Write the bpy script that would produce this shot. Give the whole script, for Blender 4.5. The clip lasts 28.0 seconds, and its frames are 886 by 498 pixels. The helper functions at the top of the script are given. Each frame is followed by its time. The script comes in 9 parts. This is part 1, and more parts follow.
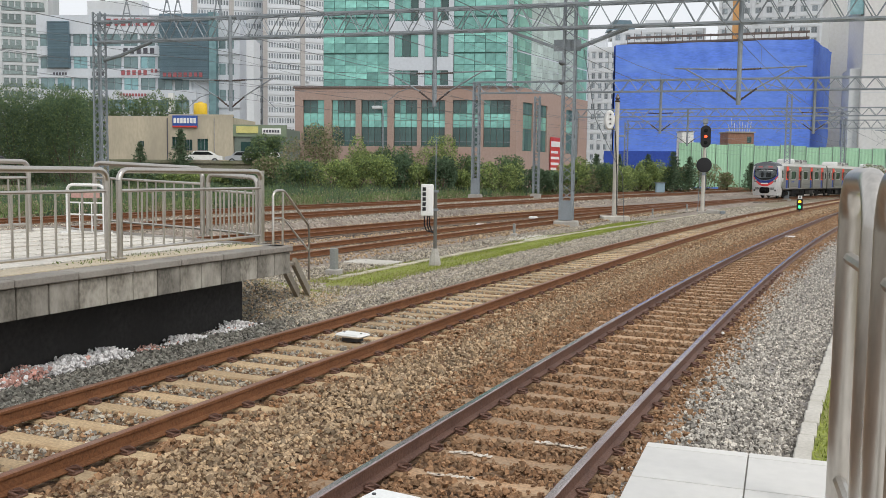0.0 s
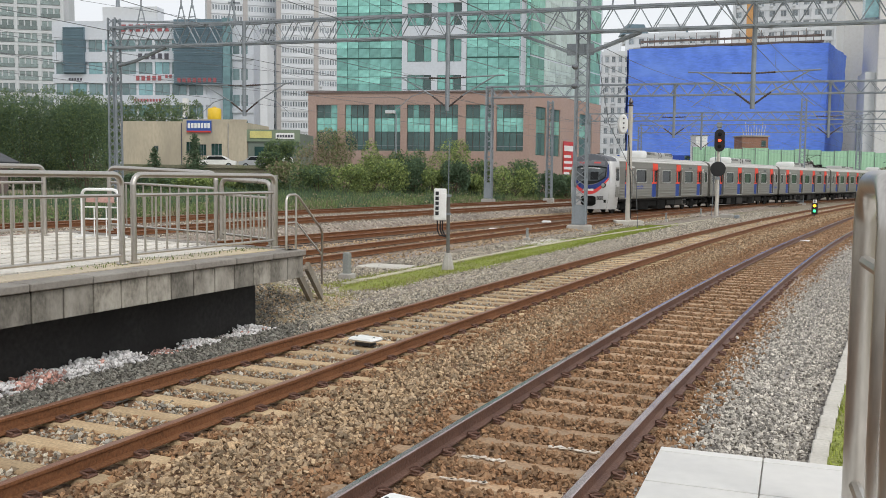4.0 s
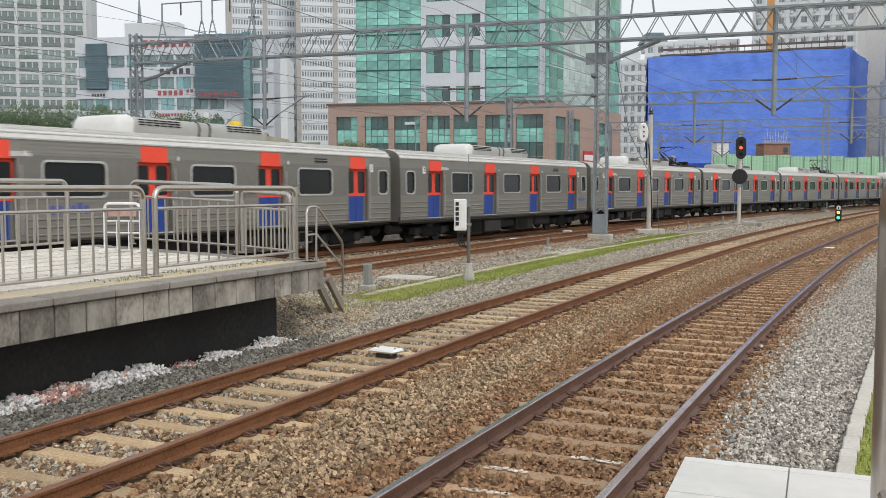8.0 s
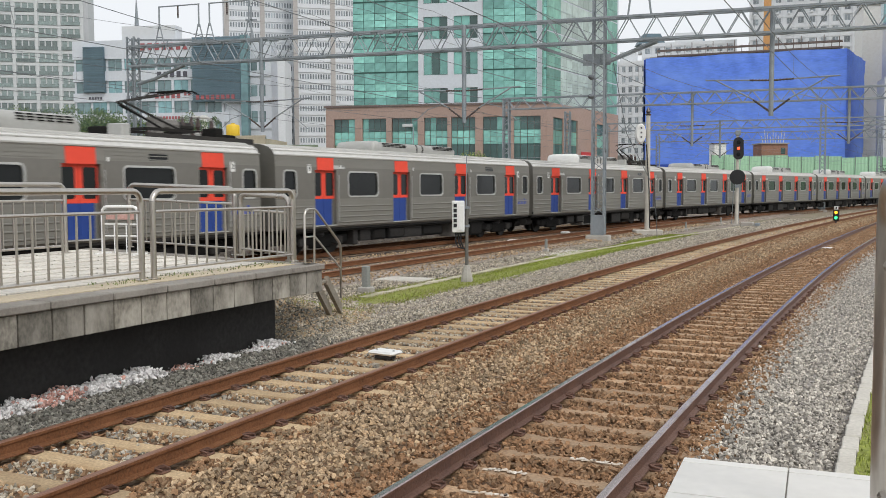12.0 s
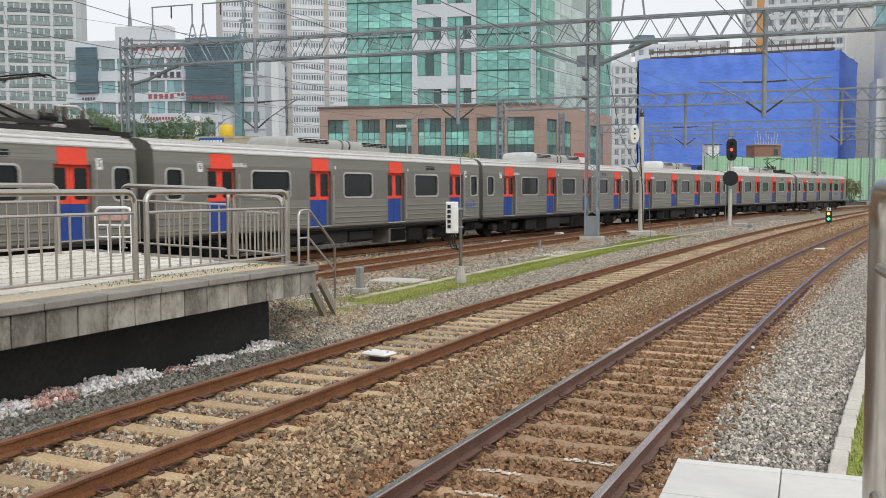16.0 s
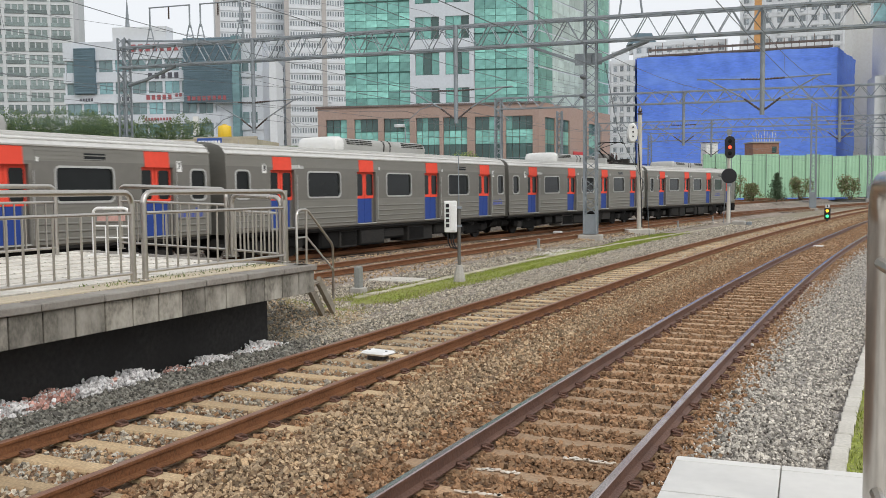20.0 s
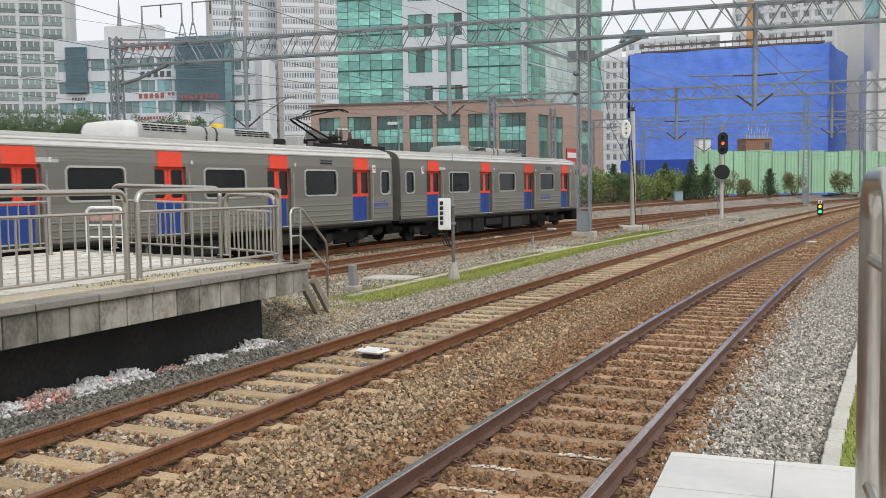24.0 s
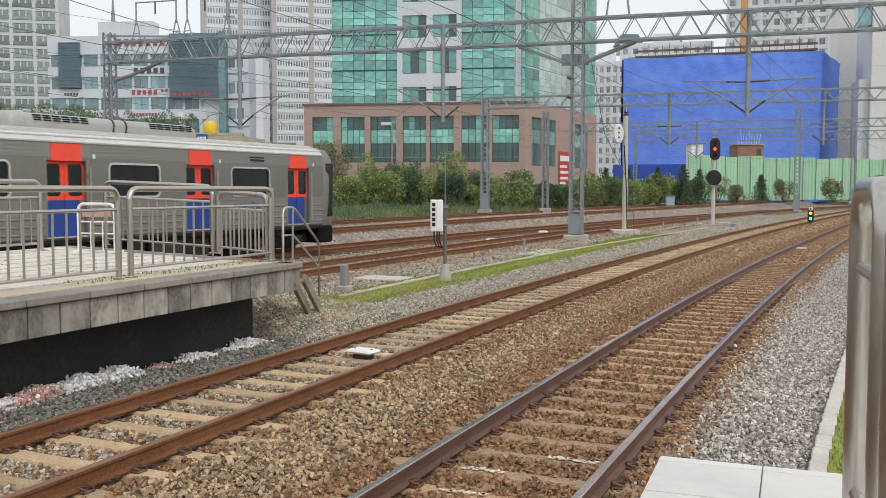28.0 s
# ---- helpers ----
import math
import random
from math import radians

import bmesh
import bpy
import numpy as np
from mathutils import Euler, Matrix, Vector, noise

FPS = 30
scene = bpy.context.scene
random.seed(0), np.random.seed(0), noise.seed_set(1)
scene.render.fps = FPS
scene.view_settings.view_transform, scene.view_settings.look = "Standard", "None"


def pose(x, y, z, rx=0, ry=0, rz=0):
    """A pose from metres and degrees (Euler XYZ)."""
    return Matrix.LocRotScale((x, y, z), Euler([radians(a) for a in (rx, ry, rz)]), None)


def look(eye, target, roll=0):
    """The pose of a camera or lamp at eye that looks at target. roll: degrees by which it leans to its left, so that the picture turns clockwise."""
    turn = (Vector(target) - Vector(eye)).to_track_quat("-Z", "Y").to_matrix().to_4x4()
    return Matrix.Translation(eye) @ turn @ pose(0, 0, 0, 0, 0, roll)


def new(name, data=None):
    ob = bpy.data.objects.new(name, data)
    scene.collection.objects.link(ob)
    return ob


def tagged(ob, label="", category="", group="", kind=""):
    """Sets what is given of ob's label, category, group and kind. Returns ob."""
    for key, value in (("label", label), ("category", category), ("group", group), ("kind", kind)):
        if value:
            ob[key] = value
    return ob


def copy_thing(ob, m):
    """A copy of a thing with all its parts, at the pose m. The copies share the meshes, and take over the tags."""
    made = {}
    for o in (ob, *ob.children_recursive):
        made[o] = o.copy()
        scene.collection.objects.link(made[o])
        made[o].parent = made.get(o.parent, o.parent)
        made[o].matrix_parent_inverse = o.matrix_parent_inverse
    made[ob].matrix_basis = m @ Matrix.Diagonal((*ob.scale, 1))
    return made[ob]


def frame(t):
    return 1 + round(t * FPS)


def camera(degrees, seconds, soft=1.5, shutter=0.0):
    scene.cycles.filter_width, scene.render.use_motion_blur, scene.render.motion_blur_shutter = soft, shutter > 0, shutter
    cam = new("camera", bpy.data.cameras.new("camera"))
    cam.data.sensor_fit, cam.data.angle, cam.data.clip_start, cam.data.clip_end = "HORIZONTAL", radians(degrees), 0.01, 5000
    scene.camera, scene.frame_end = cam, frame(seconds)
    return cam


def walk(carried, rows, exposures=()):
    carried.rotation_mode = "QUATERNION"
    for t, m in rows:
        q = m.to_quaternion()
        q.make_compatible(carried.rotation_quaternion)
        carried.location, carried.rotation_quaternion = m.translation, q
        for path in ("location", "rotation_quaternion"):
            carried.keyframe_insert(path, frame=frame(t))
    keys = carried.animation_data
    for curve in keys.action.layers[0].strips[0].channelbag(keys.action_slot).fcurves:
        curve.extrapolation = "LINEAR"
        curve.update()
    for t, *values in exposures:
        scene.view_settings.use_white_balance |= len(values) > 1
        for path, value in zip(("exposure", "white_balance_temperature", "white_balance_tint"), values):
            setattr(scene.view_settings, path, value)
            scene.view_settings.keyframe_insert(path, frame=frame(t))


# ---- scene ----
cam = camera(50.83, 28.0, soft=0.36, shutter=0.3)
# seconds, eye x y z, turn to the left, tilt, lean to the left
PATH = [
    (0, -0.012, -0.025, 2.270, -2.09, -4.68, 0.71),
    (0.5, -0.009, -0.013, 2.262, -1.98, -4.65, 0.79),
    (1, -0.002, -0.004, 2.258, -1.76, -4.65, 0.75),
    (1.5, -0.006, -0.014, 2.266, -1.62, -4.61, 0.67),
    (2, -0.005, -0.009, 2.264, -1.56, -4.45, 0.65),
    (2.5, -0.005, -0.010, 2.263, -1.59, -4.49, 0.49),
    (3, -0.002, -0.008, 2.263, -1.52, -4.45, 0.42),
    (3.5, -0.009, -0.020, 2.265, -1.44, -4.44, 0.52),
    (5.5, -0.007, -0.015, 2.262, -0.62, -4.18, 0.56),
    (6, -0.005, -0.014, 2.263, -0.40, -4.09, 0.38),
    (6.5, -0.008, -0.021, 2.266, -0.34, -4.06, 0.28),
    (7, -0.002, -0.012, 2.261, -0.15, -3.93, 0.16),
    (7.5, 0.002, 0.012, 2.260, -0.05, -3.86, 0.15),
    (8, -0.000, 0.000, 2.258, -0.00, -3.76, 0.00),
    (8.5, -0.006, -0.018, 2.265, 0.02, -3.76, 0.03),
    (9, -0.001, 0.000, 2.258, 0.10, -3.73, -0.11),
    (9.5, -0.003, -0.009, 2.261, 0.14, -3.66, -0.05),
    (10, -0.006, -0.010, 2.260, 0.04, -3.64, -0.04),
    (10.5, -0.002, -0.004, 2.261, 0.06, -3.65, 0.00),
    (11, -0.002, -0.004, 2.262, 0.09, -3.69, -0.22),
    (11.5, -0.011, -0.021, 2.264, -0.01, -3.67, -0.10),
    (12, 0.001, 0.005, 2.257, -0.11, -3.65, -0.25),
    (12.5, -0.002, -0.005, 2.263, -0.25, -3.72, -0.12),
    (14.5, -0.007, -0.013, 2.264, -0.52, -3.56, -0.02),
    (15, -0.004, -0.010, 2.263, -0.55, -3.57, -0.11),
    (15.5, -0.005, -0.015, 2.262, -0.52, -3.59, -0.31),
    (16, -0.004, -0.007, 2.262, -0.50, -3.60, -0.20),
    (16.5, -0.006, -0.017, 2.263, -0.44, -3.56, -0.20),
    (17, -0.000, -0.007, 2.262, -0.41, -3.64, -0.28),
    (17.5, -0.004, 0.002, 2.260, -0.46, -3.57, -0.34),
    (18, 0.002, -0.003, 2.263, -0.44, -3.60, -0.73),
    (18.5, -0.004, -0.006, 2.263, -0.56, -3.64, -0.53),
    (19, -0.003, -0.010, 2.262, -0.61, -3.68, -0.48),
    (19.5, 0.000, -0.003, 2.260, -0.58, -3.74, -0.36),
    (20, 0.006, 0.017, 2.253, -0.56, -3.64, -0.51),
    (20.5, -0.003, -0.001, 2.259, -0.70, -3.69, -0.43),
    (21, -0.004, -0.003, 2.260, -0.89, -3.75, -0.32),
    (21.5, -0.001, -0.002, 2.260, -0.90, -3.81, -0.52),
    (23.5, 0.001, 0.003, 2.257, -0.91, -3.73, -0.79),
    (24, 0.003, 0.003, 2.257, -0.93, -3.80, -0.80),
    (24.5, 0.002, -0.003, 2.260, -0.93, -3.84, -0.67),
    (25, 0.003, 0.006, 2.261, -0.89, -3.74, -0.08),
    (25.5, 0.006, 0.013, 2.253, -0.94, -3.85, -0.13),
    (26, -0.002, 0.001, 2.257, -1.12, -3.81, 0.22),
    (26.5, 0.008, 0.026, 2.251, -1.15, -3.78, 0.04),
    (27, -0.001, 0.005, 2.259, -1.23, -3.79, 0.18),
    (27.5, -0.002, -0.006, 2.262, -1.43, -3.79, 0.16),
    (28, -0.007, -0.017, 2.264, -1.46, -3.73, 0.07),
]
walk(cam, [(t, pose(x, y, z, 90 + tilt, 0, turn) @ pose(0, 0, 0, 0, 0, lean)) for t, x, y, z, turn, tilt, lean in PATH])

# ---- light: bright overcast midday, thin haze ----
world = bpy.data.worlds.new("sky")
scene.world = world
world.use_nodes = True
wn, wl = world.node_tree.nodes, world.node_tree.links
sky = wn.new("ShaderNodeTexSky")
sky.sky_type, sky.sun_disc = "NISHITA", False
sky.sun_elevation, sky.sun_rotation = radians(46), radians(150)
sky.air_density, sky.dust_density, sky.ozone_density = 1.0, 6.0, 1.0
pale = wn.new("ShaderNodeHueSaturation")
pale.inputs["Saturation"].default_value = 0.22
cloud = wn.new("ShaderNodeMix")
cloud.data_type = "RGBA"
cloud.inputs[0].default_value = 0.72
cloud.inputs[7].default_value = (8.6, 8.9, 9.3, 1)
wl.new(sky.outputs[0], pale.inputs["Color"])
wl.new(pale.outputs[0], cloud.inputs[6])
wl.new(cloud.outputs[2], wn["Background"].inputs[0])
wn["Background"].inputs[1].default_value = 0.125
sun = new("sun", bpy.data.lights.new("sun", "SUN"))
sun.data.energy, sun.data.angle, sun.data.color = 0.95, radians(16), (1.0, 0.965, 0.92)
sun.matrix_world = look((17.4, -30.1, 36), (0, 0, 0))
scene.view_settings.exposure = 0.0


# ---- materials ----
def surf(name, base, rough=0.6, metal=0.0, var=0.18, big=0.7, fine=25.0, bump=0.15, tint=None, stain=0.0,
         island=0.0, each=0.0, emit=0.0, stretch=(1, 1, 1), spec=0.5):
    """A surface with two scales of variation: big blotches, of the colour tint, and fine grain; island and each vary it from piece to piece."""
    m = bpy.data.materials.new(name)
    m.use_nodes = True
    n, l = m.node_tree.nodes, m.node_tree.links
    b = n["Principled BSDF"]
    b.inputs["Roughness"].default_value, b.inputs["Metallic"].default_value = rough, metal
    b.inputs["Specular IOR Level"].default_value = spec
    co = n.new("ShaderNodeTexCoord")
    mp = n.new("ShaderNodeMapping")
    mp.inputs["Scale"].default_value = stretch
    l.new(co.outputs["Object"], mp.inputs["Vector"])
    def noise_node(scale, detail):
        x = n.new("ShaderNodeTexNoise")
        x.inputs["Scale"].default_value, x.inputs["Detail"].default_value = scale, detail
        l.new(mp.outputs[0], x.inputs["Vector"])
        return x
    a, f = noise_node(big, 5), noise_node(fine, 4)
    lo = [c * (1 - var) for c in base]
    hi = [min(1, c * (1 + var)) for c in base]
    def mix(x, y, fac, kind="MIX"):
        k = n.new("ShaderNodeMix")
        k.data_type, k.blend_type = "RGBA", kind
        for slot, v in ((6, x), (7, y)):
            if isinstance(v, (list, tuple)):
                k.inputs[slot].default_value = (*v, 1)
            else:
                l.new(v, k.inputs[slot])
        if isinstance(fac, (int, float)):
            k.inputs[0].default_value = fac
        else:
            l.new(fac, k.inputs[0])
        return k.outputs[2]
    def ramp(v, x0, x1):
        r = n.new("ShaderNodeMapRange")
        r.inputs["From Min"].default_value, r.inputs["From Max"].default_value = x0, x1
        l.new(v, r.inputs["Value"])
        return r.outputs[0]
    col = mix(lo, hi, ramp(f.outputs["Fac"], 0.3, 0.7))
    if tint:
        w = n.new("ShaderNodeMath")
        w.operation = "MULTIPLY"
        l.new(ramp(a.outputs["Fac"], 0.42, 0.68), w.inputs[0])
        w.inputs[1].default_value = stain or 0.5
        col = mix(col, tint, w.outputs[0])
    else:
        col = mix(col, lo, ramp(a.outputs["Fac"], 0.45, 0.75))
    for amount, node, socket in ((island, "ShaderNodeNewGeometry", "Random Per Island"), (each, "ShaderNodeObjectInfo", "Random")):
        if amount:
            g = n.new(node)
            v = n.new("ShaderNodeMapRange")
            v.inputs["To Min"].default_value, v.inputs["To Max"].default_value = 1 - amount, 1 + amount
            l.new(g.outputs[socket], v.inputs["Value"])
            h = n.new("ShaderNodeHueSaturation")
            l.new(v.outputs[0], h.inputs["Value"])
            l.new(col, h.inputs["Color"])
            col = h.outputs[0]
    l.new(col, b.inputs["Base Color"])
    rr = n.new("ShaderNodeMapRange")
    rr.inputs["To Min"].default_value, rr.inputs["To Max"].default_value = max(0.02, rough - 0.1), min(1, rough + 0.1)
    l.new(a.outputs["Fac"], rr.inputs["Value"])
    l.new(rr.outputs[0], b.inputs["Roughness"])
    if bump:
        k = n.new("ShaderNodeBump")
        k.inputs["Strength"].default_value, k.inputs["Distance"].default_value = bump, 0.02
        l.new(f.outputs["Fac"], k.inputs["Height"])
        l.new(k.outputs[0], b.inputs["Normal"])
    if emit:
        l.new(col, b.inputs["Emission Color"])
        b.inputs["Emission Strength"].default_value = emit
    return m


def glass(name, tint, rough=0.04, mirror=0.0):
    """Window glass of a far or dark window: a smooth tinted pane that mirrors the sky."""
    m = surf(name, tint, rough, mirror, 0.25, 0.15, 1.2, 0.0, each=0.25, spec=0.8)
    return m


def gravel(name, cols, cell=14.0, bump=0.9):
    """Broken stone seen from farther off: cells in several greys and browns with deep gaps."""
    m = bpy.data.materials.new(name)
    m.use_nodes = True
    n, l = m.node_tree.nodes, m.node_tree.links
    b = n["Principled BSDF"]
    b.inputs["Roughness"].default_value = 0.92
    co = n.new("ShaderNodeTexCoord")
    v = n.new("ShaderNodeTexVoronoi")
    v.inputs["Scale"].default_value = cell
    l.new(co.outputs["Object"], v.inputs["Vector"])
    sp = n.new("ShaderNodeSeparateColor")
    l.new(v.outputs["Color"], sp.inputs[0])
    r = n.new("ShaderNodeValToRGB")
    e = r.color_ramp.elements
    e[0].position, e[0].color = 0.0, (*cols[0], 1)
    e[1].position, e[1].color = 1.0, (*cols[-1], 1)
    for i, c in enumerate(cols[1:-1]):
        k = e.new((i + 1) / (len(cols) - 1))
        k.color = (*c, 1)
    l.new(sp.outputs[0], r.inputs[0])
    big = n.new("ShaderNodeTexNoise")
    big.inputs["Scale"].default_value, big.inputs["Detail"].default_value = 0.6, 6
    l.new(co.outputs["Object"], big.inputs["Vector"])
    hs = n.new("ShaderNodeHueSaturation")
    mr = n.new("ShaderNodeMapRange")
    mr.inputs["From Min"].default_value, mr.inputs["From Max"].default_value = 0.3, 0.7
    mr.inputs["To Min"].default_value, mr.inputs["To Max"].default_value = 0.75, 1.2
    l.new(big.outputs["Fac"], mr.inputs["Value"])
    l.new(mr.outputs[0], hs.inputs["Value"])
    l.new(r.outputs[0], hs.inputs["Color"])
    l.new(hs.outputs[0], b.inputs["Base Color"])
    bu = n.new("ShaderNodeBump")
    bu.invert = True
    bu.inputs["Strength"].default_value, bu.inputs["Distance"].default_value = bump, 0.05
    l.new(v.outputs["Distance"], bu.inputs["Height"])
    l.new(bu.outputs[0], b.inputs["Normal"])
    return m


RUST = surf("rusty_rail_steel", (0.18, 0.075, 0.03), 0.75, 0.3, 0.35, 3, 40, 0.4, (0.26, 0.115, 0.05), 0.6)
RAILHEAD = surf("worn_rail_head", (0.44, 0.37, 0.355), 0.2, 0.9, 0.2, 2, 60, 0.02, (0.24, 0.15, 0.135), 0.65, stretch=(1, 0.3, 1))
RUSTDARK = surf("dark_rusty_rail_steel", (0.14, 0.075, 0.055), 0.55, 0.3, 0.35, 3, 40, 0.4, (0.2, 0.11, 0.075), 0.6)
RUSTHEAD = surf("dull_rail_head", (0.23, 0.11, 0.065), 0.5, 0.4, 0.25, 2, 60, 0.1, (0.27, 0.18, 0.14), 0.5)
SLEEPER = surf("rust_stained_concrete", (0.37, 0.235, 0.135), 0.9, 0, 0.35, 2.5, 35, 0.4, (0.4, 0.3, 0.2), 0.7, each=0.25)
GREYSLEEPER = surf("weathered_concrete_sleeper", (0.45, 0.33, 0.195), 0.9, 0, 0.3, 2.5, 35, 0.4, (0.36, 0.24, 0.13), 0.6, each=0.25)
FARSLEEPER = surf("dusty_brown_sleeper", (0.2, 0.145, 0.1), 0.9, 0, 0.3, 2.5, 35, 0.4, (0.15, 0.1, 0.07), 0.7, each=0.25)
STONE_RUST = surf("rust_stained_stone", (0.27, 0.15, 0.076), 0.92, 0, 0.3, 6, 60, 0.3, (0.29, 0.19, 0.11), 0.8, island=0.38)
STONE_GREY = surf("broken_grey_granite", (0.355, 0.25, 0.148), 0.9, 0, 0.3, 6, 60, 0.3, (0.4, 0.31, 0.21), 0.7, island=0.55)
STONE_COOL = surf("broken_cool_grey_granite", (0.36, 0.315, 0.24), 0.9, 0, 0.3, 6, 60, 0.3, (0.35, 0.33, 0.3), 0.7, island=0.6)
# grey stone darkened in colour to carry the platform's shade
STONE_SHADED = surf("shade_darkened_grey_stone", (0.19, 0.178, 0.15), 0.95, 0, 0.3, 5, 40, 0.3, (0.22, 0.22, 0.19), 0.6, island=0.6)
STONE_PALE = surf("fresh_pale_granite", (0.455, 0.42, 0.365), 0.9, 0, 0.25, 6, 60, 0.3, (0.36, 0.33, 0.29), 0.7, island=0.6)
WHITESTONE = surf("whitewashed_stone", (0.88, 0.86, 0.85), 0.9, 0, 0.12, 5, 40, 0.3, (0.72, 0.69, 0.67), 0.6, island=0.15)
PINKSTONE = surf("reddish_stone", (0.66, 0.36, 0.29), 0.9, 0, 0.25, 5, 40, 0.3, (0.6, 0.5, 0.47), 0.6, island=0.3)
BED_RUST = gravel("rusty_ballast", [(0.065, 0.037, 0.021), (0.2, 0.115, 0.06), (0.15, 0.088, 0.049), (0.3, 0.195, 0.115)])
BED_GREY = gravel("grey_ballast", [(0.13, 0.115, 0.1), (0.3, 0.27, 0.24), (0.24, 0.22, 0.2), (0.4, 0.37, 0.34)])
BED_DARK = gravel("brake_dust_ballast", [(0.02, 0.017, 0.015), (0.075, 0.058, 0.047), (0.05, 0.04, 0.034), (0.11, 0.085, 0.07)], 9)
BED_FAR = gravel("brown_grey_ballast", [(0.14, 0.105, 0.08), (0.3, 0.25, 0.2), (0.24, 0.2, 0.165), (0.38, 0.33, 0.28)], 9)
EARTH = surf("dusty_earth", (0.25, 0.205, 0.15), 0.95, 0, 0.3, 0.35, 12, 0.5, (0.17, 0.17, 0.08), 0.6)
GRASS = surf("short_grass", (0.235, 0.285, 0.045), 0.9, 0, 0.4, 0.9, 30, 0.6, (0.28, 0.3, 0.07), 0.7, island=0.35)
GRASSBED = surf("grassy_soil", (0.23, 0.26, 0.05), 0.95, 0, 0.4, 0.8, 22, 0.8, (0.2, 0.16, 0.09), 0.5)
CONCRETE = surf("weathered_concrete", (0.42, 0.4, 0.36), 0.9, 0, 0.15, 1.2, 30, 0.2, (0.28, 0.26, 0.23), 0.6, each=0.08)
PALECONC = surf("pale_concrete", (0.55, 0.52, 0.46), 0.9, 0, 0.12, 1.5, 30, 0.2, (0.38, 0.35, 0.3), 0.5)
STEEL = surf("galvanised_steel", (0.27, 0.3, 0.32), 0.55, 0.3, 0.15, 1.5, 30, 0.05, (0.15, 0.175, 0.195), 0.5)
DARKSTEEL = surf("dark_painted_steel", (0.06, 0.062, 0.068), 0.6, 0.2, 0.25, 2, 30, 0.1)
STAINLESS = surf("brushed_stainless_tube", (0.52, 0.49, 0.45), 0.3, 1.0, 0.1, 2, 60, 0.02, (0.42, 0.38, 0.33), 0.5, stretch=(1, 1, 0.2))
WIRE = surf("copper_wire_dulled", (0.17, 0.185, 0.2), 0.6, 0.5, 0.1, 1, 10, 0)
INSULATOR = surf("brown_porcelain", (0.07, 0.05, 0.045), 0.25, 0, 0.2, 4, 30, 0)
BLACK = surf("black_rubber", (0.015, 0.015, 0.017), 0.7, 0, 0.3, 3, 30, 0.1)
WHITE = surf("white_enamel", (0.8, 0.8, 0.78), 0.45, 0, 0.06, 2, 30, 0.03, (0.68, 0.66, 0.62), 0.4)


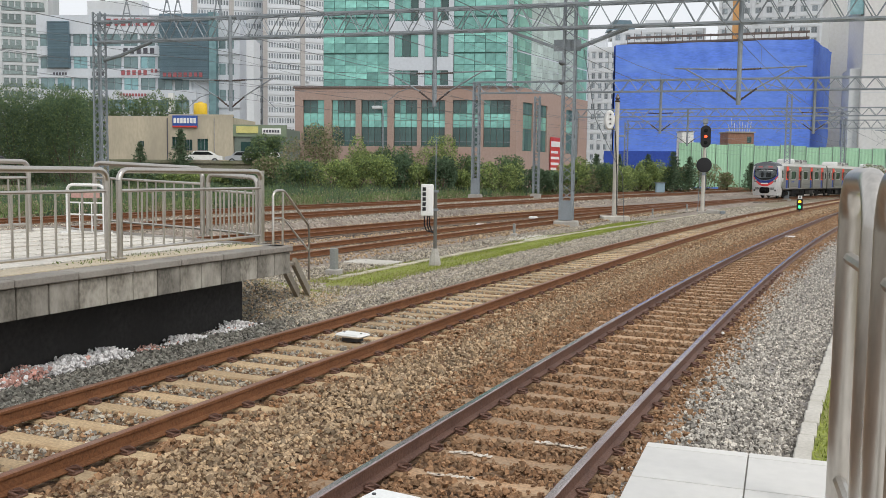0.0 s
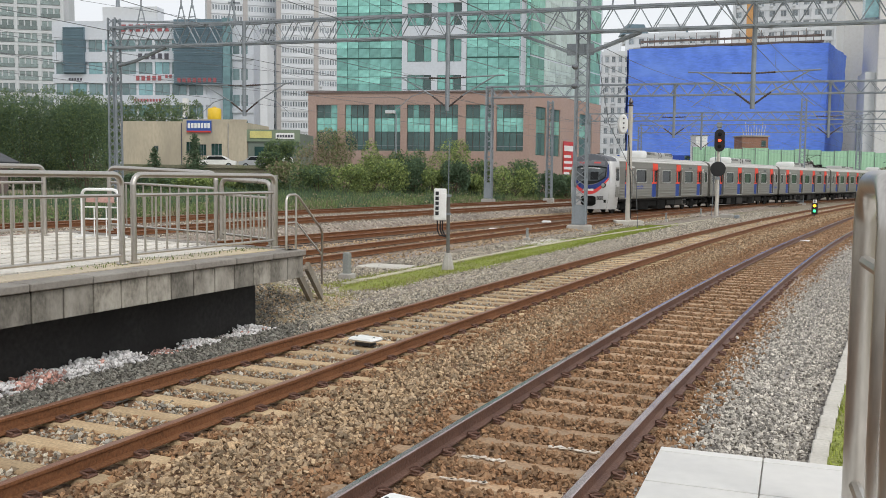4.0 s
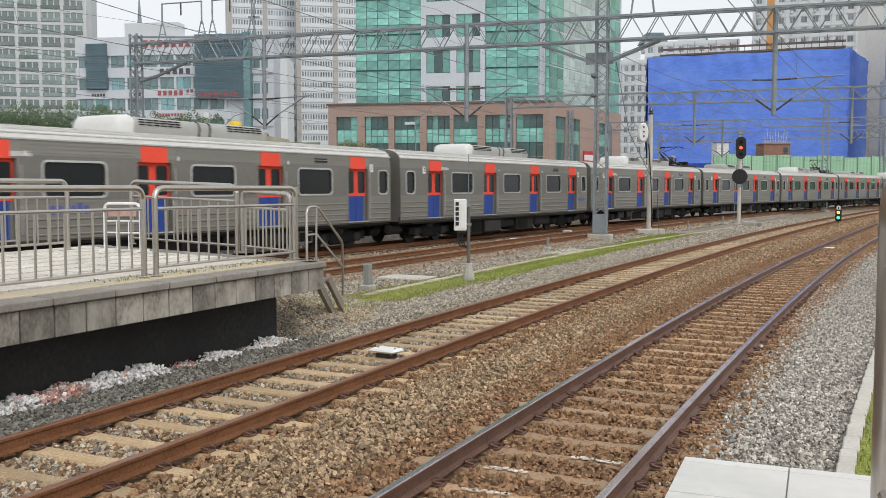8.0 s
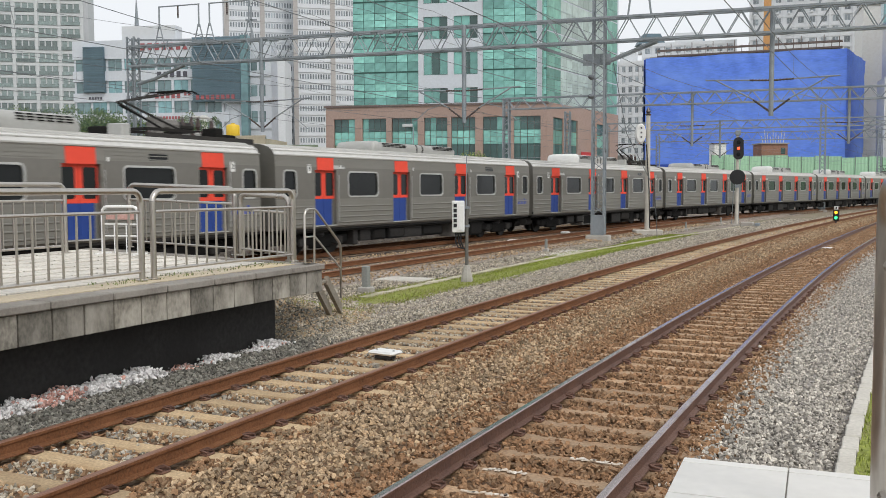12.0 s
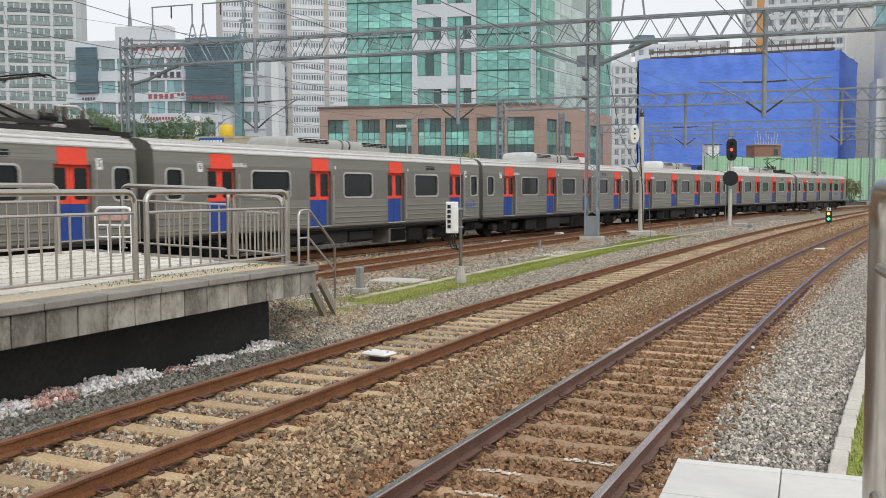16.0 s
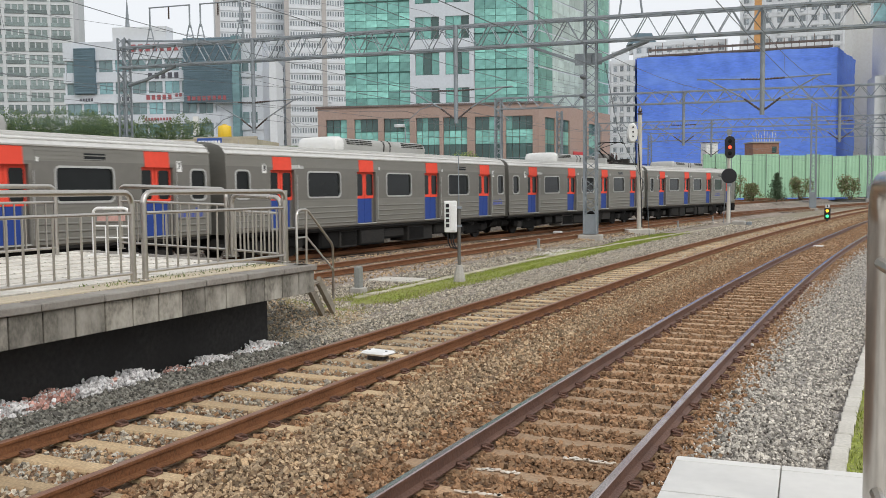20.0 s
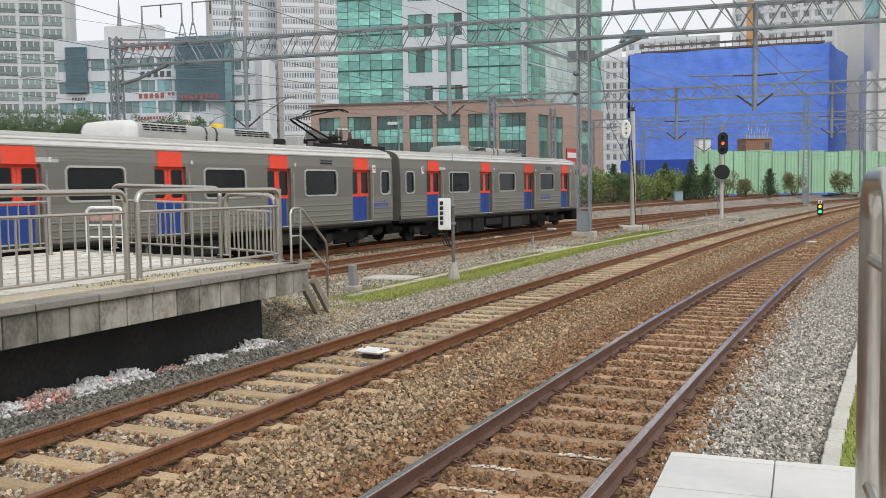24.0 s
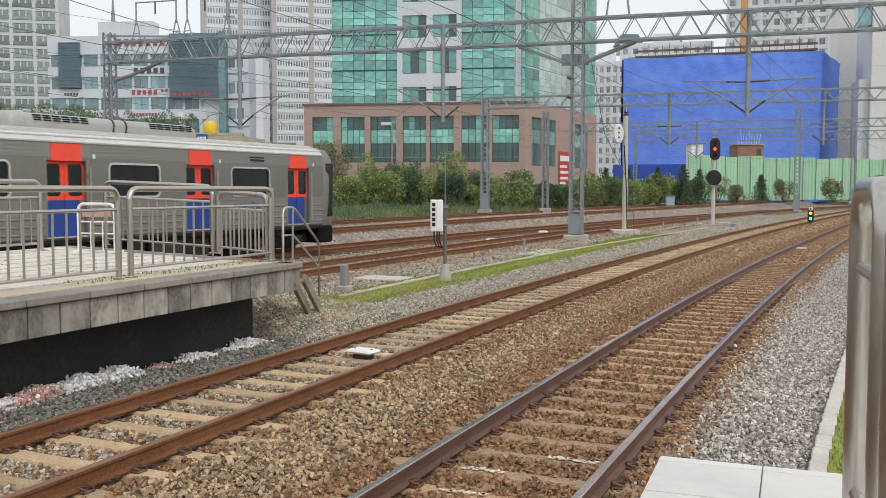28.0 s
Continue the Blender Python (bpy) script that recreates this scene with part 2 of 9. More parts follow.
# ---- building tools ----
class Mesh:
    """Collects corners and faces of one part."""
    def __init__(self):
        self.v, self.f, self.m = [], [], None

    def add(self, pts, faces, at=None):
        k = len(self.v)
        at = at or self.m
        self.v += [tuple(at @ Vector(p)) if at else tuple(p) for p in pts]
        self.f += [tuple(k + i for i in f) for f in faces]
        return self

    def box(self, x0, y0, z0, x1, y1, z1, at=None, c=0.0):
        """A box, its upright and lying edges cut by c."""
        if c <= 0:
            p = [(x, y, z) for z in (z0, z1) for y in (y0, y1) for x in (x0, x1)]
            return self.add(p, [(0, 2, 3, 1), (4, 5, 7, 6), (0, 1, 5, 4), (2, 6, 7, 3), (0, 4, 6, 2), (1, 3, 7, 5)], at)
        ring = [(x0 + c, y0), (x1 - c, y0), (x1, y0 + c), (x1, y1 - c), (x1 - c, y1), (x0 + c, y1), (x0, y1 - c), (x0, y0 + c)]
        mx, my = (x0 + x1) / 2, (y0 + y1) / 2
        sx, sy = 1 - 2 * c / max(x1 - x0, 3 * c), 1 - 2 * c / max(y1 - y0, 3 * c)
        inner = [(mx + (x - mx) * sx, my + (y - my) * sy) for x, y in ring]
        p = [(x, y, z0) for x, y in inner] + [(x, y, z0 + c) for x, y in ring] + [(x, y, z1 - c) for x, y in ring] + [(x, y, z1) for x, y in inner]
        f = [tuple(range(7, -1, -1)), tuple(range(24, 32))]
        for r in range(3):
            f += [(8 * r + i, 8 * r + (i + 1) % 8, 8 * r + 8 + (i + 1) % 8, 8 * r + 8 + i) for i in range(8)]
        return self.add(p, f, at)

    def sweep(self, rings, close=True, caps=True, at=None):
        """Joins equal rings of points."""
        n = len(rings[0])
        f = []
        for r in range(len(rings) - 1):
            for i in range(n if close else n - 1):
                j = (i + 1) % n
                f.append((r * n + i, r * n + j, (r + 1) * n + j, (r + 1) * n + i))
        if caps and close:
            f += [tuple(range(n - 1, -1, -1)), tuple((len(rings) - 1) * n + i for i in range(n))]
        return self.add([p for r in rings for p in r], f, at)

    def tube(self, pts, r, n=8, at=None, caps=True):
        """A round bar along points; r is one radius, or one for each point."""
        pts = [Vector(p) for p in pts]
        rs = r if isinstance(r, (list, tuple)) else [r] * len(pts)
        rings = []
        side = None
        for i, p in enumerate(pts):
            d = (pts[min(i + 1, len(pts) - 1)] - pts[max(i - 1, 0)]).normalized()
            if side is None:
                side = d.orthogonal().normalized()
            side = (side - d * side.dot(d)).normalized()
            up = d.cross(side)
            rings.append([p + (side * math.cos(a) + up * math.sin(a)) * rs[i] for a in [2 * math.pi * k / n for k in range(n)]])
        return self.sweep(rings, True, caps, at)

    def bar(self, p, q, w, h=None):
        """A straight bar of w by h between two points."""
        p, q = Vector(p), Vector(q)
        d = (q - p).normalized()
        a = d.cross(Vector((0, 0, 1)))
        a = a.normalized() if a.length > 0.01 else Vector((1, 0, 0))
        b = a.cross(d)
        h = h or w
        o = [a * x * w / 2 + b * y * h / 2 for x, y in ((-1, -1), (1, -1), (1, 1), (-1, 1))]
        return self.sweep([[p + k for k in o], [q + k for k in o]])

    def lathe(self, prof, n=12, at=None):
        """Turns a profile of (radius, height) round z."""
        return self.sweep([[(r * math.cos(a), r * math.sin(a), z) for a in [2 * math.pi * k / n for k in range(n)]] for r, z in prof], at=at)

    def data(self, name, mats, smooth=False, pick=None):
        me = bpy.data.meshes.new(name)
        me.from_pydata(self.v, [], self.f)
        for m in mats if isinstance(mats, (list, tuple)) else [mats]:
            me.materials.append(m)
        if smooth:
            me.polygons.foreach_set("use_smooth", [True] * len(me.polygons))
            me.set_sharp_from_angle(angle=radians(40))
        if pick:
            me.polygons.foreach_set("material_index", [pick(p.center, p.normal) for p in me.polygons])
        me.update()
        return me


def part(name, mesh, material, parent, label="", smooth=False, pick=None):
    """One mesh object under a thing or under a part."""
    ob = new(name, mesh.data(name, material, smooth, pick) if isinstance(mesh, Mesh) else mesh)
    ob.parent = parent
    return tagged(ob, label)


def thing(name, label, category, m=None, group="", kind=""):
    ob = new(name)
    ob.empty_display_size = 0.2
    if m:
        ob.matrix_basis = m
    return tagged(ob, label, category, group, kind)


def solid(name, mesh, material, label, category, group="", kind="", m=None, smooth=False, pick=None):
    """A thing that is one mesh."""
    ob = new(name, mesh.data(name, material, smooth, pick))
    if m:
        ob.matrix_basis = m
    return tagged(ob, label, category, group, kind)


def bulk(name, verts, faces, material, label, category, parent=None):
    """Very many small pieces, from arrays of corners and of equal-sided faces."""
    me = bpy.data.meshes.new(name)
    nf, k = faces.shape
    me.vertices.add(len(verts))
    me.vertices.foreach_set("co", verts.astype(np.float32).ravel())
    me.loops.add(nf * k)
    me.loops.foreach_set("vertex_index", faces.astype(np.int32).ravel())
    me.polygons.add(nf)
    me.polygons.foreach_set("loop_start", np.arange(0, nf * k, k, dtype=np.int32))
    me.update(calc_edges=True)
    me.validate()
    me.shade_flat()
    me.materials.append(material)
    ob = new(name, me)
    ob.parent = parent
    return tagged(ob, label, category, "", "stuff")


SIGNDARK0 = surf("black_number_paint", (0.02, 0.02, 0.025), 0.6)


def glyph(text):
    """A raised character as mesh data."""
    cu = bpy.data.curves.new("digit", "FONT")
    cu.body, cu.size, cu.extrude, cu.align_x, cu.align_y = text, 0.3, 0.004, "CENTER", "CENTER"
    tmp = new("digit_source", cu)
    me = bpy.data.meshes.new_from_object(tmp.evaluated_get(bpy.context.evaluated_depsgraph_get()))
    bpy.data.objects.remove(tmp)
    me.materials.clear()
    me.materials.append(SIGNDARK0)
    return me


GLYPHS = {c: glyph(c) for c in ("1", "2", "3", "4", "5", "6", "7", "8", "9", "10")}


# ---- the lines of the tracks ----
class Line:
    """A track's middle line: it bends gently to the right, then more slowly, and runs on with an even bend."""
    def __init__(self, x, y, heading, k, j, first, last, bend):
        d, n = np.array([math.sin(heading), math.cos(heading)]), np.array([math.cos(heading), -math.sin(heading)])
        s = np.arange(first, last + 0.01, 0.5)
        p = np.array([x, y]) + np.outer(s, d) + np.outer(k / 2 * s ** 2 + j / 6 * s ** 3, n)
        h = heading + math.atan(k * last + j / 2 * last ** 2)
        h0 = heading + math.atan(k * first + j / 2 * first ** 2)
        tail, q = [], p[-1]
        for i in range(320):
            h += bend * 0.5
            q = q + 0.5 * np.array([math.sin(h), math.cos(h)])
            tail.append(q)
        lead = [p[0] - 0.5 * i * np.array([math.sin(h0), math.cos(h0)]) for i in range(400, 0, -1)]
        p = np.vstack([lead, p, tail])
        step = np.hypot(*np.diff(p, axis=0).T)
        a = np.concatenate([[0], np.cumsum(step)])
        zero = 400 + int(round(-first / 0.5))
        self.p, self.a = p, a - a[zero]
        t = np.gradient(p, axis=0)
        self.h = np.unwrap(np.arctan2(t[:, 0], t[:, 1]))

    def at(self, s, off=0.0):
        """The place at arc s and off metres to the right, and the heading there."""
        x, y, h = (np.interp(s, self.a, c) for c in (self.p[:, 0], self.p[:, 1], self.h))
        return x + off * np.cos(h), y - off * np.sin(h), h

    def m(self, s, off=0.0, z=0.0):
        """A pose with x across to the right, y along the track."""
        x, y, h = self.at(s, off)
        return Matrix.Translation((x, y, z)) @ Matrix.Rotation(-h, 4, "Z")


MID = Line(-3.3105, 8.0, 0.4271, 0.002158, -0.00000904 * 2, -45, 112, 0.0008)
TRAINLINE = Line(-6.6689, 30.0, 0.4681, 0.003965, -0.00002061 * 2, -42, 96, 0.0010)
# behind the fenced platform the train's track swings away to the left
swing = np.maximum(0, 10 - TRAINLINE.a)
swing = np.minimum(0.058 * swing ** 2 / (swing + 2), 3.0)
TRAINLINE.p = TRAINLINE.p - np.stack([swing * np.cos(TRAINLINE.h), -swing * np.sin(TRAINLINE.h)], 1)
TRAINLINE.h = np.unwrap(np.arctan2(*np.gradient(TRAINLINE.p, axis=0).T))


def spot(s, o, z=0.0):
    """World point s along the middle track and o to its right."""
    x, y, h = MID.at(s, o)
    return Vector((x, y, z))
# ---- ground ----
def side_of(x, y):
    """Offset to the right of the middle track and arc along it, for arrays of places."""
    d2 = (x[:, None] - MID.p[None, ::4, 0]) ** 2 + (y[:, None] - MID.p[None, ::4, 1]) ** 2
    i = d2.argmin(1) * 4
    dx, dy, h = x - MID.p[i, 0], y - MID.p[i, 1], MID.h[i]
    return dx * np.cos(h) - dy * np.sin(h), MID.a[i] + dx * np.sin(h) + dy * np.cos(h)


def ground_sheet():
    fine = np.arange(-60, 180, 2.0)
    out = 180 * 1.28 ** np.arange(1, 14)
    ys = np.concatenate([-60 - 1.4 ** np.arange(20, 0, -1) * 4, fine, out])
    xs = np.concatenate([-90 - 1.4 ** np.arange(19, 0, -1) * 4, np.arange(-90, 130, 2.0), 130 * 1.3 ** np.arange(1, 13)])
    gx, gy = np.meshgrid(xs, ys)
    o, s = side_of(gx.ravel(), gy.ravel())
    z = np.interp(o, [-400, -120, -60, -38, -27, -15.5, -14, -6.6, -6, -3.5, -2.8, 6.2, 6.5, 30, 200], [1.2, 1.0, 0.7, 0.25, 0.0, -0.05, -0.5, -0.5, -0.31, -0.31, -0.5, -0.5, -0.24, -0.24, 0.2])
    v = np.stack([gx.ravel(), gy.ravel(), z], 1)
    nx, ny = len(xs), len(ys)
    i = (np.arange(ny - 1)[:, None] * nx + np.arange(nx - 1)[None, :]).ravel()
    f = np.stack([i, i + 1, i + nx + 1, i + nx], 1)
    ob = bulk("ground", v, f, EARTH, "dusty brown earth and dirt ground with patches of weed", "ground")
    ob["kind"] = "structure"


ground_sheet()


def strip(name, prof, s0, s1, step, mats, label, zones=None, rough=0.02, seed=1, level=None):
    """A long bed laid along the middle track from (offset, height) points; zones gives the material, level the height, at an arc and offset."""
    rng = np.random.RandomState(seed)
    s = np.arange(s0, s1 + 0.01, step)
    me = Mesh()
    n = len(prof)
    for a in s:
        for o, z in prof:
            e = 0 if (o, z) in (prof[0], prof[-1]) else rng.uniform(-rough, rough)
            if level and o not in (prof[0][0], prof[-1][0]):
                z = level(a, o)
            p = spot(a, o + (0.036 * max(0.0, a - 3) if o > 6 else 0), z + e)
            me.v.append(tuple(p))
    for r in range(len(s) - 1):
        for i in range(n - 1):
            k = r * n + i
            me.f.append((k, k + 1, k + n + 1, k + n))
    ob = new(name, me.data(name, mats))
    if zones:
        mid = [(prof[i][0] + prof[i + 1][0]) / 2 for i in range(n - 1)]
        idx = []
        for r in range(len(s) - 1):
            for o in mid:
                idx.append(zones(s[r], o + rng.uniform(-0.15, 0.15)))
        ob.data.polygons.foreach_set("material_index", idx)
    return tagged(ob, label, "ballast", "", "structure")


def steps(a, b, d):
    k = max(1, int(round((b - a) / d)))
    return [a + (b - a) * i / k for i in range(k + 1)]


def near_gap(s):
    """Offset of the near track's middle line."""
    return float(np.interp(s, [-20, 0, 42, 60], [3.7, 3.84, 4.4, 4.4]))


def near_level(s, o):
    """Height of the bed: heaped over the sleeper ends, lower between the rails."""
    a = near_gap(s)
    between = min(abs(o), abs(o - a)) < 0.95
    return (-0.215 if between else -0.192) - 0.15 * max(0.0, -1.75 - o) - 0.05 * max(0.0, o - a - 1.3)


train_off, train_arc = side_of(TRAINLINE.p[::8, 0], TRAINLINE.p[::8, 1])
train_order = np.argsort(train_arc)


def train_at(s):
    """Offset of the train's track."""
    return float(np.interp(s, train_arc[train_order], train_off[train_order]))


strip("ballast_bed_near", [(-3.4, -0.46)] + [(o, -0.2) for o in steps(-2.9, 5.9, 0.21)] + [(6.14, -0.25)], -14, 150, 0.6,
      [BED_GREY, BED_RUST], "crushed-stone track bed stained rusty brown between the rails", lambda s, o: 1 if -0.9 < o < near_gap(s) + 1.15 else 0, 0.01, level=near_level)
strip("ballast_bed_middle", [(-16.2, -0.12), (-15.2, -0.26)] + [(o, -0.195) for o in steps(-14.8, -7.0, 0.4)] + [(-6.5, -0.3), (-6.1, -0.5)], -60, 150, 1.5,
      [BED_FAR, BED_DARK], "grey-brown crushed-stone bed under two tracks, sooty under the train", lambda s, o: 1 if abs(o - train_at(s)) < 1.55 else 0, seed=2)
strip("ballast_bed_far", [(-27.5, -0.1), (-25.5, 0.06)] + [(o, 0.1) for o in steps(-25, -15.6, 0.8)] + [(-15.2, 0.05), (-14.6, -0.4)], -70, 170, 2.0,
      [BED_FAR], "grey-brown crushed-stone bed of distant tracks", seed=3)

# ---- tracks ----
RAILPROF = [(-0.065, 0.0), (0.065, 0.0), (0.065, 0.012), (0.012, 0.03), (0.012, 0.105), (0.034, 0.118), (0.036, 0.145), (0.026, 0.153), (-0.026, 0.153), (-0.036, 0.145), (-0.034, 0.118), (-0.012, 0.105), (-0.012, 0.03), (-0.065, 0.012)]


def rail(pos, off, s0, s1, z, step, head, parent, web):
    me = Mesh()
    rings = []
    for s in np.arange(s0, s1 + 0.01, step):
        x, y, h = pos(s)
        rings.append([(x + (off + u) * math.cos(h), y - (off + u) * math.sin(h), z - 0.153 + w) for u, w in RAILPROF])
    me.sweep(rings)
    ob = part("rail", me, [web, head], parent)
    ob.data.polygons.foreach_set("material_index", [1 if abs(p.normal.z) > 0.5 and p.center.z > z - 0.012 else 0 for p in ob.data.polygons])


def sleeper_mesh():
    me = Mesh()
    w, b = 0.13, 0.15
    ends = [(-1.2, 0.0), (-0.95, 0.0), (-0.55, -0.004), (0, -0.01), (0.55, -0.004), (0.95, 0.0), (1.2, 0.0)]
    me.sweep([[(x, -b, -0.22), (x, b, -0.22), (x, w - 0.015, z - 0.02), (x, w - 0.03, z), (x, -w + 0.03, z), (x, -w + 0.015, z - 0.02)] for x, z in ends])
    return me


def clip_mesh():
    me = Mesh()
    me.box(-0.045, -0.06, 0, 0.05, 0.06, 0.022, c=0.006)
    me.tube([(0.045, -0.045, 0.03), (-0.03, -0.05, 0.045), (-0.055, -0.02, 0.04), (0.03, 0.0, 0.055), (-0.055, 0.02, 0.04), (-0.03, 0.05, 0.045), (0.045, 0.045, 0.03)], 0.013, 5)
    return me


SLEEPER_DATA = {m: sleeper_mesh().data("sleeper", m) for m in (SLEEPER, GREYSLEEPER, FARSLEEPER)}
CLIP_DATA = clip_mesh().data("clip", RUSTDARK)


def track(label, pos, s0, s1, z, head, stone, near=None, step=2.0):
    """Two rails on sleepers every 0.6 m; near: the stretch where each sleeper and clip is a piece of its own."""
    t = thing("railway_track", label, "railway track", group="railway tracks")
    for off in (-0.7515, 0.7515):
        rail(pos, off, s0, s1, z, step, head, t, RUSTDARK if stone == SLEEPER else RUST)
    rest = Mesh()
    rng = random.Random(int(s1 * 7 + z * 100))
    a = s0 + 0.3
    while a < s1:
        x, y, h = pos(a)
        m = Matrix.Translation((x, y, z - 0.168 - rng.uniform(0, 0.008))) @ Matrix.Rotation(-h + rng.uniform(-0.012, 0.012), 4, "Z") @ Matrix.Translation((rng.uniform(-0.03, 0.03), 0, 0))
        if near and near[0] <= a <= near[1]:
            ob = part("sleeper", SLEEPER_DATA[stone], stone, t)
            ob.matrix_basis = m
            if near[0] <= a <= near[0] + 27:
                for off in (-0.7515, 0.7515):
                    for sgn in (-1, 1):
                        c = part("clip", CLIP_DATA, RUST, t)
                        c.matrix_basis = m @ Matrix.Translation((off + sgn * 0.1, 0, 0.0)) @ Matrix.Rotation(0 if sgn > 0 else math.pi, 4, "Z")
        else:
            k = len(rest.v)
            src = SLEEPER_DATA[stone]
            rest.v += [tuple(m @ v.co) for v in src.vertices]
            rest.f += [tuple(k + i for i in p.vertices) for p in src.polygons]
        a += 0.6
    if rest.f:
        r = part("sleeper_rest", rest, stone, t)
        r["kind"] = "stuff"
    return t


track("rust-brown steel rails on stained concrete sleepers beside the open platform", lambda s: MID.at(s, near_gap(s)), -12, 150, 0.0, RAILHEAD, SLEEPER, (-8, 50), 1.0)
track("rust-brown steel rails on concrete sleepers below the fenced platform", lambda s: MID.at(s), -12, 150, 0.0, RUSTHEAD, GREYSLEEPER, (-8, 50), 1.0)
track("rusty rails of the track next to the train", lambda s: MID.at(s, float(np.interp(s, [0, 70, 100], [-8.2, -8.25, -8.0]))), -60, 98, 0.0, RUSTHEAD, FARSLEEPER)
track("rusty rails on which the commuter train runs", lambda s: TRAINLINE.at(s), -120, 150, 0.0, RUSTHEAD, FARSLEEPER)
track("distant rusty rails on a raised stone bed", lambda s: MID.at(s, -17.2), -70, 170, 0.3, RUSTHEAD, FARSLEEPER)
track("distant rusty rails beside the shrubs", lambda s: MID.at(s, -22.8), -70, 170, 0.3, RUSTHEAD, FARSLEEPER)


# ---- loose broken stones near the camera ----
def icosa():
    g = (1 + 5 ** 0.5) / 2
    v = np.array([(-1, g, 0), (1, g, 0), (-1, -g, 0), (1, -g, 0), (0, -1, g), (0, 1, g), (0, -1, -g), (0, 1, -g), (g, 0, -1), (g, 0, 1), (-g, 0, -1), (-g, 0, 1)]) / 1.9
    f = np.array([(0, 11, 5), (0, 5, 1), (0, 1, 7), (0, 7, 10), (0, 10, 11), (1, 5, 9), (5, 11, 4), (11, 10, 2), (10, 7, 6), (7, 1, 8), (3, 9, 4), (3, 4, 2), (3, 2, 6), (3, 6, 8), (3, 8, 9), (4, 9, 5), (2, 4, 11), (6, 2, 10), (8, 6, 7), (9, 8, 1)])
    return v, f


def shard():
    """A broken block: eight corners, which scatter() shifts."""
    v = np.array([(x, y, z) for z in (-1, 1) for y in (-1, 1) for x in (-1, 1)], float) / 1.5
    f = np.array([(0, 2, 3), (0, 3, 1), (4, 5, 7), (4, 7, 6), (0, 1, 5), (0, 5, 4), (2, 6, 7), (2, 7, 3), (0, 4, 6), (0, 6, 2), (1, 3, 7), (1, 7, 5)])
    return v, f


def octa():
    v = np.array([(1, 0, 0), (-1, 0, 0), (0, 1, 0), (0, -1, 0), (0, 0, 1), (0, 0, -1)], float)
    f = np.array([(0, 2, 4), (2, 1, 4), (1, 3, 4), (3, 0, 4), (2, 0, 5), (1, 2, 5), (3, 1, 5), (0, 3, 5)])
    return v, f


def turns(rng, n):
    q = rng.normal(size=(n, 4))
    q /= np.linalg.norm(q, axis=1)[:, None]
    w, x, y, z = q.T
    return np.stack([1 - 2 * (y * y + z * z), 2 * (x * y - z * w), 2 * (x * z + y * w), 2 * (x * y + z * w), 1 - 2 * (x * x + z * z), 2 * (y * z - x * w), 2 * (x * z - y * w), 2 * (y * z + x * w), 1 - 2 * (x * x + y * y)], 1).reshape(n, 3, 3)


def scatter(name, label, material, centres, size, shape, seed):
    rng = np.random.RandomState(seed)
    n = len(centres)
    v, f = shape
    k = v[None] * rng.uniform(0.6, 1.25, (n, len(v), 1)) * rng.uniform(0.5, 1.2, (n, 1, 3))
    k = (k + rng.normal(0, 0.09, k.shape)) * size[:, None, None]
    k = np.einsum("nij,nvj->nvi", turns(rng, n), k) + centres[:, None]
    faces = (f[None] + (np.arange(n) * len(v))[:, None, None]).reshape(-1, 3)
    return bulk(name, k.reshape(-1, 3), faces, material, label, "stones")


def along(s, o, z):
    x, y, h = MID.at(s, 0)
    return np.stack([x + o * np.cos(h), y - o * np.sin(h), z], 1)


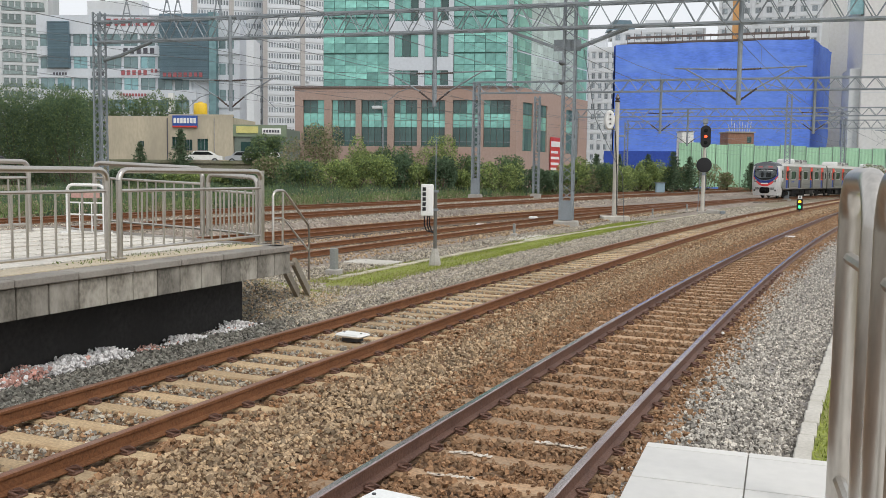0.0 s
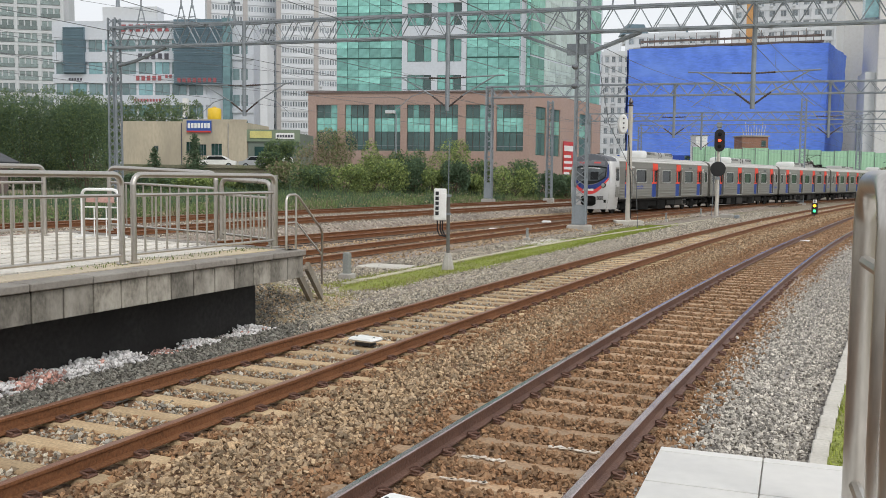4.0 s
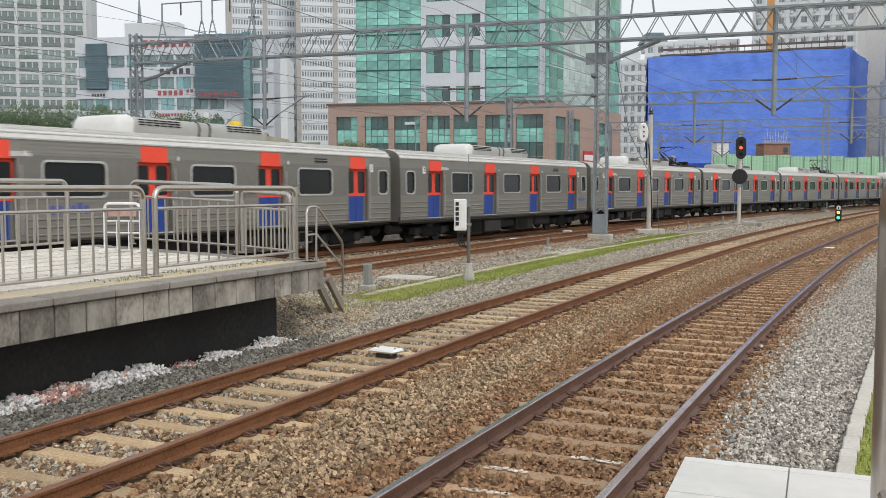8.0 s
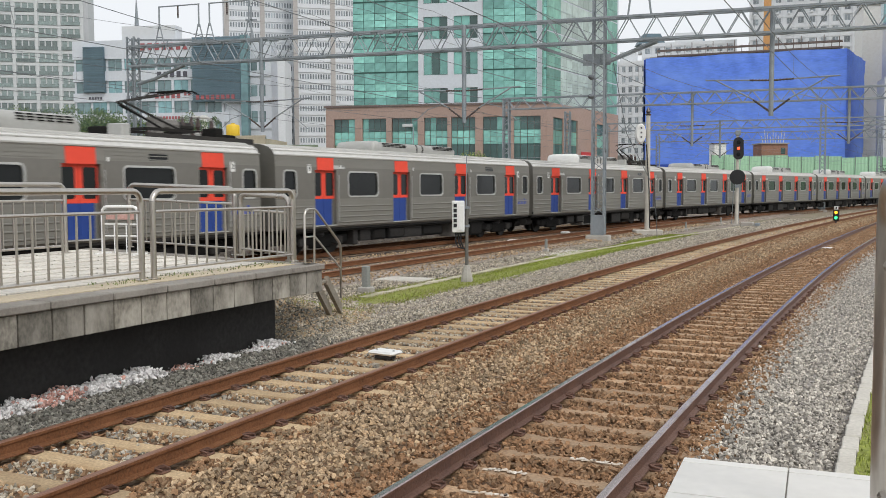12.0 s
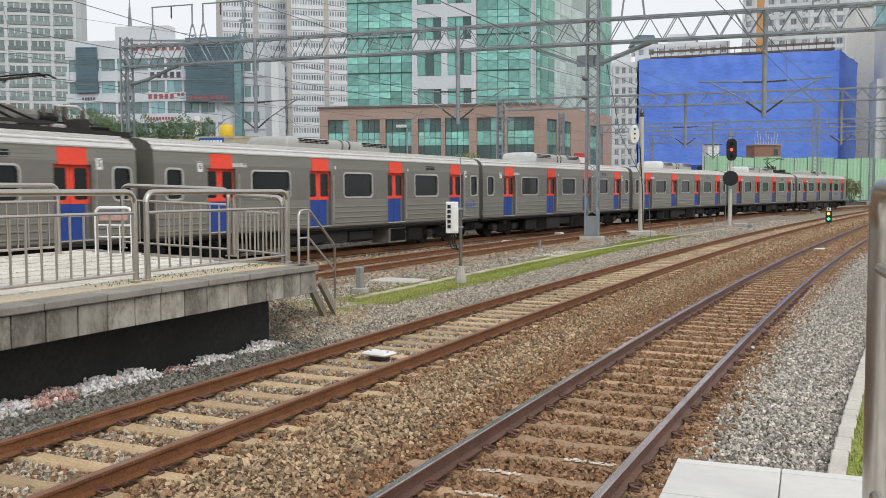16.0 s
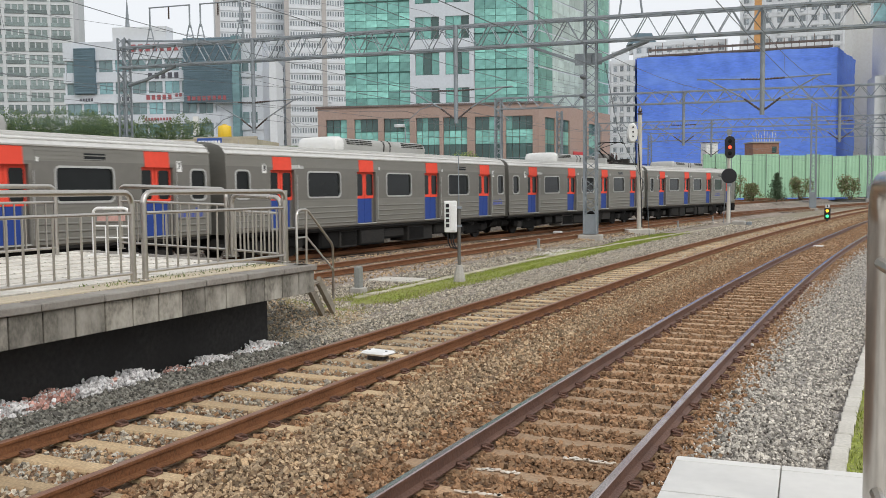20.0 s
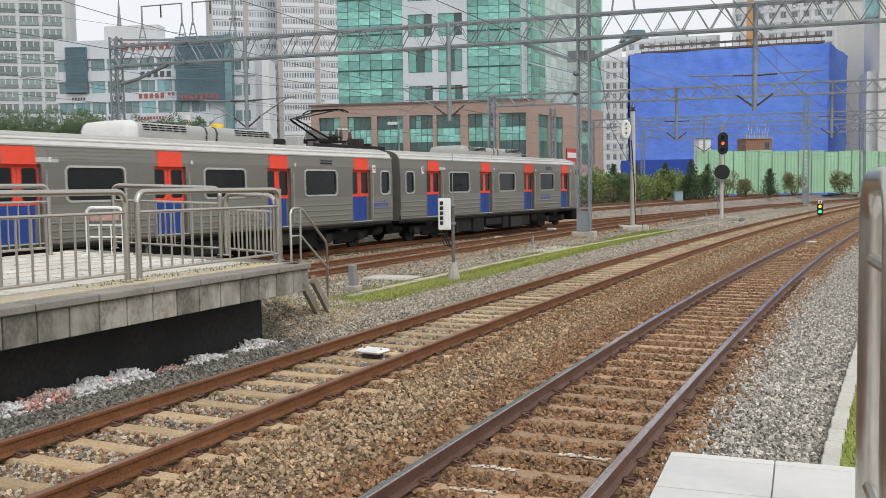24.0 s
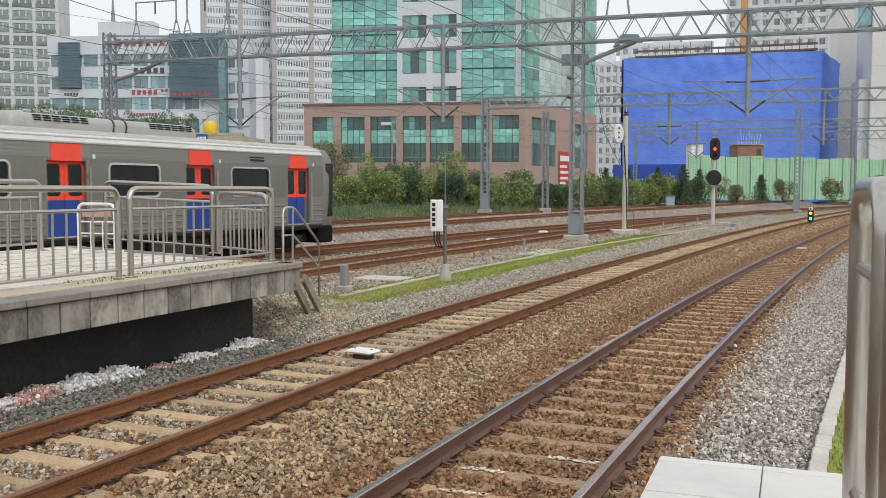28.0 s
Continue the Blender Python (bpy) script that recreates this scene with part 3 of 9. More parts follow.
def stones():
    rng = np.random.RandomState(5)
    def field(n, s0, s1, o0, o1, power=1.0):
        s = s0 + (s1 - s0) * rng.rand(n) ** power
        return s, o0 + (o1 - o0) * rng.rand(n)
    near_a = lambda s: np.interp(s, [-20, 0, 42, 60], [3.7, 3.84, 4.4, 4.4])
    def bed(n, s0, s1, power, grow, shapes, split):
        s, o = field(n, s0, s1, -3.3, 6.1, power)
        a = near_a(s)
        db, da = abs(o), abs(o - a)
        # sleepers lie bare between the rails, and a short stub of them towards the space between the tracks
        phase = ((s + 11.7 + 0.3) % 0.6) - 0.3
        stub = (o > 0.7) & (o < 1.1 + 0.07 * np.sin(s * 7)) | (o < a - 0.7) & (o > a - 1.1 - 0.07 * np.sin(s * 5))
        inside = (db < 0.72) | (da < 0.72)
        on_sleeper = (abs(phase) < np.where(stub, 0.12, np.where(db < 1.2, 0.1, 0.066)) + rng.normal(0, 0.012, len(s))) & (inside | stub)
        on_rail = (abs(db - 0.75) < 0.085) | (abs(da - 0.75) < 0.085)
        keep = ~on_rail & (~on_sleeper | (rng.rand(len(s)) < 0.025))
        s, o, db, da, a, inside = (x[keep] for x in (s, o, db, da, a, inside))
        size = rng.uniform(0.013, 0.034, len(s)) * np.where(rng.rand(len(s)) < 0.15, 1.3, 1) * grow
        z = np.where(db < 0.95, -0.202, np.where(da < 0.95, -0.181, -0.168)) + rng.uniform(-0.02, 0.012, len(s))
        z = z - np.clip(-1.75 - o, 0, 1.6) * 0.15 - np.clip(o - a - 1.3, 0, 2) * 0.05
        rust = np.exp(-((o - a) / 1.7) ** 4) + 0.8 * np.exp(-((o - 0.25) / 1.1) ** 4) + 0.16 * np.clip((s - 4) / 10, 0, 1) * ((o > 0.7) & (o < a)) + 0.5 * np.exp(-((db - 0.8) / 0.22) ** 2) - 0.4 * np.exp(-((o - 1.75) / 0.65) ** 2) * np.clip((7 - s) / 5, 0, 1) + rng.normal(0, 0.22, len(s))
        rusty = (rust > np.where(o < -0.75, 0.9, np.where(db < 0.62, 0.95, 0.42))) & (o < a + 1.2 + rng.normal(0, 0.15, len(s)))
        pale = ~rusty & (o > a + 0.9)
        # stones next to the platform get the colour with shade painted in
        shaded = ~rusty & (o < -1.0) & (s < 6.5 + 1.3 * np.clip(-1.4 - o, 0, 1) + rng.normal(0, 0.4, len(s)))
        cool = ~rusty & ((o < -0.6) | (db < 0.64) & (rng.rand(len(s)) < 0.7)) & ~shaded
        warm = ~rusty & ~pale & ~cool & ~shaded
        size = np.where(pale, size * 0.82, size)
        c = along(s, o, z)
        for flag, mat, what in ((rusty, STONE_RUST, "rust-stained broken stones lying loose between the rails"), (warm, STONE_GREY, "broken grey-brown stones lying loose beside the rails"), (cool, STONE_COOL, "broken grey stones lying loose outside the rails"), (shaded, STONE_SHADED, "grey broken stones darkened in colour for the shade by the platform wall"), (pale, STONE_PALE, "pale grey crushed stones along the concrete kerb")):
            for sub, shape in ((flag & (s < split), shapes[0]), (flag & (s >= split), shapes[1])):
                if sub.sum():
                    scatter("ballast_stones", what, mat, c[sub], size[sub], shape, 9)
    bed(150000, -5, 26, 1.35, 1.0, (shard(), octa()), 11)
    bed(32000, 26, 52, 1.0, 1.5, (octa(), octa()), 99)
    bed(18000, 52, 95, 1.0, 2.3, (octa(), octa()), 99)
    # finer pale stone along the kerb
    s, o = field(15000, -3, 20, 4.95, 6.1, 1.3)
    scatter("kerb_gravel", "fine pale crushed stone along the concrete kerb", STONE_PALE, along(s, o + 0.036 * np.clip(s - 3, 0, 99) * (o > 5.6), -0.178 + rng.uniform(-0.015, 0.012, len(s)) - 0.05 * np.clip(o - 5.2, 0, 2)), rng.uniform(0.012, 0.026, len(s)), shard(), 15)
    # grey shoulder, and the bed of the two middle tracks
    s, o = field(46000, 7.6, 75, -6.4, -2.2, 1.7)
    lawn = (s > 12) & (o < -3.3 - 0.028 * np.maximum(0, s - 18)) & (o > -5.0 - 0.03 * np.maximum(0, s - 20))
    s, o = s[~lawn], o[~lawn]
    scatter("shoulder_stones", "broken grey stones on the shoulder beside the track", STONE_COOL, along(s, o, -0.275 + rng.uniform(-0.02, 0.015, len(s))), rng.uniform(0.016, 0.04, len(s)) * (1 + 0.014 * s), octa(), 12)
    s, o = field(28000, -5, 85, -27, -14.7, 1.1)
    keep = (abs(abs(o + 17.2) - 0.75) > 0.12) & (abs(abs(o + 22.8) - 0.75) > 0.12)
    s, o = s[keep], o[keep]
    scatter("far_stones", "broken grey stones on the bed of distant tracks", STONE_COOL, along(s, o, np.interp(o, [-27.5, -25.5, -25, -15.6, -15.2, -14.6], [-0.1, 0.06, 0.1, 0.1, 0.05, -0.4]) + rng.uniform(0, 0.03, len(s))), rng.uniform(0.025, 0.055, len(s)) * (1 + 0.006 * np.clip(s, 0, 99)), octa(), 14)
    s, o = field(34000, 4, 60, -15, -6.6, 1.1)
    keep = (abs(abs(o + 8.2) - 0.75) > 0.1) & (abs(o - np.interp(s, train_arc[train_order], train_off[train_order])) > 1.5)
    s, o = s[keep], o[keep]
    scatter("middle_stones", "broken grey-brown stones on the bed of the middle tracks", STONE_GREY, along(s, o, -0.185 + rng.uniform(-0.02, 0.015, len(s)) - 0.12 * np.clip(o + 7, 0, 1)), rng.uniform(0.02, 0.045, len(s)) * (1 + 0.01 * s), octa(), 13)


stones()
# ---- the commuter train ----
BODY = surf("brushed_stainless_car_side", (0.265, 0.256, 0.228), 0.42, 0.55, 0.06, 0.35, 4, 0.03, (0.23, 0.217, 0.19), 0.6, stretch=(0.25, 1, 3))
ROOFM = surf("dusty_grey_car_roof", (0.46, 0.45, 0.425), 0.55, 0.2, 0.08, 0.6, 6, 0.05, (0.4, 0.39, 0.36), 0.5)
# pale colour for ribs, and for the sky's sheen painted on the roof curve
RIBM = surf("pale_rib_and_roof_sheen", (0.62, 0.61, 0.58), 0.38, 0.25, 0.08, 0.6, 6, 0.03)
DOORRED = surf("signal_red_door_film", (0.82, 0.07, 0.035), 0.65, 0, 0.06, 1, 8, 0.02)
DOORBLUE = surf("deep_blue_door_film", (0.012, 0.05, 0.26), 0.55, 0, 0.08, 1, 8, 0.02)
CARGLASS = surf("dark_tinted_car_glass", (0.012, 0.014, 0.014), 0.12, 0, 0.2, 0.5, 2, 0, spec=0.22)
# light grey with dark blotches imitates reflections in the windscreen by colour
SCREEN = surf("windscreen_painted_reflections", (0.1, 0.115, 0.12), 0.08, 0, 0.3, 1.1, 3, 0, (0.03, 0.036, 0.04), 0.95, spec=0.4)
FRAMEM = surf("pale_window_frame", (0.55, 0.55, 0.53), 0.4, 0.5, 0.05, 2, 10, 0)
UNDER = surf("grimy_underframe", (0.013, 0.0125, 0.012), 0.9, 0, 0.4, 2, 20, 0.3, spec=0.1)
UNDER2 = surf("dusty_equipment_box", (0.028, 0.027, 0.026), 0.85, 0, 0.35, 2, 20, 0.2, (0.035, 0.032, 0.028), 0.6, each=0.6, spec=0.15)
BELLOWS = surf("dark_gangway_bellows", (0.03, 0.03, 0.032), 0.8, 0, 0.3, 4, 20, 0.2)
ACWHITE = surf("white_air_conditioner_cowl", (0.7, 0.7, 0.68), 0.5, 0, 0.05, 1, 8, 0.02, (0.62, 0.6, 0.55), 0.5)
ACGREY = surf("grey_air_conditioner_case", (0.42, 0.42, 0.4), 0.55, 0.2, 0.08, 1, 8, 0.03, (0.33, 0.32, 0.29), 0.5)
NOSE = surf("silver_cab_mask", (0.58, 0.58, 0.57), 0.35, 0.35, 0.05, 0.6, 5, 0.01)
NOSEDARK = surf("charcoal_cab_roof", (0.105, 0.11, 0.125), 0.4, 0, 0.1, 0.8, 6, 0)
NOSEBLUE = surf("dark_blue_cab_band", (0.018, 0.04, 0.2), 0.25, 0, 0.1, 1, 6, 0)
NOSERED = surf("coral_red_cab_band", (0.7, 0.06, 0.06), 0.3, 0, 0.05, 1, 6, 0)
LAMPGLASS = surf("headlamp_glass", (0.34, 0.34, 0.33), 0.15, 0, 0.1, 5, 20, 0)
REDGLOW = surf("faint_destination_display", (0.5, 0.08, 0.08), 0.4, 0, 0.1, 4, 20, 0, emit=0.2)
SIGNBLUE = surf("small_blue_lettering_film", (0.07, 0.1, 0.36), 0.5, 0, 0.1, 3, 20, 0)
WHEELM = surf("worn_wheel_steel", (0.03, 0.027, 0.025), 0.6, 0.6, 0.3, 4, 30, 0.1)

BAND = surf("flat_taupe_window_band", (0.2, 0.19, 0.17), 0.45, 0.45, 0.06, 0.35, 4, 0.02, (0.2, 0.19, 0.17), 0.5)
SIDE = [(1.44, 0.92), (1.52, 1.0), (1.53, 1.5), (1.53, 1.95), (1.53, 2.6), (1.515, 3.04), (1.49, 3.38)]
ROOF = [(1.49, 3.38), (1.5, 3.41), (1.47, 3.44), (1.4, 3.56), (1.26, 3.66), (0.95, 3.75), (0.5, 3.8), (0, 3.82)]
DOORS = (7.05, 2.17, -2.69, -7.55)
WINDOWS = ((3.85, 5.7), (-1.0, 0.78), (-5.93, -4.1))
ENDWINDOWS = ((8.68, 9.28), (-9.5, -8.9))
DZ0, DZ1 = 1.04, 2.95


def side_y(z):
    return float(np.interp(z, [p[1] for p in SIDE], [p[0] for p in SIDE]))


def side_wall(x0, x1, openings, sgn):
    """A car side as a sheet with through openings."""
    xs = sorted({x0, x1, *[x for o in openings for x in o[:2]], *np.linspace(x0, x1, 13)})
    zs = sorted({p[1] for p in SIDE} | {z for o in openings for z in o[2:]})
    me, ids = Mesh(), {}
    def vid(x, z, d=0.0):
        k = (round(x, 4), round(z, 4), d)
        if k not in ids:
            ids[k] = len(me.v)
            me.v.append((x, sgn * (side_y(z) - d), z))
        return ids[k]
    def face(*q):
        me.f.append(q if sgn < 0 else q[::-1])
    for i in range(len(xs) - 1):
        for j in range(len(zs) - 1):
            mx, mz = (xs[i] + xs[i + 1]) / 2, (zs[j] + zs[j + 1]) / 2
            if any(a < mx < b and c < mz < d for a, b, c, d in openings):
                continue
            face(vid(xs[i], zs[j]), vid(xs[i + 1], zs[j]), vid(xs[i + 1], zs[j + 1]), vid(xs[i], zs[j + 1]))
    for a, b, c, d in openings:
        for p, q in (((a, c), (b, c)), ((b, c), (b, d)), ((b, d), (a, d)), ((a, d), (a, c))):
            face(vid(*p, 0.14), vid(*q, 0.14), vid(*q), vid(*p))
    return me


def panel(x0, x1, z0, z1, sgn, depth, thick=0.02, c=0.0):
    """A flat piece that follows the car side, set back by depth; c rounds its corners."""
    me = Mesh()
    if c:
        ring = []
        for cx, cz, a0 in ((x1 - c, z0 + c, -90), (x1 - c, z1 - c, 0), (x0 + c, z1 - c, 90), (x0 + c, z0 + c, 180)):
            ring += [(cx + c * math.cos(radians(a0 + k * 30)), cz + c * math.sin(radians(a0 + k * 30))) for k in range(4)]
    else:
        ring = [(x0, z0), (x1, z0), (x1, z1), (x0, z1)]
    inner = [(x, sgn * (side_y(z) - depth - thick), z) for x, z in ring]
    outer = [(x, sgn * (side_y(z) - depth), z) for x, z in ring]
    rings = [inner, outer] if sgn < 0 else [inner[::-1], outer[::-1]]
    return me.sweep(rings)


def ring_frame(x0, x1, z0, z1, sgn, w, out):
    """A raised frame round an opening."""
    me = Mesh()
    for a, b, c, d in ((x0 - w, x1 + w, z1, z1 + w), (x0 - w, x1 + w, z0 - w, z0), (x0 - w, x0, z0, z1), (x1, x1 + w, z0, z1)):
        k = panel(a, b, c, d, sgn, -out, out + 0.01)
        me.add(k.v, k.f)
    return me


def round_frame(x0, x1, z0, z1, sgn, w, out, r):
    """A raised window frame with rounded corners."""
    def ring(e, q):
        pts = []
        for cx, cz, a0 in ((x1 - r, z0 + r, -90), (x1 - r, z1 - r, 0), (x0 + r, z1 - r, 90), (x0 + r, z0 + r, 180)):
            for k in range(4):
                x, z = cx + (r + e) * math.cos(radians(a0 + k * 30)), cz + (r + e) * math.sin(radians(a0 + k * 30))
                pts.append((x, sgn * (side_y(z) + q), z))
        return pts if sgn < 0 else pts[::-1]
    return Mesh().sweep([ring(w, -0.005), ring(w, out), ring(0, out), ring(0, -0.05)], True, False)


def add_side(car, sgn, openings_doors, wins, ends, x0, x1, trim):
    holes = [(d - 0.61, d + 0.61, DZ0, DZ1) for d in openings_doors] + [(a, b, 2.05, 2.88) for a, b in wins] + [(a, b, 2.05, 2.88) for a, b in ends]
    part("side_wall", side_wall(x0, x1, holes, sgn), [BODY, BAND], car, pick=lambda c, n: 1 if 1.9 < c.z < 3.1 else 0)
    for a, b in wins:
        w = part("window", round_frame(a, b, 2.05, 2.88, sgn, 0.055, 0.012, 0.11), FRAMEM, car)
        part("pane", panel(a, b, 2.05, 2.88, sgn, 0.045), CARGLASS, w)
    for a, b in ends:
        w = part("end_window", round_frame(a, b, 2.05, 2.88, sgn, 0.055, 0.012, 0.11), FRAMEM, car)
        part("pane", panel(a, b, 2.05, 2.88, sgn, 0.045), CARGLASS, w)
    for d in openings_doors:
        part("door_header", panel(d - 0.47, d + 0.47, DZ1 - 0.01, 3.375, sgn, -0.014, 0.03), DOORRED, car, "red panel above the doors")
        for a, b in ((d - 0.605, d - 0.008), (d + 0.008, d + 0.605)):
            leaf = part("door", panel(a, b, 1.95, DZ1, sgn, 0.11, 0.03), DOORRED, car, "sliding door, red above and blue below")
            part("lower_panel", panel(a + (0.13 if a < d - 0.1 else 0), b, DZ0, 1.945, sgn, 0.11, 0.03), DOORBLUE, leaf)
            if a < d - 0.1:
                part("plain_edge", panel(a, a + 0.128, DZ0, 1.945, sgn, 0.11, 0.03), BODY, leaf, "bare steel door edge")
            g0, g1 = (a + 0.05, b - 0.12) if a < d - 0.1 else (a + 0.12, b - 0.05)
            part("door_glass", panel(g0, g1, 2.06, 2.86, sgn, 0.105, 0.02, 0.07), CARGLASS, leaf)
        for a, b in ((d - 0.69, d - 0.612), (d + 0.612, d + 0.66)) if sgn > 0 else ():
            part("door_jamb", panel(a, b, DZ0, DZ1 + 0.03, sgn, -0.012, 0.02), BODY, car)
        if sgn < 0:
            continue
        part("door_step", Mesh().box(d - 0.62, sgn * 1.5 - 0.02, DZ0 - 0.035, d + 0.62, sgn * 1.5 + 0.05, DZ0 - 0.005), FRAMEM, car)
        part("door_grab_rail", Mesh().tube([(d - 0.72, sgn * 1.56, 1.15), (d - 0.72, sgn * 1.56, 2.8)], 0.014, 6), FRAMEM, car)
        part("door_lamp", Mesh().box(d - 0.9, sgn * 1.49 - 0.02, 3.02, d - 0.83, sgn * 1.53, 3.13), WHITE, car)
    # corrugated lower panels and a waist bead between the doors
    spans = []
    cuts = sorted([(d - 0.8, d + 0.7) for d in openings_doors])
    lo = x0 + 0.1
    for a, b in cuts:
        if a - lo > 0.3:
            spans.append((lo, a))
        lo = b
    if x1 - 0.1 - lo > 0.3:
        spans.append((lo, x1 - 0.1))
    for a, b in spans:
        prof = []
        for k in range(4):
            z = 1.08 + 0.19 * k
            prof += [(z, 0.002), (z + 0.02, 0.022), (z + 0.045, 0.022), (z + 0.065, 0.002)]
        rings = [[(x, sgn * (side_y(z) + e), z) for z, e in prof] for x in ((a, b) if sgn > 0 else (b, a))]
        part("corrugated_panel", Mesh().sweep(rings, False), BODY, car)
        for z in (1.9, 3.1, 3.2, 3.3) if sgn > 0 else (1.9,):
            part("bead", panel(a, b, z - 0.014, z + 0.014, sgn, -0.012, 0.014), BODY, car)
    for x, w, mat in trim:
        part("lettering_panel", panel(x - w / 2, x + w / 2, 3.0, 3.12, sgn, -0.004, 0.006), mat, car)
    part("sill", Mesh().box(x0, sgn * 1.43 - 0.03, 0.86, x1, sgn * 1.43 + 0.03, 0.95), UNDER2, car)
    part("gutter", Mesh().box(x0, sgn * 1.5 - 0.02, 3.395, x1, sgn * 1.5 + 0.025, 3.43), ROOFM, car)


def bogie(car, x):
    b = part("bogie", Mesh().box(-1.6, -1.16, 0.36, 1.6, -0.98, 0.66, c=0.03).box(-1.6, 0.98, 0.36, 1.6, 1.16, 0.66, c=0.03).box(-0.6, -1.18, 0.22, 0.6, -1.0, 0.7, c=0.05).box(-0.6, 1.0, 0.22, 0.6, 1.18, 0.7, c=0.05).box(-0.25, -1.1, 0.45, 0.25, 1.1, 0.75, c=0.03), UNDER, car)
    b.location.x = x
    for dx in (-1.05, 1.05):
        for y in (-1.12, 1.12):
            part("axle_box", Mesh().box(dx - 0.2, y - 0.1, 0.3, dx + 0.2, y + 0.1, 0.62, c=0.04), UNDER2, b)
        w = Mesh()
        turn = Matrix.Rotation(math.pi / 2, 4, "X")
        for y in (-0.75, 0.75):
            w.lathe([(0.1, -0.07), (0.36, -0.055), (0.43, -0.065), (0.435, 0.06), (0.36, 0.05), (0.1, 0.07)], 24, Matrix.Translation((0, y, 0)) @ turn)
            for k in range(3):
                a = 2 * math.pi * k / 3
                w.box(-0.03, y - 0.085, 0.15, 0.03, y + 0.085, 0.3, Matrix.Rotation(a, 4, "Y"))
        w.lathe([(0.08, -0.8), (0.08, 0.8)], 10, turn)
        ws = part("wheelset", w, WHEELM, car, smooth=True)
        ws.location = (x + dx, 0, 0.43)
    for y in (-1.05, 1.05):
        part("air_spring", Mesh().lathe([(0.2, 0.6), (0.26, 0.68), (0.26, 0.8), (0.2, 0.9)], 12, Matrix.Translation((0, y * 0.95, 0))), BLACK, b)


def ac_unit(car, front, back, cowl, nose_length=0.5, tall=1.0):
    """The long roof unit: a smooth boxy cowl in front, then a lower grey case with louvred ends."""
    ac = part("air_conditioner", Mesh().box(back + 0.1, -0.8, 3.74, front - 0.15, 0.8, 3.84), ACGREY, car)
    prof = lambda w, h, z0: [(-w, z0), (-w - 0.03, z0 + h * 0.55), (-w + 0.03, z0 + h * 0.85), (-w + 0.14, z0 + h * 0.97), (-w * 0.4, z0 + h), (w * 0.4, z0 + h), (w - 0.14, z0 + h * 0.97), (w - 0.03, z0 + h * 0.85), (w + 0.03, z0 + h * 0.55), (w, z0)]
    n0 = front - nose_length
    b0 = 3.76
    nose = Mesh().sweep([[(x, y, z) for y, z in prof(w, h * tall, b0)] for x, w, h in ((front, 0.82, 0.24), (front - 0.04, 0.87, 0.4), (front - 0.12, 0.9, 0.48), (n0 + 0.1, 0.9, 0.52), (n0, 0.87, 0.49))])
    part("front_cowl", nose, cowl, ac, "white front cowl" if cowl == ACWHITE else "", smooth=True)
    high = 0.47 * tall
    case = Mesh().sweep([[(x, y, z) for y, z in prof(w, h, b0)] for x, w, h in ((n0 + 0.05, 0.84, high), (back + 0.2, 0.84, high), (back + 0.05, 0.82, high * 0.85), (back, 0.8, high * 0.6))])
    part("case", case, ACGREY, ac, smooth=True)
    mid = (n0 + back) / 2
    for x in (mid + 0.25, mid - 0.2):
        part("band", Mesh().sweep([[(x + d, y, z) for y, z in prof(0.86, high + 0.012, b0 - 0.005)] for d in (-0.025, 0.025)]), UNDER2, ac)
    span = (n0 - back) * 0.29
    for sgn in (-1, 1):
        for a, b in ((n0 - span - 0.15, n0 - 0.15), (back + 0.25, back + 0.25 + span)):
            for k, e in enumerate((0.872, 0.868, 0.83)):
                z = b0 + high * (0.5 + 0.15 * k)
                for j in range(6):
                    q = a + (b - a) * j / 6
                    part("louvre", Mesh().box(q, sgn * e - 0.035, z, q + (b - a) / 6 - 0.06, sgn * e + 0.012, z + 0.03), UNDER, ac)


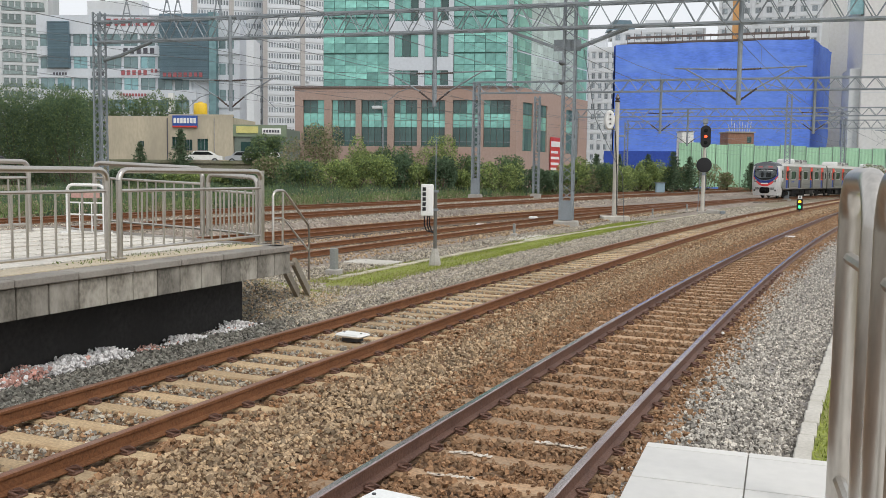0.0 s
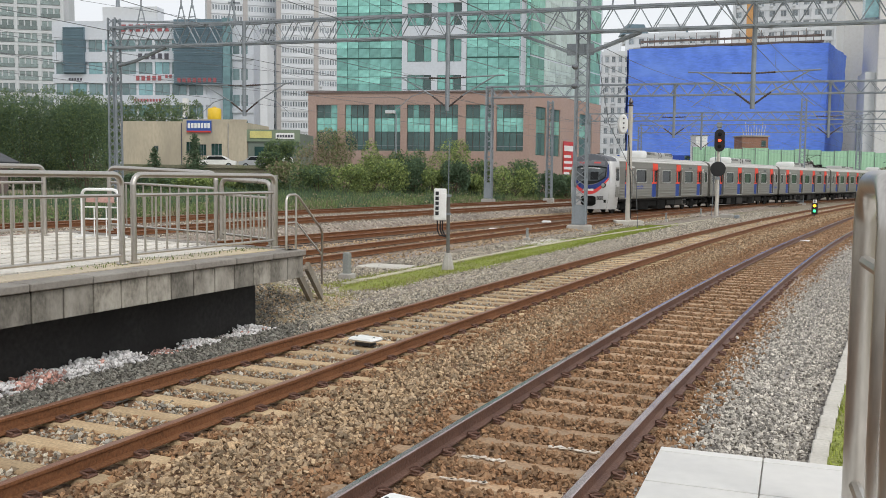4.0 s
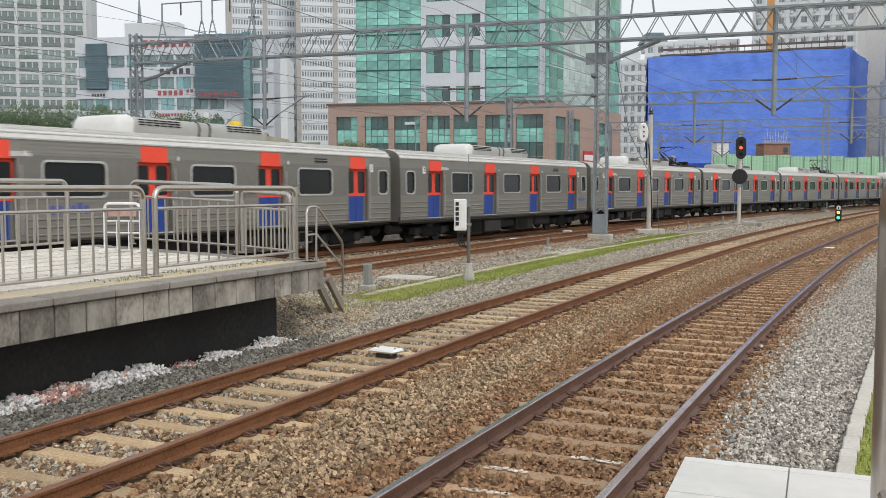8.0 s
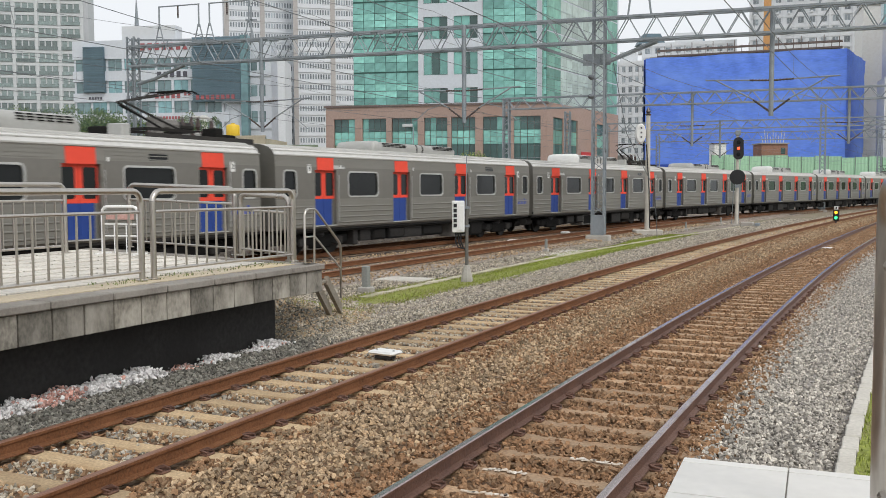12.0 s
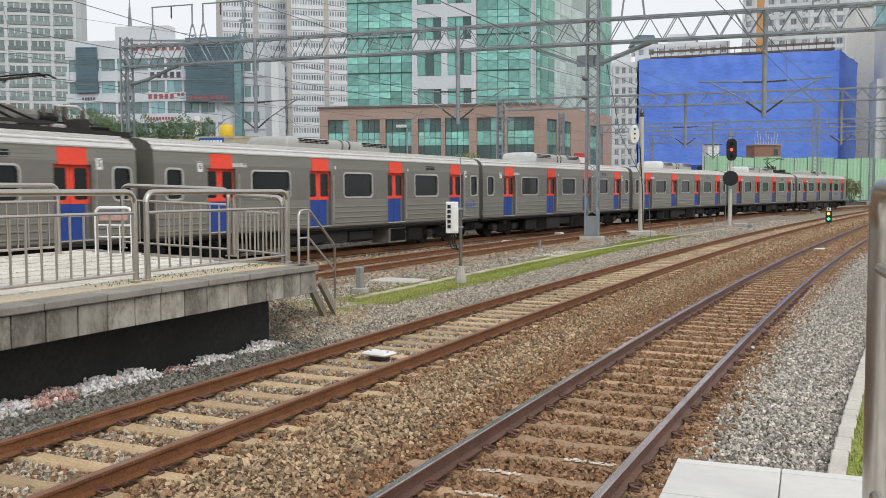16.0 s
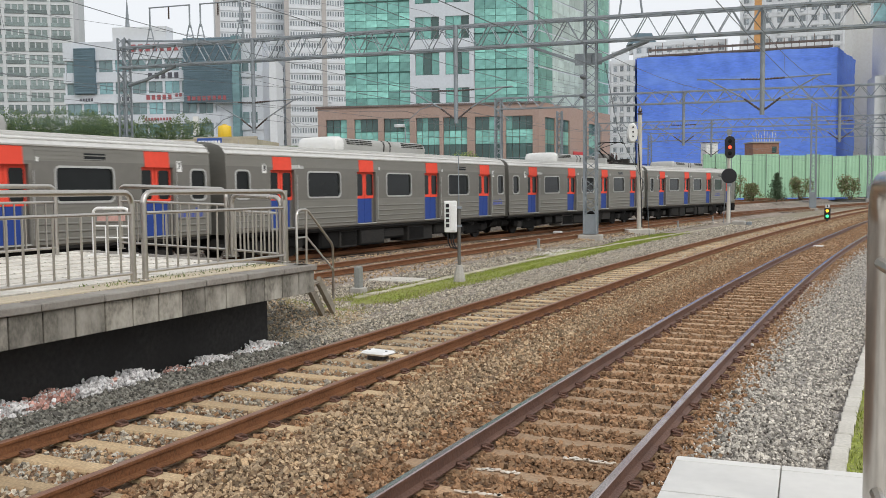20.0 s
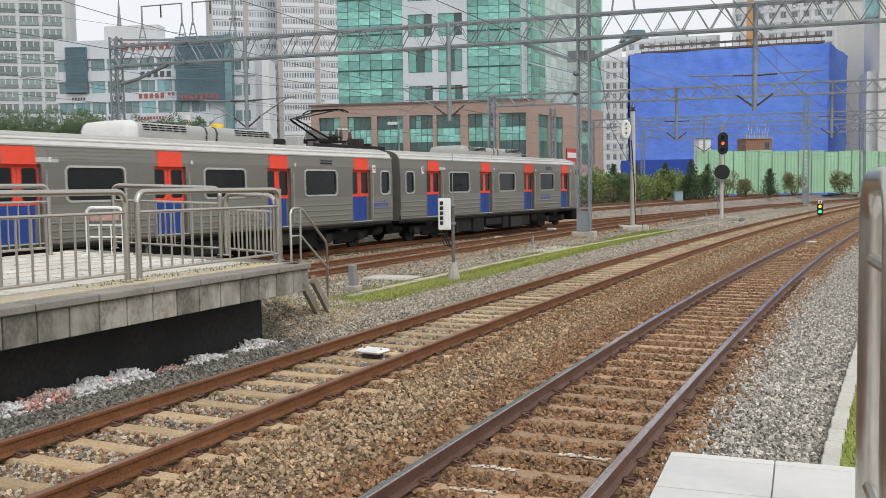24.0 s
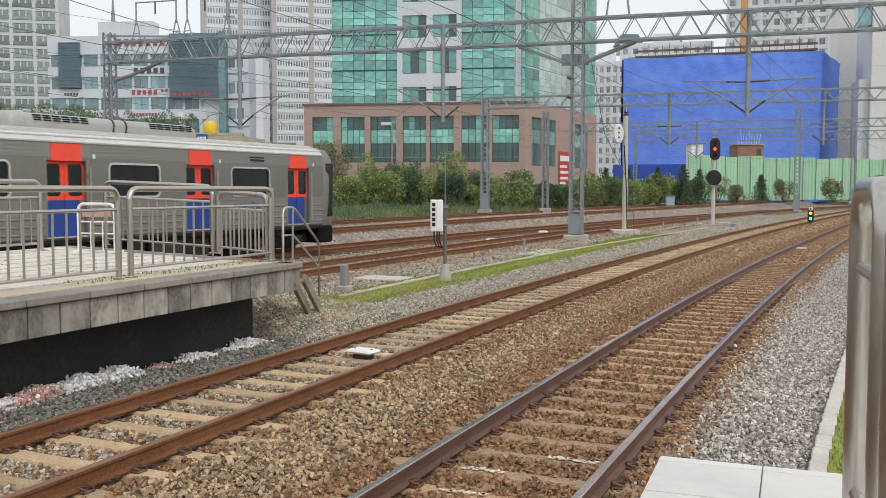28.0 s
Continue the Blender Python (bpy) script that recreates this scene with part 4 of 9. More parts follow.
def pantograph(car, x):
    p = part("pantograph", Mesh().box(x - 1.0, -0.75, 3.98, x + 1.0, -0.65, 4.06).box(x - 1.0, 0.65, 3.98, x + 1.0, 0.75, 4.06).box(x - 1.0, -0.7, 3.98, x - 0.9, 0.7, 4.06).box(x + 0.9, -0.7, 3.98, x + 1.0, 0.7, 4.06), UNDER2, car)
    for a in (-0.9, 0.9):
        for y in (-0.7, 0.7):
            part("insulator", Mesh().lathe([(0.06, 3.78), (0.1, 3.82), (0.06, 3.86), (0.1, 3.9), (0.06, 3.94), (0.05, 3.99)], 10, Matrix.Translation((x + a, y, 0))), INSULATOR, p)
    knee = x + 1.25
    arm = Mesh()
    for y in (-0.12, 0.12):
        arm.tube([(x - 0.8, y * 2.5, 4.08), (knee, y, 4.78)], 0.035, 6)
    part("lower_arm", arm, UNDER2, p)
    arm = Mesh()
    for y in (-1, 1):
        arm.tube([(knee, y * 0.12, 4.78), (x - 0.75, y * 0.45, 5.2)], 0.025, 6)
    part("upper_arm", arm, UNDER2, p)
    part("control_rod", Mesh().tube([(x - 0.4, 0, 4.1), (knee + 0.05, 0, 4.68)], 0.02, 6), UNDER, p)
    for d in (-0.15, 0.15):
        part("contact_strip", Mesh().tube([(x - 0.75 + d, -0.95, 5.12), (x - 0.75 + d, -0.7, 5.23), (x - 0.75 + d, 0.7, 5.23), (x - 0.75 + d, 0.95, 5.12)], 0.025, 6), UNDER, p)
    for i, (a, y, w, h) in enumerate(((-1.9, -0.4, 0.5, 0.3), (-2.0, 0.5, 0.35, 0.4), (-2.9, 0.1, 0.7, 0.25), (1.7, 0.4, 0.3, 0.35), (1.6, -0.5, 0.3, 0.3))):
        part("roof_equipment_box", Mesh().box(x + a - w / 2, y - 0.3, 3.72, x + a + w / 2, y + 0.3, 3.78 + h, c=0.03), (ACGREY, UNDER2, UNDER)[i % 3], car)
    for a in (-1.4, -2.4, -3.3):
        part("roof_insulator", Mesh().lathe([(0.05, 3.75), (0.1, 3.85), (0.06, 3.9), (0.1, 3.95), (0.06, 4.0), (0.1, 4.05), (0.04, 4.15)], 8, Matrix.Translation((x + a, -0.3, 0))), INSULATOR, car)
    # breaker cylinders, posts and the high-voltage pipe along the roof
    part("breaker", Mesh().tube([(x - 0.7, -0.55, 4.28), (x - 1.5, -0.55, 4.28)], 0.17, 10).box(x - 0.75, -0.75, 3.8, x - 0.45, -0.3, 4.5, c=0.03), PALEBOX, car, smooth=False)
    part("breaker_drum", Mesh().tube([(x - 1.5, -0.55, 4.28), (x - 2.2, -0.55, 4.26)], 0.13, 10), UNDER2, car)
    for a, h in ((-1.75, 4.55), (-2.15, 4.6), (-2.45, 4.65), (-3.1, 4.62)):
        part("bus_post", Mesh().lathe([(0.05, 3.76), (0.09, 3.9), (0.05, 4.0), (0.09, 4.1), (0.05, 4.2), (0.09, 4.3), (0.04, h)], 8, Matrix.Translation((x + a, -0.5, 0))), INSULATOR, car)
    part("bus_pipe", Mesh().tube([(x - 2.2, -0.5, 4.6), (x - 2.9, -0.5, 4.62), (x - 3.15, -0.5, 4.5), (x - 3.35, -0.5, 4.05)], 0.045, 8), RIBM, car, "pale high-voltage pipe")
    for y in (-0.85, 0.85):
        part("equipment_rail", Mesh().box(x - 3.5, y - 0.05, 3.76, x + 1.1, y + 0.05, 3.9), UNDER2, car)
    part("roof_cable", Mesh().tube([(x - 3.3, -0.3, 4.15), (x - 2.4, -0.3, 4.13), (x - 1.4, -0.3, 4.15), (x - 0.8, 0, 4.06)], 0.02, 6), UNDER, car)


PALEBOX = surf("pale_grey_equipment_box", (0.2, 0.19, 0.175), 0.8, 0, 0.25, 1.5, 20, 0.15, (0.1, 0.095, 0.085), 0.7)


def underfloor(car, seed):
    """Boxes, tanks and pipes hung below the floor, with gaps through which the far side shows."""
    rng = random.Random(seed)
    part("floor_frame", Mesh().box(-9.6, -1.3, 0.78, 9.6, 1.3, 0.93), UNDER, car)
    part("centre_beam", Mesh().box(-9.4, -0.25, 0.62, 9.4, 0.25, 0.79), UNDER, car)
    x = -5.1
    while x < 4.9:
        w = min(rng.uniform(0.6, 1.9), 5.1 - x)
        if rng.random() < 0.2 and w < 1.2:
            x += w
            continue
        d = rng.uniform(0, 0.16)
        low = 0.16 + rng.choice((0.0, 0.03, 0.08, 0.2))
        for sgn in (-1, 1):
            y0, y1 = sorted((sgn * 0.45, sgn * (1.38 - d)))
            k = rng.random()
            box = part("equipment_box", Mesh().box(x, y0, low, x + w - 0.05, y1, 0.86, c=0.03), PALEBOX if k < 0.1 else UNDER2 if k < 0.55 else UNDER, car)
            if w > 0.8:
                part("box_cover", Mesh().box(x + 0.08, sgn * (1.385 - d) - 0.012, low + 0.08, x + w - 0.14, sgn * (1.385 - d) + 0.012, 0.74), UNDER2 if k > 0.3 else UNDER, box)
        x += w + (0.08 if rng.random() < 0.6 else 0.0)
    for a in (-9.3, 9.3):
        for sgn in (-1, 1):
            part("air_tank", Mesh().tube([(a - 0.35, sgn * 0.9, 0.6), (a + 0.35, sgn * 0.9, 0.6)], 0.2, 10), UNDER2, car)
    for a in (-9.0, -8.2, 8.2, 9.0):
        part("cross_pipe", Mesh().tube([(a, -1.2, 0.7), (a, 1.2, 0.7)], 0.05, 6), UNDER, car)
    for sgn in (-1, 1):
        part("side_conduit", Mesh().tube([(-8.6, sgn * 1.34, 0.82), (8.6, sgn * 1.34, 0.82)], 0.03, 6), UNDER2, car)


def car_shell(car, x0, x1):
    half = [(y, z) for y, z in ROOF]
    prof = half + [(-y, z) for y, z in half[-2::-1]]
    # the lower curve is painted paler in place of its bright sky reflection
    part("roof", Mesh().sweep([[(x, y, z) for y, z in prof] for x in np.linspace(x0, x1, 8)], False, False), [ROOFM, RIBM], car, smooth=True, pick=lambda c, n: 1 if 3.44 < c.z < 3.63 else 0)
    for y, z in ((1.4, 3.565), (1.27, 3.66), (0.96, 3.755)):
        for sgn in (-1, 1):
            part("roof_rib", Mesh().bar((x0, sgn * y, z), (x1, sgn * y, z), 0.04, 0.03), RIBM, car)
    for x, d in ((x0, 1), (x1, -1)):
        e = Mesh().sweep([[(x, y, z) for y, z in [(-1.44, 0.92), (-1.53, 1.5), (-1.53, 2.6), (-1.49, 3.38)] + [(-y, z) for y, z in half[3:]][:5] + [(y, z) for y, z in half[3:]][::-1] + [(1.49, 3.38), (1.53, 2.6), (1.53, 1.5), (1.44, 0.92)]],
                          [(x + d * 0.08, y, z) for y, z in [(-1.4, 0.92), (-1.48, 1.5), (-1.48, 2.6), (-1.45, 3.36)] + [(-y * 0.97, z - 0.03) for y, z in half[3:]][:5] + [(y * 0.97, z - 0.03) for y, z in half[3:]][::-1] + [(1.45, 3.36), (1.48, 2.6), (1.48, 1.5), (1.4, 0.92)]]])
        part("end_wall", e, BODY, car)


def gangway(car, x):
    b = Mesh()
    for i in range(5):
        d = 0.09 * i
        w = 0.62 if i % 2 else 0.7
        b.box(x - d - 0.045, -w, 1.0, x - d + 0.045, w, 3.1 + (0.05 if i % 2 == 0 else 0))
    part("gangway_bellows", b, BELLOWS, car)


def marks(car, x, w, z, h, sgn):
    """A blue maker's mark, as plain bars of the size of its letters."""
    for i in range(6):
        a = x + w * i / 6
        part("mark_bar", panel(a, a + w / 6 * 0.72, z, z + h * (1.25 if i == 1 else 1), sgn, -0.004, 0.008), SIGNBLUE, car, "blue lettering bar")


def middle_car(name, label, panto, cowl):
    car = thing(name, label, "train car", group="cars of the commuter train")
    car_shell(car, -9.72, 9.72)
    for sgn in (-1, 1):
        add_side(car, sgn, DOORS, WINDOWS, ENDWINDOWS, -9.72, 9.72, ((6.3, 0.75, FRAMEM),))
        part("line_display", panel(-5.7, -5.0, 3.08, 3.26, sgn, -0.01, 0.02), CARGLASS, car)
        marks(car, -9.35, 1.05, 1.5, 0.24, sgn)
    for x in (-6.9, 6.9):
        bogie(car, x)
    ac_unit(car, 3.2, -3.3, cowl, tall=1.0 if cowl == ACWHITE else 0.8)
    if panto:
        pantograph(car, -6.7)
    underfloor(car, len(label))
    gangway(car, -9.76)
    return car


def face_x(y, z):
    """How far the cab front reaches at a place across and a height."""
    return 10.02 - 0.30 * (y / 1.5) ** 2 - 0.34 * max(0, (z - 1.7) / 2.1) ** 1.6 - 0.28 * max(0, abs(y) / 1.5 - 0.72) ** 1.5 * 3 - 0.05 * max(0, 0.9 - z)


def face_patch(lo, hi, y0, y1, out, n=26, m=8):
    """A piece of the cab front between two curves of height over the width."""
    me = Mesh()
    rings = []
    for i in range(n + 1):
        y = y0 + (y1 - y0) * i / n
        rings.append([(face_x(y, z) + out, y, z) for z in [lo(y) + (hi(y) - lo(y)) * k / m for k in range(m + 1)]])
    return me.sweep(rings, False)


def cab_edge(z):
    """Half width of the cab front at a height."""
    return float(np.interp(z, [0.3, 0.9, 1.6, 2.6, 3.2, 3.6, 3.84], [1.16, 1.26, 1.31, 1.29, 1.2, 0.95, 0.28]))


def head_car(name, label):
    car = thing(name, label, "train car", group="cars of the commuter train")
    car_shell(car, -9.72, 8.6)
    for sgn in (-1, 1):
        add_side(car, sgn, DOORS, WINDOWS, ENDWINDOWS[1:], -9.72, 8.6, ((6.3, 0.6, FRAMEM),))
        part("line_display", panel(-5.7, -5.0, 3.08, 3.26, sgn, -0.01, 0.02), CARGLASS, car)
        marks(car, 4.4, 1.2, 1.6, 0.22, sgn)
        part("cab_door", panel(8.68, 9.18, 1.1, 3.0, sgn, -0.004, 0.02), BODY, car)
        part("cab_window", panel(8.74, 9.12, 2.15, 2.9, sgn, -0.02, 0.02, 0.08), CARGLASS, car)
    # silver mask: rings from the car body to the rounded front edge
    rings = []
    zs = [0.32, 0.6, 0.92, 1.4, 2.0, 2.6, 3.1, 3.38, 3.56, 3.7, 3.79, 3.84]
    for k in range(10):
        f = max(0, k - 1) / 8 * math.pi / 2
        ring = []
        for z in zs:
            wide = float(np.interp(z, [0.3, 0.92, 1.5, 2.6, 3.38, 3.56, 3.66, 3.75, 3.82, 3.86], [1.36, 1.44, 1.53, 1.53, 1.49, 1.4, 1.26, 0.95, 0.4, 0.05]))
            front = face_x(cab_edge(z), z)
            ring.append((8.58 if k == 0 else 9.0 + (front - 9.0) * math.sin(f), cab_edge(z) + (wide - cab_edge(z)) * math.cos(f), z))
        rings.append(ring + [(x, -y, z) for x, y, z in ring[::-1]])
    part("cab_mask", Mesh().sweep(rings, False, False), [NOSE, NOSEDARK], car, "silver cab mask with charcoal roof", True, lambda c, n: 1 if c.z > 3.3 and c.x > 9.0 else 0)
    top = lambda y: float(np.interp(abs(y), [0, 0.28, 0.95, 1.2, 1.29, 1.31], [3.84, 3.84, 3.6, 3.2, 2.6, 1.6]))
    low = lambda y: float(np.interp(abs(y), [0, 1.16, 1.26, 1.31], [0.32, 0.32, 0.9, 1.6]))
    part("cab_front", face_patch(low, top, -1.305, 1.305, 0.0, 30, 16), NOSE, car, smooth=True)
    u = lambda b, k: (lambda y: b + k * (abs(y) / 1.3) ** 2.2)
    cap = lambda f: (lambda y: min(f(y), top(y) - 0.01))
    part("dark_front_panel", face_patch(cap(u(1.84, 0.72)), lambda y: top(y) - 0.005, -1.24, 1.24, 0.008, 30, 10), NOSEDARK, car, smooth=True)
    part("black_surround", face_patch(u(1.92, 0.55), lambda y: 3.1 - 0.1 * (y / 1.12) ** 2, -1.12, 1.12, 0.012, 24, 8), CARGLASS, car, smooth=True)
    part("windscreen", face_patch(lambda y: 2.13 + 0.3 * (abs(y) / 1.05) ** 4, lambda y: 3.02 - 0.1 * (y / 1.05) ** 2, -1.05, 1.05, 0.018, 24, 8), SCREEN, car, smooth=True)
    part("sun_visor_edge", face_patch(lambda y: 2.94 - 0.08 * y * y, lambda y: 2.975 - 0.08 * y * y, -0.62, 0.72, 0.024, 12, 1), WHITE, car, "thin white visor edge")
    part("destination_window", face_patch(lambda y: 3.12, lambda y: 3.46 - 0.08 * y * y, -0.98, 0.98, 0.016, 20, 3), surf("grey_destination_glass", (0.17, 0.175, 0.185), 0.3, 0, 0.1, 1, 6, 0), car, smooth=True)
    for y in (-0.55, 0.5):
        part("destination_display", face_patch(lambda q: 3.24, lambda q: 3.35, y - 0.22, y + 0.22, 0.022, 6, 2), REDGLOW, car)
    part("blue_band", face_patch(u(1.53, 0.88), cap(u(1.86, 0.72)), -1.27, 1.27, 0.012, 30, 4), NOSEBLUE, car, "dark blue curved band", True)
    for a, b in ((-1.27, -1.15), (1.15, 1.27)):
        part("blue_edge", face_patch(cap(u(1.86, 0.72)), lambda y: top(y) - 0.004, a, b, 0.012, 6, 10), NOSEBLUE, car, "dark blue edge of the cab mask", True)
    part("red_band", face_patch(u(1.26, 1.0), u(1.535, 0.88), -1.27, 1.27, 0.01, 30, 4), NOSERED, car, "coral red curved band", True)
    part("name_bar", face_patch(lambda y: 1.49, lambda y: 1.62, -0.36, 0.36, 0.018, 8, 1), WHITE, car, "plain white lettering bar")
    for y in (-0.28, 0.24, 0.5):
        part("cab_seat_shape", face_patch(lambda q: 2.2, lambda q: 2.72 - 3 * (q - y) ** 2, y - 0.13, y + 0.13, 0.02, 8, 3), CARGLASS, car)
    part("wiper_blade", Mesh().tube([(face_x(0.55, 2.35) + 0.03, 0.55, 2.35), (face_x(0.95, 2.7) + 0.03, 0.95, 2.7)], 0.02, 5), BLACK, car)
    for y in (-0.98, 0.98):
        f = part("headlamp", Mesh().lathe([(0.16, -0.05), (0.16, 0.03), (0.14, 0.05), (0.02, 0.055)], 16, Matrix.Translation((face_x(y, 1.86) + 0.01, y, 1.86)) @ Matrix.Rotation(math.pi / 2, 4, "Y")), UNDER2, car)
        part("lamp_lens", Mesh().lathe([(0.125, 0.05), (0.11, 0.075), (0.02, 0.085)], 16, Matrix.Translation((face_x(y, 1.86) + 0.012, y, 1.86)) @ Matrix.Rotation(math.pi / 2, 4, "Y")), LAMPGLASS, f)
        for k in range(4):
            part("grille_slat", face_patch(lambda q, k=k: 0.93 + 0.06 * k, lambda q, k=k: 0.965 + 0.06 * k, y * 0.8 - 0.2, y * 0.8 + 0.2, 0.02, 4, 1), UNDER2, car)
        part("tail_lamp", Mesh().box(face_x(y * 1.1, 0.85) - 0.02, y * 1.1 - 0.09, 0.75, face_x(y * 1.1, 0.85) + 0.03, y * 1.1 + 0.09, 0.93, c=0.02), UNDER, car)
    part("coupler_recess", face_patch(lambda y: 0.52 + 0.6 * max(0, abs(y) - 0.3), lambda y: 1.17 - 0.4 * max(0, abs(y) - 0.35), -0.52, 0.52, 0.014, 12, 3), UNDER, car)
    part("coupler", Mesh().box(9.6, -0.16, 0.72, 10.3, 0.16, 1.0, c=0.05).lathe([(0.16, 0), (0.2, 0.06), (0.08, 0.12)], 12, Matrix.Translation((10.28, 0, 0.86)) @ Matrix.Rotation(math.pi / 2, 4, "Y")), UNDER, car)
    part("wiper", Mesh().tube([(face_x(0.3, 2.3) + 0.03, 0.3, 2.3), (face_x(-0.15, 2.75) + 0.03, -0.15, 2.75)], 0.015, 5), BLACK, car)
    part("cab_aerial", Mesh().box(8.0, -0.15, 3.8, 8.5, 0.15, 3.92, c=0.03), UNDER2, car)
    for x in (-6.9, 6.9):
        bogie(car, x)
    ac_unit(car, 2.9, -3.25, ACWHITE, 0.6)
    underfloor(car, 3)
    gangway(car, -9.76)
    return car


def tail_car(name, label):
    car = thing(name, label, "train car", group="cars of the commuter train")
    car_shell(car, -9.0, 9.72)
    for sgn in (-1, 1):
        add_side(car, sgn, DOORS, WINDOWS, ENDWINDOWS[:1], -9.0, 9.72, ((6.3, 0.6, FRAMEM),))
        part("line_display", panel(-5.7, -5.0, 3.08, 3.26, sgn, -0.01, 0.02), CARGLASS, car)
        marks(car, -5.4, 1.3, 1.55, 0.22, sgn)
        part("cab_side_window", panel(-9.6, -9.2, 1.25, 3.15, sgn, 0.006, 0.05, 0.06), CARGLASS, car, "tall dark corner glass")
    rings = []
    for x, k, d in ((-8.98, 1.0, 0), (-9.35, 0.99, 0.01), (-9.6, 0.965, 0.04), (-9.75, 0.92, 0.1), (-9.8, 0.8, 0.25)):
        pts = [(1.46, 0.92), (1.53, 1.2), (1.53, 2.6), (1.49, 3.36), (1.26, 3.66), (0.6, 3.79)]
        ring = [(x, y * k, z - d * (z > 3)) for y, z in pts]
        rings.append(ring + [(x, -y, z) for x, y, z in ring[::-1]])
    part("cab_end", Mesh().sweep(rings, True, True), BODY, car, smooth=True)
    part("rear_windscreen", Mesh().box(-9.86, -1.15, 2.1, -9.78, 1.15, 3.2, c=0.03), CARGLASS, car)
    for s in (-1, 1):
        y0, y1 = sorted((s * 1.05, s * 1.46))
        part("corner_window", Mesh().box(-9.7, y0, 1.9, -9.6, y1 + 0.005, 3.1), CARGLASS, car)
        part("tail_lamp", Mesh().box(-9.86, s * 1.0 - 0.12, 1.5, -9.78, s * 1.0 + 0.12, 1.75, c=0.02), DOORRED, car)
    part("end_skirt", Mesh().box(-9.78, -1.42, 0.3, -8.9, 1.42, 0.93, c=0.06), UNDER, car)
    for x in (-6.9, 6.9):
        bogie(car, x)
    ac_unit(car, 3.3, -3.3, ACGREY, tall=0.85)
    underfloor(car, 8)
    return car


cars = [head_car("train_head_car", "silver commuter train cab car with red and blue front")]
plain = middle_car("train_car", "stainless commuter train car with red and blue doors", False, ACWHITE)
power = middle_car("train_power_car", "stainless train car with red-blue doors and roof pantograph", True, ACWHITE)
greyer = middle_car("train_car", "stainless commuter train car with a grey roof unit", False, ACGREY)
for i in range(2, 10):
    src = power if i in (3, 5, 9) else greyer if i in (4, 6) else plain
    cars.append(src if i in (2, 3, 4) else copy_thing(src, Matrix()))
cars.append(tail_car("train_tail_car", "silver last commuter train car with blunt dark-windowed end"))


def digit(text, car, x, z, sgn):
    """A car number as raised lettering on a small white plate."""
    plate = part("number_plate", panel(x - 0.105, x + 0.105, z - 0.15, z + 0.15, sgn, -0.006, 0.01), WHITE, car)
    ob = part("digit", GLYPHS[text], SIGNDARK0, plate)
    ob.matrix_basis = Matrix.Translation((x, sgn * (side_y(z) + 0.012), z)) @ Matrix.Rotation(math.pi if sgn > 0 else 0, 4, "Z") @ Matrix.Rotation(math.pi / 2, 4, "X") @ Matrix.Diagonal((0.55 if len(text) > 1 else 0.8, 0.8, 1, 1))


for k, car in enumerate(cars):
    for sgn in (-1, 1):
        if k < 9:
            digit(str(k + 1), car, -8.42, 2.98, sgn)
        if k > 0:
            digit(str(k + 1), car, 7.95, 2.98, sgn)

# ---- fenced island platform ----
PLATTOP = surf("stained_platform_edge", (0.5, 0.43, 0.32), 0.9, 0, 0.15, 1.0, 25, 0.2, (0.62, 0.5, 0.3), 0.6)
TILE = surf("pale_paving_block", (0.62, 0.585, 0.52), 0.85, 0, 0.15, 1.5, 20, 0.1, (0.5, 0.46, 0.4), 0.5, each=0.1)
FASCIA = surf("stained_granite_panel", (0.2, 0.185, 0.155), 0.85, 0, 0.35, 2.6, 25, 0.2, (0.48, 0.45, 0.39), 0.9, each=0.3, stretch=(1, 1, 0.6))
CAPSTONE = surf("dark_coping_stone", (0.22, 0.2, 0.175), 0.85, 0, 0.15, 1.5, 25, 0.15, (0.36, 0.34, 0.3), 0.5, each=0.1)
# near-black base colour paints in the shade of the void below the platform
UNDERWALL = surf("void_shade_concrete", (0.035, 0.033, 0.031), 0.95, 0, 0.3, 1, 15, 0.2)
WEED = surf("weed_leaf", (0.16, 0.22, 0.05), 0.8, 0, 0.3, 3, 30, 0, island=0.35)
RED = surf("red_enamel", (0.55, 0.05, 0.04), 0.4, 0, 0.1, 2, 20, 0)
BLUE = surf("blue_enamel", (0.03, 0.09, 0.35), 0.4, 0, 0.1, 2, 20, 0)


def rise(o):
    """The platform's height: it falls gently to the front edge."""
    return 1.06 + 0.03 * max(0.0, -o - 1.7)


def block(s0, s1, o0, o1, z0, z1, c=0.0):
    """A box in the bent frame of the tracks (short pieces only)."""
    m = MID.m((s0 + s1) / 2, (o0 + o1) / 2)
    w, d = (o1 - o0) / 2, (s1 - s0) / 2
    return Mesh().box(-w, -d, z0, w, d, z1, m, c)


